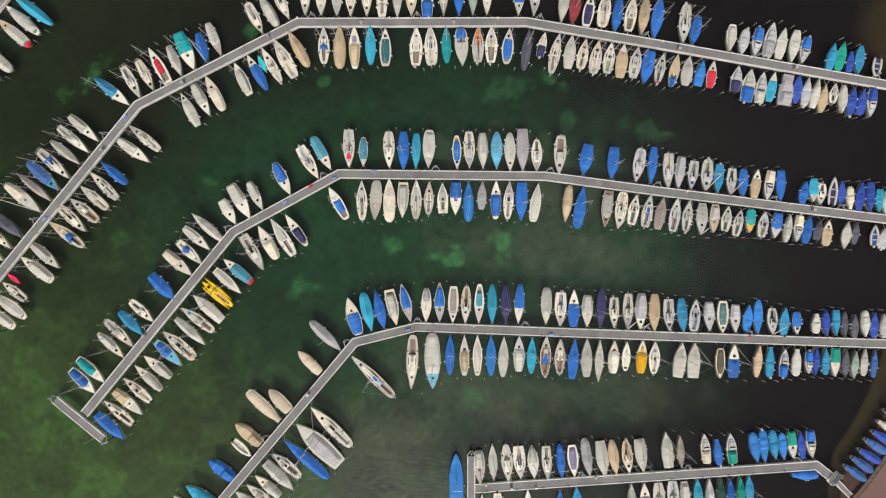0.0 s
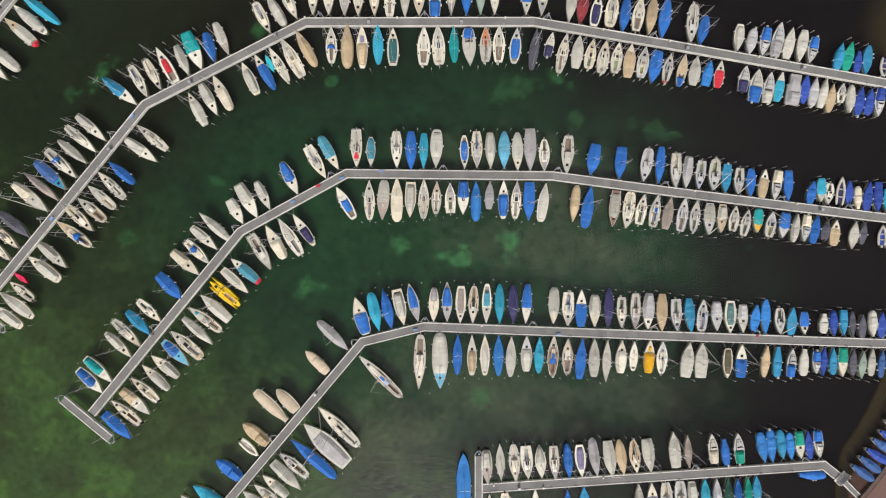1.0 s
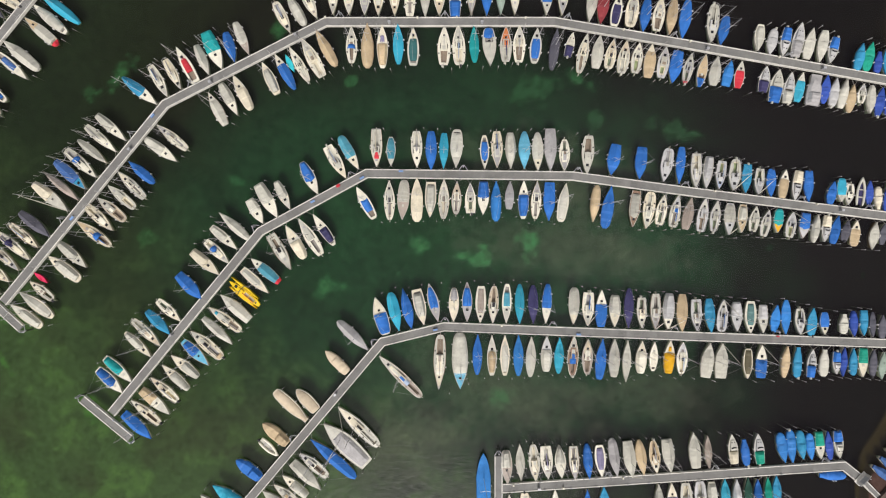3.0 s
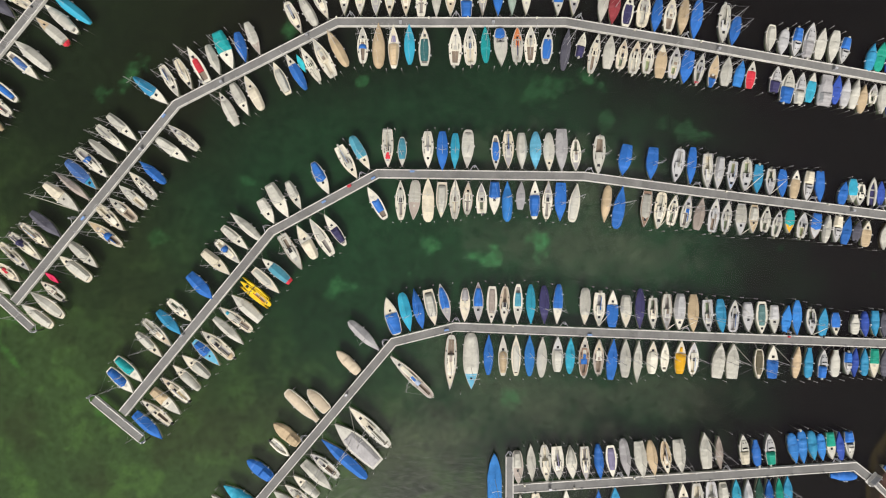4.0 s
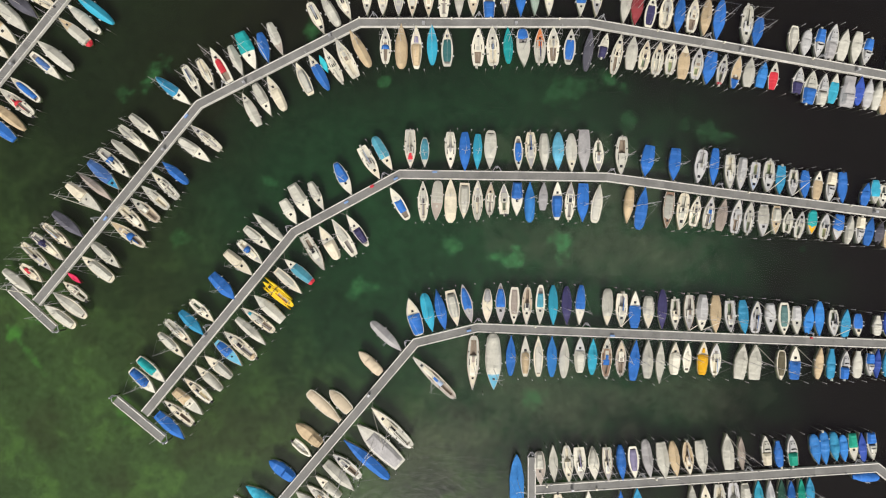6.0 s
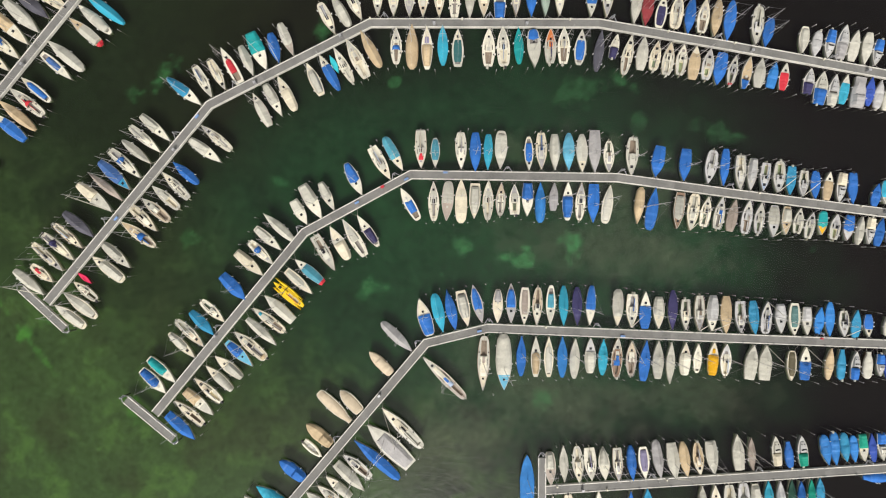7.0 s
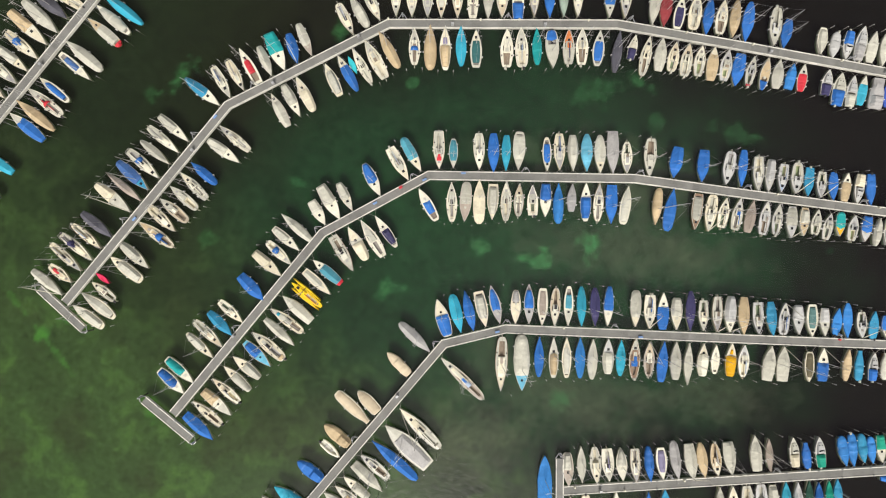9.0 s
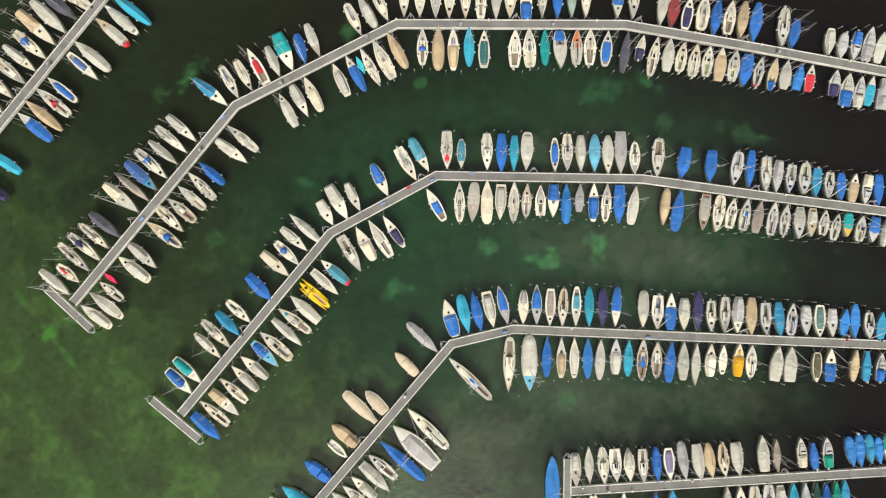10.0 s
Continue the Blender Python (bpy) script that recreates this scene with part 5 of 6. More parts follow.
boat("B", "grey", 60.79, 28.13, -8.8, 5.26, 2.63, mast=0)
boat("C", "dimblue", 62.79, 28.28, -9.3, 4.96, 1.69, mast=0, gap=0.2, plan="n")
boat("C", "pearl", 64.34, 27.73, -10.2, 5.08, 1.69, mast=0, plan="r", roof="soft")
boat("C", "lgrey", 65.99, 27.53, -13.5, 5.14, 1.60, mast=0, gap=0.3, plan="t", roof="soft")
boat("C", "tan", 67.34, 26.63, -10.6, 4.88, 1.69, mast=0, gap=1.1, plan="n", roof="soft")
boat("S", "brown", 69.29, 27.53, -10.0, 3.45, 1.50, mast=0)
boat("C", "lgrey", 70.84, 26.43, 174.0, 4.83, 1.69, berth=-1, mast=0, gap=0.7, plan="n")
boat("C", "dimblue", 72.44, 26.03, -10.2, 5.08, 1.69, mast=0, gap=0.7, plan="n")
boat("C", "dimblue", 74.19, 25.98, -10.1, 4.57, 1.69, mast=0, gap=0.7, plan="r", roof="soft")
boat("M", "dimblue", 75.94, 25.83, 172.0, 5.05, 1.69, berth=-1, mast=0, gap=0.3)

# row 1 third leg upper
boat("S", "tan", -24.39, 44.80, 180.0, 6.90, 1.88)
boat("S", "white", -21.59, 44.80, 180.0, 6.90, 1.97)
boat("S", "lgrey", -18.79, 44.65, 180.0, 6.80, 1.88)
boat("S", "white", -16.34, 44.59, 179.2, 6.90, 1.97, gap=0.3)
boat("S", "lblue", -13.49, 44.59, 180.0, 6.90, 1.88, gap=0.3)
boat("S", "brown", -10.79, 44.44, -0.0, 6.80, 1.88, berth=-1, gap=0.2)
boat("C", "lgrey", -8.09, 44.29, 180.0, 6.70, 1.69, gap=0.1)
boat("S", "cream", -5.59, 44.64, 180.0, 6.80, 2.07, gap=0.4)
boat("M", "blue", -2.79, 44.49, -0.0, 6.70, 2.07, berth=-1, mast=0, gap=0.3)
boat("S", "grey", 0.11, 44.59, 180.0, 6.50, 1.69)
boat("C", "blue", 2.81, 44.54, 180.0, 6.60, 1.88, gap=0.3)
boat("C", "ggreen", 5.31, 44.64, 180.0, 6.40, 1.69)
boat("S", "tan", 7.81, 44.74, 180.0, 6.60, 1.69)
boat("P", "blue", 13.50, 44.69, 178.3, 6.70, 2.07)
boat("S", "cream", 16.35, 44.54, 175.7, 6.62, 1.88)
boat("C", "lgrey", 21.40, 43.29, 171.2, 6.58, 1.88, gap=0.1, plan="t", roof="ridge")
boat("C", "maroon", 23.40, 42.89, 171.0, 6.38, 2.07, gap=0.2, plan="n", roof="ridge")
boat("P", "navy", 25.85, 42.29, -10.6, 6.00, 1.97, berth=-1, gap=0.2, plan="t", deck="white", span=(0.1, 0.65), over=0.72)
boat("S", "white", 28.60, 42.39, -9.0, 6.38, 2.26, berth=-1, plan="r", sail="dgrey")
boat("C", "blue", 30.90, 41.44, 170.8, 6.28, 1.88, gap=0.1, plan="n", roof="ridge")
boat("S", "brown", 33.30, 41.54, -9.5, 6.08, 2.07, berth=-1, gap=0.6, plan="t", well="teak", sail="none")
boat("C", "tan", 35.60, 41.09, 171.0, 6.38, 1.88, plan="n", roof="ridge")
boat("C", "blue", 37.90, 40.58, 170.1, 7.00, 2.07, gap=0.1, plan="n", roof="ridge")
boat("S", "grey", 42.80, 39.83, 173.3, 6.85, 2.07, gap=0.2, plan="r", deck="lgrey")
boat("C", "blue", 44.70, 38.53, 166.5, 5.14, 1.88, gap=0.1, plan="t", roof="ridge")
boat("P", "lgrey", 51.05, 37.38, 171.5, 4.75, 1.79, mast=0, gap=0.3, plan="t", deck="white", span=(0.1, 0.95), over=0.8)
boat("C", "pearl", 53.30, 36.58, 167.5, 4.61, 1.79, mast=0, gap=0.1, plan="r", roof="soft")
boat("M", "blue", 55.65, 36.53, 167.6, 5.12, 1.79, mast=0, gap=0.1, plan="w")
boat("M", "grey", 57.95, 37.03, -12.2, 6.14, 2.07, berth=-1, mast=0)
boat("C", "lgrey", 60.00, 36.38, -12.8, 5.43, 1.88, berth=-1, mast=0, plan="t")
boat("C", "lgrey", 62.20, 35.78, 167.7, 5.63, 1.88, mast=0, gap=0.2, plan="t", roof="ridge")
boat("M", "blue", 64.10, 35.08, 165.1, 4.66, 1.69, mast=0, gap=0.3)
boat("C", "cblue", 68.84, 33.98, -13.2, 4.83, 1.69, berth=-1, mast=0, gap=0.1, plan="r")
boat("C", "green", 70.49, 34.03, -13.5, 5.14, 1.79, berth=-1, mast=0, gap=0.2, plan="r", roof="ridge")
boat("C", "dimblue", 72.14, 33.03, -7.9, 3.63, 1.41, berth=-1, mast=0, gap=0.2, plan="o")
boat("C", "cblue", 73.79, 33.33, 170.9, 5.06, 1.69, mast=0, gap=0.1, plan="n")
boat("R", "navy", 76.89, 32.13, 170.0, 3.45, 1.69, berth=0, mast=0)

# row 2
boat("P", "blue", -63.73, -23.50, -132.7, 6.15, 2.07, gap=0.1, plan="t", deck="white", span=(0.05, 0.62), over=0.8)
boat("P", "teal", -62.24, -21.55, -130.9, 6.52, 1.88, gap=0.1, plan="t", deck="white", span=(0.05, 0.6), over=0.8)
boat("S", "white", -54.13, -24.95, 48.5, 6.30, 1.69, plan="t")
boat("P", "tan", -55.66, -27.26, -129.7, 6.53, 1.88, berth=-1, gap=0.8, plan="w", roof="flat", deck="white", span=(-0.01, 0.45), over=1)
boat("S", "white", -57.45, -28.97, 50.3, 6.53, 1.69, trim="cream", plan="t", well="teak")
boat("C", "blue", -58.84, -31.52, -131.5, 6.44, 2.07, berth=-1, gap=1.0, plan="w", roof="ridge")
boat("P", "lgrey", -58.75, -17.09, -132.5, 6.37, 1.60, gap=0.1, plan="n", deck="cream", span=(0.05, 0.62), over=0.8)
boat("S", "grey", -57.25, -14.99, -132.6, 6.65, 1.69, gap=0.1, plan="t")
boat("C", "cblue", -55.15, -13.24, -134.3, 5.73, 1.88, gap=0.1, plan="t", roof="ridge")
boat("S", "lgrey", -53.30, -11.09, -131.4, 5.60, 1.69, gap=0.1, plan="t", well="grey", sail="none")
boat("C", "blue", -49.65, -6.84, -135.7, 5.87, 2.25, gap=0.1, plan="w", roof="ridge")
boat("P", "cream", -46.80, -2.69, -130.5, 6.31, 1.88, gap=0.1, plan="w", roof="flat", deck="cream", span=(-0.01, 0.5), over=1)
boat("S", "blue", -44.80, -0.69, -132.9, 5.73, 1.69, gap=0.1, plan="t", sail="none", hood="blue")
boat("P", "lgrey", -43.55, 1.76, -130.4, 6.17, 1.69, gap=0.3, plan="t", deck="white", span=(0.04, 0.55), over=0.78)
boat("C", "lgrey", -41.90, 4.01, 48.0, 6.73, 1.69, berth=-1, gap=0.2, plan="t", roof="ridge")
boat("P", "lgrey", -37.95, 6.45, -149.2, 4.89, 1.88, mast=0, gap=0.2, plan="w", span=(-0.01, 0.5), over=1)
boat("P", "lgrey", -35.85, 8.30, -149.3, 6.86, 2.26, gap=0.1, plan="w", roof="flat", deck="white", span=(-0.01, 0.5), over=1)
boat("P", "lgrey", -33.15, 9.30, -153.0, 5.50, 1.69, gap=0.1, plan="t", deck="cream", span=(-0.01, 0.55), over=0.95)
boat("P", "blue", -28.45, 12.40, -153.0, 6.39, 2.07, gap=0.1, plan="n", roof="flat", deck="white", span=(0.02, 0.55), over=0.88)
boat("S", "lblue", -23.70, 15.20, -149.2, 6.64, 2.07, gap=0.1, plan="w", deck="cream", sail="lblue")
boat("P", "gcyan", -21.45, 16.85, -150.4, 6.67, 1.88, plan="r", roof="ridge", deck="lgrey", span=(-0.01, 0.62), over=1)
boat("P", "navy", -26.00, 3.30, 34.6, 6.68, 1.69, gap=1.0, plan="n", roof="flat", deck="white", span=(0.12, 0.55), over=0.85)
boat("S", "lgrey", -28.40, 2.05, 32.0, 7.55, 2.07, plan="t", deck="lgrey")
boat("P", "cream", -31.05, 1.15, 29.6, 6.67, 2.07, plan="r", roof="flat", deck="lgrey", span=(-0.01, 0.5), over=1)
boat("S", "brown", -33.55, -0.70, -148.8, 7.13, 2.07, berth=-1, trim="white", plan="w")
boat("P", "gcyan", -36.35, -3.89, 50.1, 6.39, 1.88, gap=1.0, trim="red", plan="t", deck="white", span=(0.05, 0.68), over=0.98)
boat("P", "lgrey", -38.05, -5.84, -131.8, 6.30, 1.69, berth=-1, gap=1.0, plan="w", deck="cream", span=(0.05, 0.62), over=0.72)
boat("T", "yellow", -39.95, -7.99, 50.9, 6.82, 2.07)
boat("C", "lgrey", -41.65, -10.44, 48.1, 6.58, 2.07, gap=1.0, plan="w", roof="ridge")
boat("S", "grey", -43.40, -12.54, 53.1, 7.00, 1.69, gap=0.7, plan="r", well="teak", hood="", patch=("cyan", 0.72, 0.8, 0.5))
boat("C", "lgrey", -44.65, -14.69, -131.4, 6.80, 1.60, berth=-1, gap=1.2, plan="t", roof="ridge")
boat("S", "dgrey", -46.65, -17.04, 48.9, 7.30, 2.07, gap=0.9, trim="cream", plan="r", deck="lgrey", well="grey", hood="", patch=("tan", 0.03, 0.12, 0.7))
boat("P", "blue", -48.55, -18.59, -132.5, 6.37, 1.88, berth=-1, gap=0.9, plan="t", deck="lcyan", span=(0.1, 0.52), over=0.9)
boat("P", "lgrey", -50.55, -20.84, 51.0, 6.04, 1.88, gap=0.9, plan="t", deck="cream", span=(-0.01, 0.55), over=0.82)
boat("P", "lgrey", -52.20, -22.79, 46.9, 6.30, 1.69, gap=0.7, plan="t", deck="cream", span=(-0.01, 0.6), over=0.85)

# row 2 leg 3 upper
boat("S", "red", -16.65, 17.70, -179.2, 6.70, 1.97, gap=0.3, plan="w", sail="cream", hood="", patch=("red", 0.55, 0.78, 0.62))
boat("P", "gcyan", -14.10, 17.15, 180.0, 5.20, 1.60, plan="n", deck="lgrey", span=(0.05, 0.75), over=0.86)
boat("S", "grey", -9.55, 17.50, -179.1, 6.50, 1.97, gap=0.3, plan="t", sail="grey")
boat("C", "blue", -7.00, 17.20, 180.0, 6.70, 1.97, gap=0.1, plan="t", roof="ridge")
boat("C", "cyan", -4.75, 17.20, 179.0, 6.10, 1.60, gap=0.3, plan="t", roof="ridge")
boat("P", "lgrey", -2.50, 17.65, 178.3, 6.80, 2.16, plan="r", roof="ridge", deck="lgrey", span=(0.1, 0.72), over=0.98)
boat("P", "blue", 2.45, 17.04, -179.1, 6.00, 1.60, gap=0.2, plan="n", roof="soft", deck="cream", span=(0.2, 0.7), over=0.75)
boat("S", "blue", 4.65, 17.49, -179.1, 6.50, 1.97, plan="t", sail="denim", hood="")
boat("C", "lgrey", 7.05, 17.24, -179.1, 6.20, 1.88, plan="t", roof="flat")
boat("C", "lcyan", 9.50, 17.34, 180.0, 6.40, 2.07, plan="n", roof="ridge")
boat("P", "lgrey", 11.85, 17.09, -179.2, 6.70, 1.97, gap=0.1, plan="n", roof="ridge", span=(-0.01, 0.7), over=0.98)
boat("C", "grey", 14.10, 17.39, 180.0, 7.30, 2.16, gap=0.1, plan="w", roof="ridge")
boat("S", "brown", 16.60, 16.54, 180.0, 5.60, 1.88, gap=0.1, plan="n", deck="grey")
boat("S", "brown", 20.70, 16.59, 176.6, 6.71, 2.16, gap=0.1, plan="t", well="teak", sail="none")
boat("C", "blue", 25.30, 15.69, 169.3, 5.39, 2.26, gap=0.3, plan="w", roof="ridge")
boat("C", "blue", 30.10, 15.09, 173.8, 5.53, 2.07, gap=0.3, plan="w", roof="ridge")
boat("S", "lgrey", 34.65, 14.79, 169.4, 6.00, 2.07, gap=0.3, plan="r", well="grey")
boat("C", "blue", 37.10, 14.69, 174.5, 6.33, 1.60, plan="t", roof="ridge")
boat("S", "cream", 39.90, 13.79, 178.1, 6.10, 1.88, gap=0.1, plan="w", deck="lgrey")
boat("P", "pearl", 41.94, 13.44, 172.9, 5.64, 1.69, gap=0.1, plan="w")
boat("S", "lblue", 44.24, 13.04, 172.0, 5.05, 1.69, gap=0.3, plan="w", deck="lblue")
boat("S", "white", 46.74, 13.09, 174.8, 5.52, 2.07, jib=1, plan="r")
boat("C", "cblue", 48.84, 12.39, 174.2, 4.92, 1.69, mast=0, gap=0.3, plan="w", roof="ridge")
boat("S", "brown", 51.09, 11.94, 175.0, 4.62, 1.69, gap=0.2, jib=1, plan="w")
boat("C", "blue", 53.19, 11.64, 177.6, 4.80, 1.69, mast=0, gap=0.1, plan="t", roof="ridge")
boat("P", "tan", 55.44, 11.54, -8.0, 5.05, 1.69, berth=-1, mast=0, gap=0.1, plan="t", deck="white", span=(-0.01, 0.65), over=1)
boat("M", "cream", 57.74, 11.14, 170.2, 5.28, 1.69, mast=0, gap=0.1)
boat("C", "blue", 59.79, 11.03, 177.9, 5.40, 1.69, mast=0, gap=0.1, plan="w", roof="soft")
boat("C", "blue", 63.99, 9.98, -11.6, 3.98, 1.60, berth=-1, mast=0, gap=0.2, plan="t")
boat("P", "cyan", 65.69, 10.38, 177.2, 4.10, 1.69, mast=0, gap=0.7, plan="t", span=(-0.01, 0.7), over=1)
boat("S", "dgrey", 67.04, 9.68, 172.3, 3.73, 1.69, mast=0, plan="t", well="grey")
boat("R", "navy", 69.14, 10.13, -6.0, 4.83, 1.60, berth=0, mast=0)
boat("C", "dimblue", 70.59, 9.78, -2.6, 4.50, 1.41, berth=-1, mast=0, plan="d")
boat("C", "cream", 72.14, 8.98, 178.5, 3.90, 1.32, mast=0, gap=0.2, plan="o")
boat("C", "dimblue", 73.94, 9.33, -8.0, 5.05, 1.60, berth=-1, mast=0, gap=0.2, plan="t")
boat("C", "dimblue", 75.69, 9.08, 177.7, 5.10, 1.60, mast=0, gap=0.2, plan="w")
boat("C", "cyan", 77.34, 8.48, 175.6, 3.91, 1.41, mast=0, gap=0.4, plan="w")
boat("C", "lgrey", 78.49, 8.23, 174.3, 4.02, 1.32, mast=0, gap=0.2)

# row 2 lower
boat("P", "blue", -18.60, 8.05, 29.7, 6.45, 1.88, plan="r", deck="white", well="teak", span=(0.24, 0.6), over=0.72)
boat("S", "white", -14.35, 8.55, 0.8, 7.00, 1.88, gap=0.4, plan="n", deck="lgrey", sail="grey")
boat("P", "lgrey", -11.90, 8.55, 176.7, 7.01, 2.07, berth=-1, gap=0.3, plan="r", roof="ridge", deck="taupe", span=(-0.01, 0.55), over=0.9)
boat("C", "cream", -9.50, 8.65, -0.0, 7.60, 2.16, gap=0.1, plan="r", roof="ridge")
boat("P", "lgrey", -7.10, 8.60, 178.2, 6.30, 1.97, berth=-1, plan="w", deck="cream", span=(0.1, 0.85), over=0.86)
boat("S", "white", -4.75, 8.75, -0.8, 7.00, 1.88, gap=0.1, plan="n", sail="taupe")
boat("S", "brown", -2.50, 8.95, -2.0, 5.80, 1.79, plan="n")
boat("S", "white", -0.05, 8.90, 1.1, 5.30, 1.88, gap=0.7, plan="w", sail="none")
boat("P", "blue", 2.25, 8.85, 179.0, 5.80, 1.97, berth=-1, plan="w", roof="flat", deck="white", span=(-0.01, 0.45), over=1)
boat("C", "mblue", 4.50, 8.40, -0.0, 6.90, 1.88, gap=0.4, plan="r", roof="soft")
boat("C", "grey", 6.90, 9.45, -2.4, 4.80, 1.60, mast=0, gap=0.3, plan="t", roof="ridge")
boat("P", "blue", 9.35, 8.64, -0.9, 6.80, 1.88, gap=0.1, plan="n", roof="flat", deck="white", span=(0.08, 0.62), over=0.98)
boat("S", "brown", 11.60, 8.64, -3.4, 6.81, 1.88, gap=0.1, plan="n")
boat("C", "blue", 13.90, 8.24, 178.3, 6.60, 2.07, berth=-1, plan="w", roof="ridge")
boat("P", "lgrey", 16.40, 8.14, -8.4, 6.87, 1.88, plan="r", roof="soft", deck="white", span=(0.08, 0.92), over=0.74)
boat("C", "tan", 22.00, 7.89, 172.8, 6.35, 1.69, berth=-1, plan="r", roof="soft")
boat("C", "blue", 24.30, 7.39, -9.3, 7.40, 2.07, gap=0.1, plan="r", roof="ridge")
boat("P", "lgrey", 29.00, 7.04, 172.9, 6.45, 1.88, berth=-1, gap=0.3, plan="w", deck="brown", span=(0.1, 0.7), over=0.82)
boat("S", "white", 31.49, 6.79, 171.2, 6.58, 2.07, berth=-1, gap=0.2, jib=1, plan="r")
boat("S", "grey", 33.79, 6.89, -10.7, 5.39, 1.88, gap=0.3, plan="t")
boat("S", "blue", 36.24, 6.69, -10.9, 5.80, 1.88, gap=0.1, plan="t", sail="blue", hood="")
boat("C", "taupe", 38.54, 6.29, -11.3, 5.61, 1.88, gap=0.2, plan="t", roof="ridge")
boat("S", "brown", 41.09, 6.04, -9.5, 6.08, 1.88, gap=0.1, plan="t")
boat("S", "white", 43.29, 5.79, -8.3, 5.56, 1.79, gap=0.2, plan="n")
boat("P", "lgrey", 45.84, 5.24, 176.9, 5.61, 1.97, berth=-1, gap=0.4, jib=1, plan="t", span=(0.05, 0.6))
boat("P", "lgrey", 48.09, 5.34, 175.4, 5.02, 1.69, berth=-1, gap=0.3, plan="t", deck="tan", span=(0.1, 0.55), over=0.8)
boat("S", "white", 50.24, 5.29, -8.9, 4.55, 1.79, gap=0.3, plan="t")
boat("S", "white", 52.29, 4.54, -12.3, 4.71, 1.69, gap=0.7, plan="t")
boat("P", "teal", 54.49, 4.94, 174.5, 4.22, 1.69, berth=-1, mast=0, gap=0.3, plan="r", roof="soft", deck="yellow", span=(-0.01, 0.6), over=1)
boat("S", "dgrey", 56.74, 4.29, -8.9, 4.55, 1.79, jib=1, plan="t", sail="dgrey", hood="")
boat("P", "blue", 59.09, 4.04, 169.7, 4.47, 1.88, berth=-1, mast=0, plan="w", span=(-0.01, 0.55), over=1)
# a cream cover drawn pale grey, copying the lens's edge darkening
boat("C", "lgrey", 61.09, 3.64, -9.5, 4.87, 1.50, mast=0, plan="n")
boat("M", "cream", 62.94, 3.54, 171.3, 4.65, 1.60, berth=-1, mast=0)
boat("C", "blue", 64.59, 3.43, -11.8, 4.90, 1.69, mast=0, gap=0.2, plan="t")
boat("C", "dgrey", 66.49, 3.28, -12.9, 3.59, 1.60, mast=0, gap=0.8, plan="t")
boat("P", "tan", 68.09, 2.78, -7.6, 4.54, 1.69, mast=0, gap=0.6, plan="r", deck="cream", span=(-0.01, 0.65), over=1)
# likewise cream, greyed in the cloth for lens falloff
boat("C", "lgrey", 71.44, 2.38, -8.5, 4.75, 1.69, mast=0, plan="d")
boat("C", "dgrey", 73.09, 2.68, -9.2, 3.75, 1.32, mast=0, plan="n")
boat("R", "dimblue", 76.49, 2.28, -3.3, 3.51, 1.60, berth=0, mast=0)
boat("C", "pearl", 77.99, 1.78, -9.7, 3.55, 1.50, mast=0, gap=0.9, plan="w")

# row 3 leg 1
boat("C", "grey", -20.75, -15.45, -133.3, 7.29, 1.88, gap=0.2, plan="r", roof="ridge")
boat("C", "sand", -23.70, -20.04, 45.0, 5.37, 1.85, berth=-1, mast=0, plan="f", roof="soft")
boat("P", "sand", -31.75, -27.84, -132.4, 7.71, 2.1, mast=0, plan="o", roof="soft", deck="cream", span=(0.04, 0.96), over=0.82)
boat("P", "sand", -29.00, -26.84, 43.4, 5.23, 2.2, berth=-1, mast=0, gap=0.2, plan="f", roof="soft", deck="cream", span=(0.02, 0.96), over=0.84)
boat("B", "tan", -34.55, -32.74, 50.1, 5.61, 2.26, berth=-1, mast=0)
boat("R", "white", -35.65, -35.29, -131.1, 4.11, 1.50, berth=0, mast=0)
boat("B", "blue", -39.30, -39.04, 52.7, 5.28, 2.26, berth=-1, mast=0, gap=0.2)
boat("C", "cyan", -42.40, -44.19, 53.1, 7.50, 2.44, berth=-1, gap=0.3, plan="r", roof="soft")
boat("C", "lgrey", -45.40, -46.04, 42.5, 6.51, 2.07, berth=-1, gap=0.1, plan="t")
boat("S", "blue", -12.40, -22.55, 45.8, 10.32, 1.69, gap=0.4, trim="taupe", plan="r", deck="lgrey", well="teak", sail="none", hood="", patch=("lblue", 0.3, 0.52, 0.5))
boat("S", "grey", -19.81, -31.44, 45.8, 10.04, 2.07, jib=1, plan="r", deck="cream", sail="lgrey")
boat("P", "grey", -22.06, -34.54, 46.9, 10.54, 3.38, plan="w", roof="flat", deck="lgrey", span=(0.04, 0.7), over=0.8)
boat("C", "blue", -24.26, -37.09, 49.0, 10.21, 2.0, gap=0.7, plan="r", roof="ridge")
boat("S", "tan", -27.71, -38.29, 49.5, 6.31, 1.88, gap=0.8, plan="t", well="teak")
boat("C", "lgrey", -28.91, -40.29, -133.2, 6.86, 2.07, berth=-1, gap=0.9, plan="w", roof="ridge")
boat("P", "lgrey", -31.06, -41.99, 49.3, 5.67, 1.69, gap=1.0, plan="w", span=(0, 0.6), over=0.9)
boat("S", "tan", -32.46, -43.59, 50.6, 5.82, 1.69, gap=0.8, plan="t")
boat("C", "lgrey", -34.26, -45.04, 48.2, 6.30, 2.07, gap=0.2, plan="t")

# row 3 leg 3 upper
boat("P", "blue", -15.90, -11.95, 16.8, 6.90, 2.44, berth=-1, gap=0.3, plan="r", roof="soft", deck="lgrey", span=(0.04, 0.56), over=0.92)
boat("C", "cyan", -13.40, -11.25, -166.4, 6.79, 2.07, plan="r", roof="ridge")
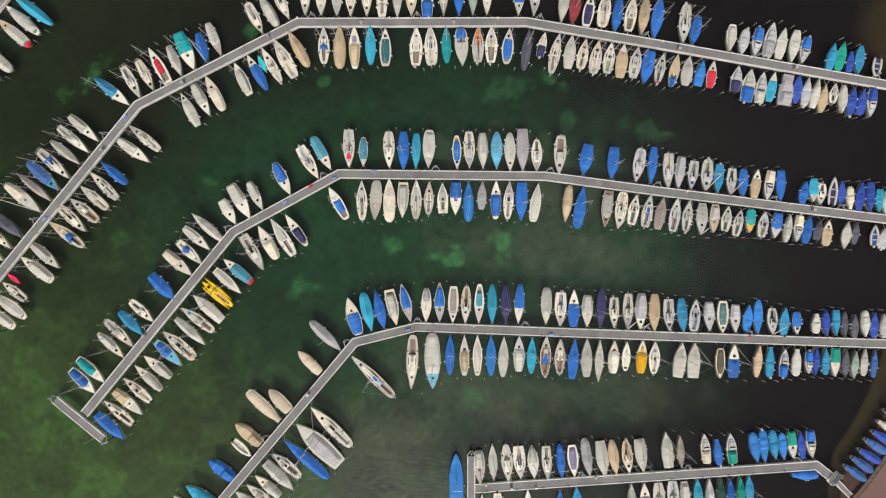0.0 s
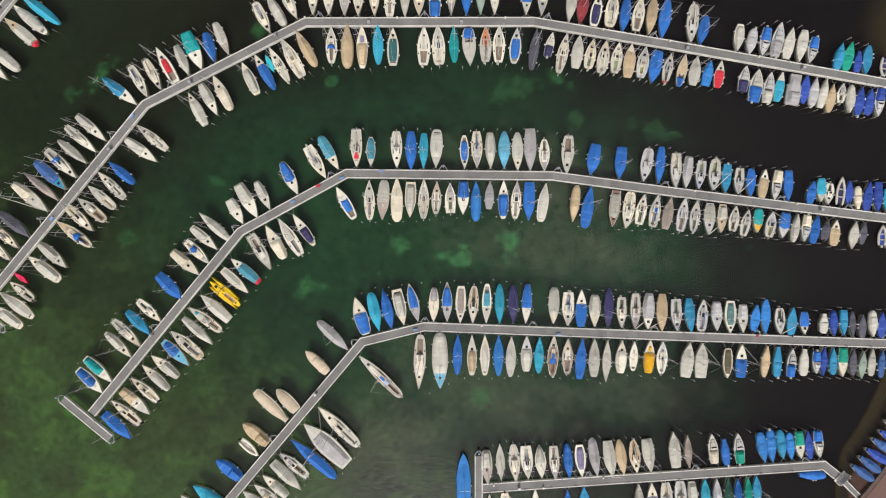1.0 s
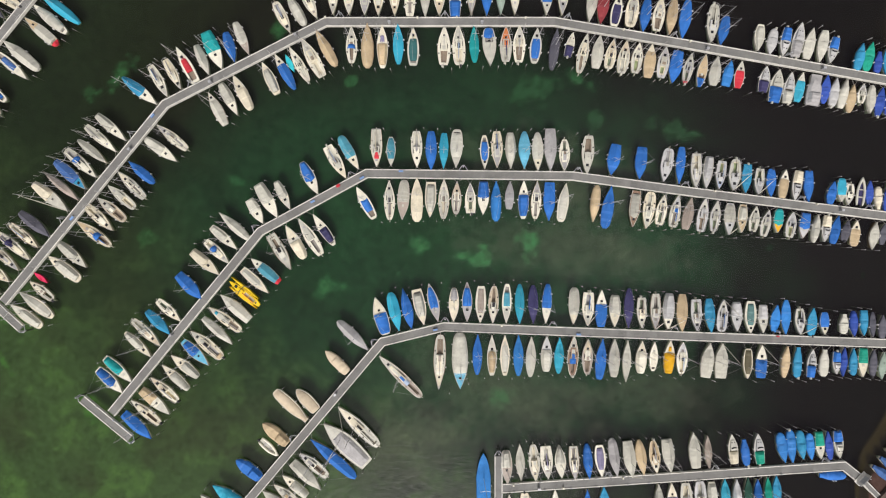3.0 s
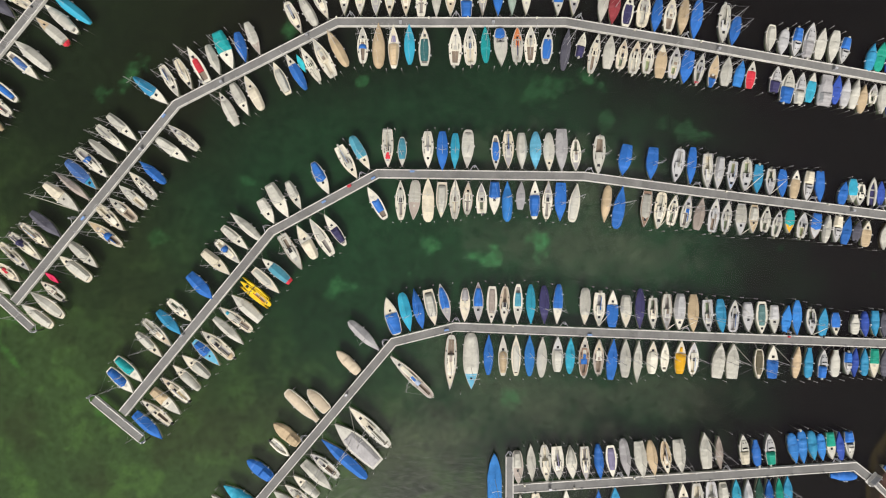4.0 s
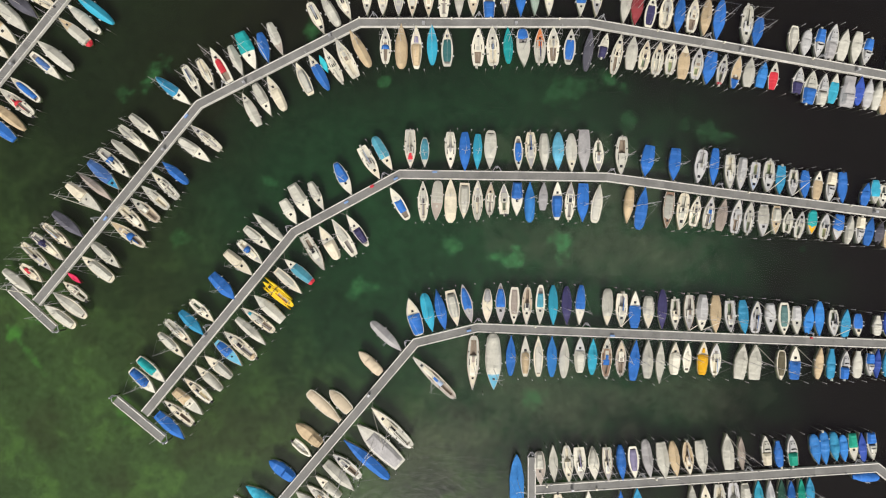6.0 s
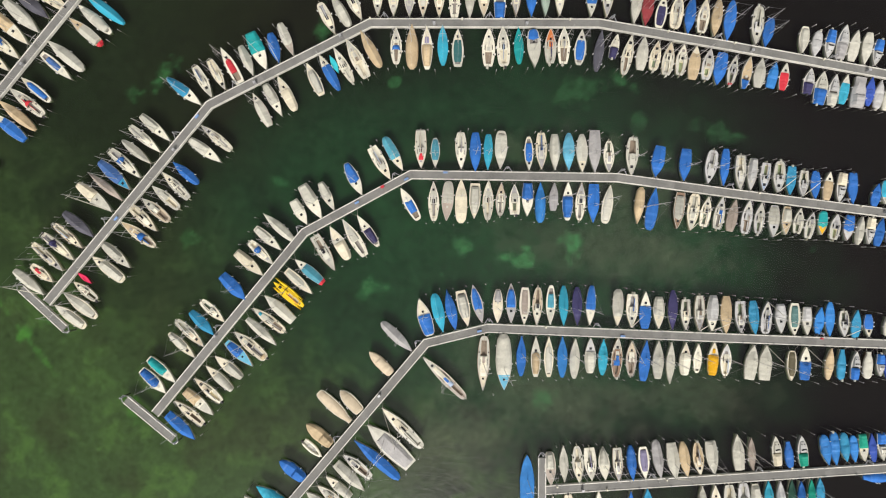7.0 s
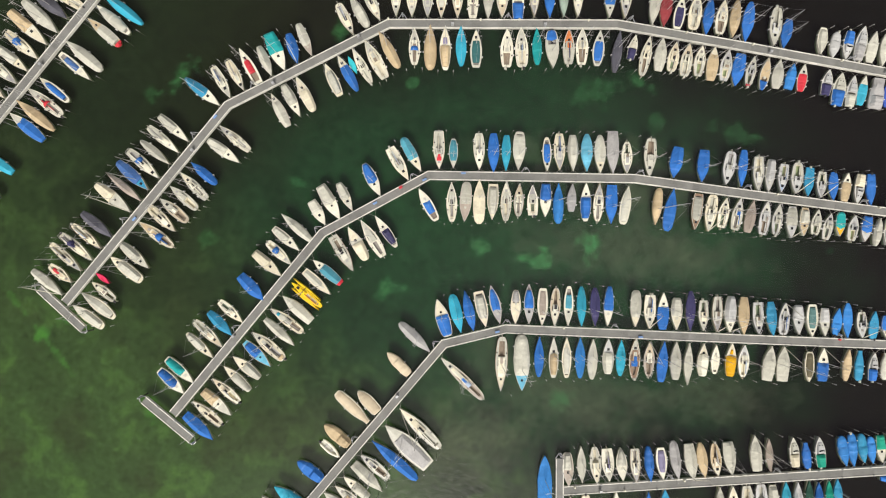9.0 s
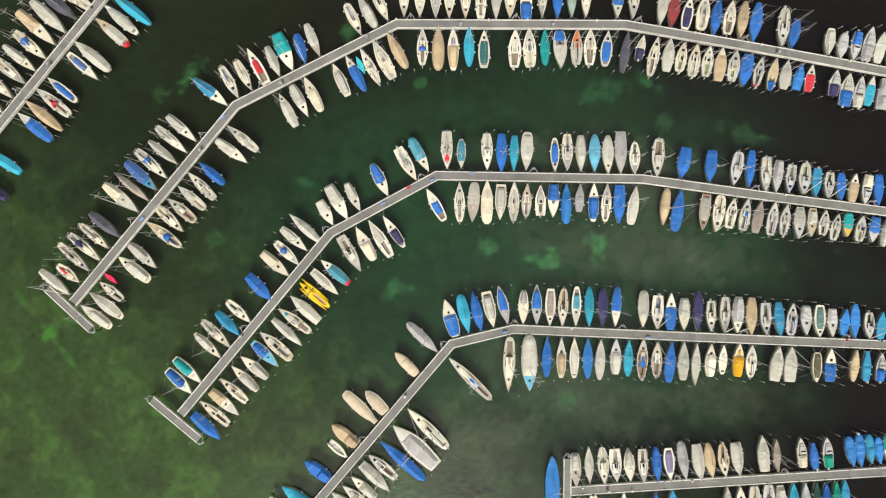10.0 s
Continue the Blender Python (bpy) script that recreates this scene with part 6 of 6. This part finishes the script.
boat("C", "blue", -11.20, -10.70, -167.0, 7.08, 1.88, gap=0.3, plan="d", roof="ridge")
boat("P", "lgrey", -8.90, -10.40, -167.5, 6.45, 2.07, gap=0.3, plan="w", deck="cream", span=(0.12, 0.75), over=0.84)
boat("P", "blue", -6.55, -9.60, -165.8, 6.91, 1.88, gap=0.3, plan="d", roof="ridge", deck="grey", span=(0.1, 0.65), over=0.78)
boat("P", "grey", -2.95, -9.95, 179.0, 6.00, 1.79, gap=0.2, plan="n", deck="cream", span=(0.02, 0.32), over=0.8)
boat("P", "blue", -0.60, -9.45, 180.0, 7.00, 1.79, gap=0.3, plan="d", roof="soft", deck="grey", span=(0.15, 0.6), over=0.88)
boat("P", "taupe", 1.80, -9.95, 178.3, 6.60, 1.88, gap=0.1, plan="t", roof="soft", deck="white", span=(0.08, 0.72), over=0.62)
boat("S", "cream", 4.05, -9.95, 177.4, 6.61, 1.79, gap=0.1, trim="sand", plan="n", well="teak", sail="none")
boat("P", "gcyan", 6.40, -9.75, 178.4, 7.00, 1.69, gap=0.2, plan="n", roof="soft", deck="white", span=(0.22, 0.56), over=0.66)
boat("C", "cyan", 8.69, -9.85, 180.0, 6.80, 1.69, gap=0.3, plan="n", roof="ridge")
boat("C", "navy", 11.09, -9.95, 180.0, 6.60, 1.79, plan="n", roof="ridge")
boat("P", "blue", 13.49, -9.80, 176.7, 6.91, 1.69, plan="n", roof="ridge", deck="white", span=(-0.01, 0.6), over=1)
boat("P", "lgrey", 18.29, -10.15, 178.2, 6.40, 1.88, plan="r", roof="ridge", deck="cream", span=(-0.01, 0.75), over=0.98)
boat("S", "blue", 20.79, -10.70, 178.0, 5.90, 2.07, gap=0.4, jib=1, plan="w", sail="blue", hood="")
boat("P", "blue", 23.14, -10.51, -0.9, 6.50, 1.97, berth=-1, gap=0.3, plan="t", roof="ridge", deck="white", span=(-0.01, 0.6), over=1.05)
boat("P", "lgrey", 25.54, -11.06, 179.0, 5.60, 1.97, gap=0.3, plan="t", deck="white", span=(-0.01, 0.55), over=0.98)
boat("C", "navy", 27.99, -10.56, 178.3, 6.80, 1.69, gap=0.3, plan="n", roof="ridge")
boat("S", "brown", 30.29, -11.36, 180.0, 5.40, 1.69, gap=0.3, plan="w")
boat("S", "brown", 32.74, -11.11, 179.1, 6.30, 1.88, gap=0.2, jib=1, plan="t", deck="grey", sail="none", patch=("cream", 0.42, 0.58, 0.6))
boat("P", "pearl", 35.04, -11.11, 177.3, 6.31, 2.07, gap=0.3, jib=1, plan="t", span=(-0.01, 0.7), over=0.98)
boat("C", "tan", 37.44, -11.41, 179.1, 6.50, 1.97, gap=0.1, plan="t", roof="ridge")
boat("S", "white", 39.99, -11.76, -178.0, 5.60, 1.88, gap=0.2, plan="w")
boat("C", "cblue", 42.39, -11.86, -176.1, 5.81, 1.79, gap=0.1, plan="t", roof="ridge")
boat("S", "blue", 44.59, -11.81, -4.0, 5.71, 1.88, berth=-1, gap=0.2, jib=1, plan="r", deck="lgrey", sail="denim", hood="")
boat("P", "pearl", 47.14, -12.01, -178.9, 5.10, 1.88, plan="t", span=(-0.01, 0.5))
boat("P", "sage", 49.54, -12.11, 179.0, 5.70, 2.07, gap=0.1, plan="t", roof="soft", deck="white", span=(0.1, 0.74), over=0.62)
boat("P", "pearl", 51.79, -12.41, 180.0, 4.90, 1.69, mast=0, gap=0.3, plan="w", span=(-0.01, 0.5), over=0.9)
boat("C", "mblue", 53.99, -12.31, -7.3, 4.74, 1.69, berth=-1, mast=0, plan="n")
boat("C", "mblue", 55.79, -12.11, 178.0, 5.90, 1.69, mast=0, gap=0.2, plan="n", roof="ridge")
boat("S", "dgrey", 58.34, -12.86, -178.8, 4.60, 1.79, gap=0.2, jib=1, plan="t", sail="dgrey", hood="")
boat("C", "cblue", 60.49, -12.86, -4.8, 4.82, 1.69, berth=-1, mast=0, gap=0.2, plan="t")
boat("P", "blue", 62.69, -13.21, 180.0, 3.90, 1.60, mast=0, gap=0.4, plan="t", span=(-0.01, 0.65), over=1)
boat("C", "lgrey", 66.14, -13.26, -1.7, 3.40, 1.50, berth=-1, mast=0, gap=0.7, plan="o", roof="soft")
boat("C", "dimblue", 67.84, -13.21, -178.7, 4.30, 1.50, mast=0, gap=0.3, plan="n")
boat("C", "cblue", 69.64, -13.11, 178.7, 4.30, 1.41, mast=0, plan="w")
boat("C", "dgrey", 71.19, -13.41, 180.0, 4.30, 1.13, mast=0, gap=0.3, plan="n")
boat("C", "dgrey", 72.94, -13.71, -1.4, 4.10, 1.41, berth=0, mast=0, plan="t")
boat("C", "lgrey", 74.79, -13.31, 180.0, 4.50, 1.60, mast=0, gap=0.4, plan="r")
boat("C", "dimblue", 76.38, -13.51, -2.6, 4.50, 1.50, berth=-1, mast=0, gap=0.2)
boat("C", "lgrey", 78.08, -13.67, -0.0, 4.20, 1.50, berth=-1, mast=0, gap=0.3, plan="r")

# row 3 lower
boat("S", "brown", -5.45, -20.00, 178.2, 9.50, 2.16, berth=-1, trim="lgrey", plan="r", deck="cream", well="teak", sail="none")
boat("P", "lgrey", -1.86, -19.85, -179.4, 9.80, 2.82, berth=-1, gap=0.2, plan="r", roof="soft", deck="lcyan", span=(-0.01, 0.72), over=1)
boat("C", "blue", 1.24, -18.70, -0.8, 6.90, 1.69, plan="n", roof="ridge")
boat("P", "tan", 3.79, -18.85, -0.0, 7.20, 1.69, gap=0.3, plan="n", roof="soft", deck="lgrey", span=(0.08, 0.56), over=0.82)
boat("P", "lgrey", 6.09, -18.85, -0.0, 7.20, 1.69, gap=0.2, plan="n", roof="soft", deck="cream", span=(0.1, 0.72), over=0.72)
boat("C", "mblue", 8.49, -18.85, -0.0, 7.00, 1.79, gap=0.2, plan="n", roof="ridge")
boat("C", "lgrey", 10.69, -19.10, -1.7, 6.90, 1.79, plan="n", roof="ridge")
boat("P", "lgrey", 13.44, -18.55, -0.9, 6.20, 1.97, gap=0.1, plan="t", deck="pearl", span=(-0.01, 0.6), over=0.95)
boat("C", "cyan", 15.69, -18.85, -1.9, 6.20, 1.69, gap=0.3, plan="n", roof="ridge")
boat("S", "blue", 18.14, -18.95, -2.5, 7.01, 1.88, gap=0.1, trim="brown", plan="n", well="teak", sail="none", hood="", patch=("blue", 0.3, 0.44, 0.6))
boat("S", "brown", 20.69, -19.05, -1.9, 6.20, 1.88, gap=0.4, trim="taupe", plan="n", well="teak", sail="none")
boat("C", "blue", 23.09, -19.45, -4.9, 7.02, 1.88, gap=0.3, plan="t", roof="ridge")
boat("C", "lgrey", 25.44, -19.25, -0.9, 6.60, 1.97, gap=0.2, plan="t", roof="ridge")
boat("C", "lgrey", 27.64, -19.85, -2.4, 7.21, 1.50, plan="d", roof="ridge")
boat("P", "white", 30.24, -19.11, -3.0, 5.71, 1.97, gap=0.3, plan="t", deck="white", span=(-0.01, 0.62), over=0.98)
boat("P", "white", 32.44, -19.06, -3.3, 5.21, 1.50, plan="n", deck="white", span=(0.15, 0.6), over=0.6)
boat("P", "yellow", 35.19, -19.06, -4.0, 5.81, 1.88, gap=0.1, plan="t", deck="white", span=(-0.01, 0.6), over=1, patch=("yellow", 0.66, 0.8, 0.35))
boat("S", "lgrey", 37.44, -19.31, -3.0, 5.71, 1.97, gap=0.2, plan="n", sail="lblue")
boat("C", "lgrey", 41.99, -19.66, -7.6, 6.05, 2.26, gap=0.3, plan="w", roof="ridge")
boat("C", "lgrey", 44.44, -19.76, -2.9, 6.01, 2.26, gap=0.3, jib=1, plan="w", roof="ridge")
boat("P", "olive", 49.09, -20.31, 177.8, 5.30, 1.69, berth=-1, gap=1.0, plan="r", roof="soft", deck="cream", span=(0.05, 0.85), over=0.75)
boat("P", "blue", 51.49, -19.86, -2.0, 5.80, 1.97, gap=0.2, jib=1, plan="w", roof="ridge", deck="white", span=(-0.01, 0.56), over=1.02)
boat("C", "tan", 55.79, -19.96, -6.4, 5.43, 1.50, mast=0, plan="n", roof="soft")
boat("C", "cblue", 57.89, -20.06, -2.2, 5.20, 1.50, mast=0, plan="o", roof="soft")
boat("M", "blue", 60.39, -20.21, -4.7, 4.92, 1.60, mast=0, gap=0.7)
boat("C", "lgrey", 62.59, -20.16, -2.5, 4.60, 1.69, mast=0, gap=0.8, plan="o", roof="soft")
boat("M", "blue", 64.84, -20.21, 178.5, 3.90, 1.50, berth=-1, mast=0, gap=1.1)
boat("C", "dimblue", 66.04, -19.96, -3.4, 5.01, 1.32, mast=0, gap=0.2, plan="d")
boat("C", "cblue", 67.78, -19.91, -0.0, 4.70, 1.41, mast=0, gap=0.3, plan="r")
boat("P", "green", 69.48, -20.16, 177.7, 5.00, 1.69, berth=-1, mast=0, gap=0.3, plan="w", roof="flat", deck="cream", span=(-0.01, 0.5), over=1)
boat("C", "dgrey", 71.28, -20.11, -2.4, 4.70, 1.41, mast=0, gap=0.4, plan="n")
boat("C", "ggreen", 72.98, -20.61, -4.9, 4.72, 1.32, mast=0, gap=0.8, plan="d")
boat("C", "lgrey", 74.63, -20.11, -3.7, 4.71, 1.32, mast=0, gap=0.2, plan="r")
boat("C", "denim", 76.33, -20.36, -3.6, 4.81, 1.22, mast=0, gap=0.4, plan="r")

# row 4 upper
boat("P", "lgrey", 6.44, -38.65, -177.1, 6.01, 1.97, gap=0.1, plan="r", deck="taupe", span=(0.02, 0.5), over=0.8)
boat("C", "lgrey", 8.84, -37.75, 2.7, 6.41, 1.60, berth=-1, plan="d", roof="ridge")
boat("S", "tan", 11.34, -37.90, -175.6, 6.52, 1.97, gap=0.1, trim="cream", plan="n", well="cream", sail="none")
boat("S", "brown", 13.54, -37.85, -175.1, 5.82, 2.16, gap=0.4, plan="w", sail="lavender")
boat("P", "lgrey", 15.94, -37.70, -175.2, 5.92, 1.97, gap=0.3, plan="d", roof="soft", deck="white", span=(0.04, 0.55), over=0.8)
boat("S", "grey", 18.39, -37.95, -176.2, 6.01, 1.79, gap=0.1, plan="w")
boat("C", "blue", 20.84, -37.65, -175.2, 6.02, 1.69, gap=0.1, plan="n", roof="soft")
boat("P", "lavender", 23.04, -37.60, -175.0, 5.72, 1.97, gap=0.1, plan="t", roof="soft", deck="white", span=(0.1, 0.75), over=0.66)
boat("C", "grey", 25.49, -36.95, -171.4, 6.67, 1.79, gap=0.1, plan="r", roof="ridge")
boat("C", "lgrey", 28.24, -37.30, -171.9, 6.36, 2.16, gap=0.1, jib=1, plan="w", roof="ridge")
boat("C", "tan", 30.24, -36.95, -171.5, 6.07, 1.88, gap=0.1, plan="n", roof="ridge")
boat("S", "brown", 32.64, -36.85, -173.1, 5.84, 1.88, gap=0.1, trim="tan", plan="n", well="teak")
boat("P", "lgrey", 35.09, -36.65, -172.2, 5.85, 2.07, gap=0.1, jib=1, plan="w", deck="lgrey", span=(-0.01, 0.76), over=0.98)
boat("C", "lgrey", 39.69, -35.55, 5.5, 6.23, 2.07, berth=-1, gap=0.7, jib=1, plan="w", roof="ridge")
boat("C", "taupe", 42.09, -35.91, 4.0, 5.71, 1.32, berth=-1, plan="d", roof="ridge")
boat("M", "cream", 46.48, -35.36, 6.6, 5.23, 1.69, berth=-1, mast=0, gap=0.9)
boat("C", "blue", 48.68, -36.01, 7.6, 4.54, 1.50, berth=-1, mast=0, plan="o")
boat("M", "green", 51.08, -35.31, 6.4, 5.33, 1.79, berth=-1, mast=0)
boat("C", "mblue", 55.23, -35.21, -170.0, 5.18, 1.79, mast=0, plan="r")
boat("C", "mblue", 56.78, -34.96, -175.9, 5.61, 1.69, mast=0, plan="r")
boat("C", "cblue", 58.58, -34.71, -173.0, 4.94, 1.69, mast=0, gap=0.9, plan="r")
boat("C", "mblue", 60.18, -35.01, -174.9, 4.52, 1.50, mast=0, gap=0.7, plan="r")
boat("P", "green", 61.88, -34.81, -175.1, 4.72, 1.60, mast=0, gap=0.7, plan="w", roof="flat", deck="cream", span=(-0.01, 0.5), over=1)
boat("C", "dimblue", 63.48, -34.71, 7.0, 4.94, 1.41, berth=-1, mast=0, plan="n")
boat("M", "blue", 65.18, -34.61, -175.1, 4.72, 1.69, mast=0, gap=0.7)

# row 4 lower
boat("S", "white", 6.99, -46.45, 1.9, 6.00, 1.60, gap=0.3)
boat("S", "white", 9.89, -46.20, -174.2, 5.93, 1.97, berth=-1, gap=0.3)
boat("P", "lgrey", 15.09, -45.50, 1.9, 5.90, 1.50, gap=0.1)
boat("C", "blue", 20.79, -45.55, 2.0, 5.80, 1.41)
boat("C", "cblue", 23.79, -45.30, 3.6, 6.31, 2.16, gap=0.1)
boat("C", "lgrey", 33.48, -44.55, 3.9, 5.81, 1.69, gap=0.3)
boat("P", "lavender", 35.78, -44.45, 3.8, 6.01, 1.88, gap=0.2)
boat("S", "grey", 38.28, -44.45, -176.2, 6.01, 2.07, berth=-1)
boat("S", "white", 40.78, -44.15, -176.2, 6.01, 2.07, berth=-1, gap=0.3)
boat("P", "lgrey", 42.93, -44.00, -174.8, 5.52, 1.69, berth=-1)
boat("C", "cyan", 45.18, -43.35, 4.4, 5.21, 1.60, gap=0.2, plan="n")
boat("C", "pearl", 47.28, -43.61, 4.0, 5.71, 1.50, gap=0.3, plan="n")
boat("C", "dgreen", 49.23, -43.21, 3.1, 5.51, 1.41, gap=0.1, plan="n")
boat("C", "blue", 50.98, -43.36, 4.4, 5.21, 1.41, plan="n")
boat("C", "green", 52.78, -42.96, 4.6, 5.02, 1.32, plan="n")
boat("C", "cblue", 54.28, -42.66, 4.6, 5.02, 1.50, gap=0.2, plan="n")
boat("C", "blue", 64.03, -40.11, 88.7, 4.50, 1.60, berth=-1, mast=0, plan="o")
boat("C", "mblue", 2.34, -41.10, 0.6, 9.70, 2.54, berth=-1, gap=1.8, plan="f", roof="ridge")

# boats on the shore; their blues are darkened to copy the lens's edge
boat("C", "denim", 72.83, -39.61, 54.5, 4.30, 1.41, berth=0, mast=0, trim="shore", z=0.36, plan="o")
boat("C", "denim", 74.08, -38.11, 53.7, 4.22, 1.41, berth=0, mast=0, trim="shore", z=0.36, plan="o")
boat("C", "dimblue", 75.38, -36.61, 57.4, 4.27, 1.41, berth=0, mast=0, trim="shore", z=0.36, plan="o")
boat("C", "denim", 76.43, -34.86, 55.6, 4.24, 1.41, berth=0, mast=0, trim="shore", z=0.36, plan="o")
boat("C", "dimblue", 77.78, -33.41, 57.4, 4.27, 1.41, berth=0, mast=0, trim="shore", z=0.36, plan="o")
boat("C", "lgrey", 78.68, -31.61, 57.4, 4.27, 1.32, berth=0, mast=0, trim="shore", z=0.36, plan="o")
boat("C", "dimblue", 79.83, -29.66, 55.6, 4.24, 1.41, berth=0, mast=0, trim="shore", z=0.36, plan="o")

# ---- mooring posts between the berths ----
POST_ME = mesh_of("pole", *tube_data([(0, 0, 0.02), (0, 0, 1.1), (0, 0, 1.15)], [0.052, 0.052, 0.035], 7), [POST])
FOOT_ME = mesh_of("foot", *tube_data([(0, 0, -6.0), (0, 0, 0.02)], [0.028, 0.03], 7), [SLIME])
CAP_ME = mesh_of("cap", *tube_data([(0, 0, 1.1), (0, 0, 1.19)], [0.066, 0.06], 7), [FENDER])
for q in POSTS:
    post = tagged(new("mooring_post"), "thin pale mooring post standing in the water", "mooring post", "mooring posts between the berths")
    post.matrix_basis = pose(q.x, q.y, 0, random.uniform(-2, 2), random.uniform(-2, 2), 0)
    part("pole", POST_ME, post)
    part("foot", FOOT_ME, post, "dark slimy foot under water")
    part("cap", CAP_ME, post, "pale plastic cap")
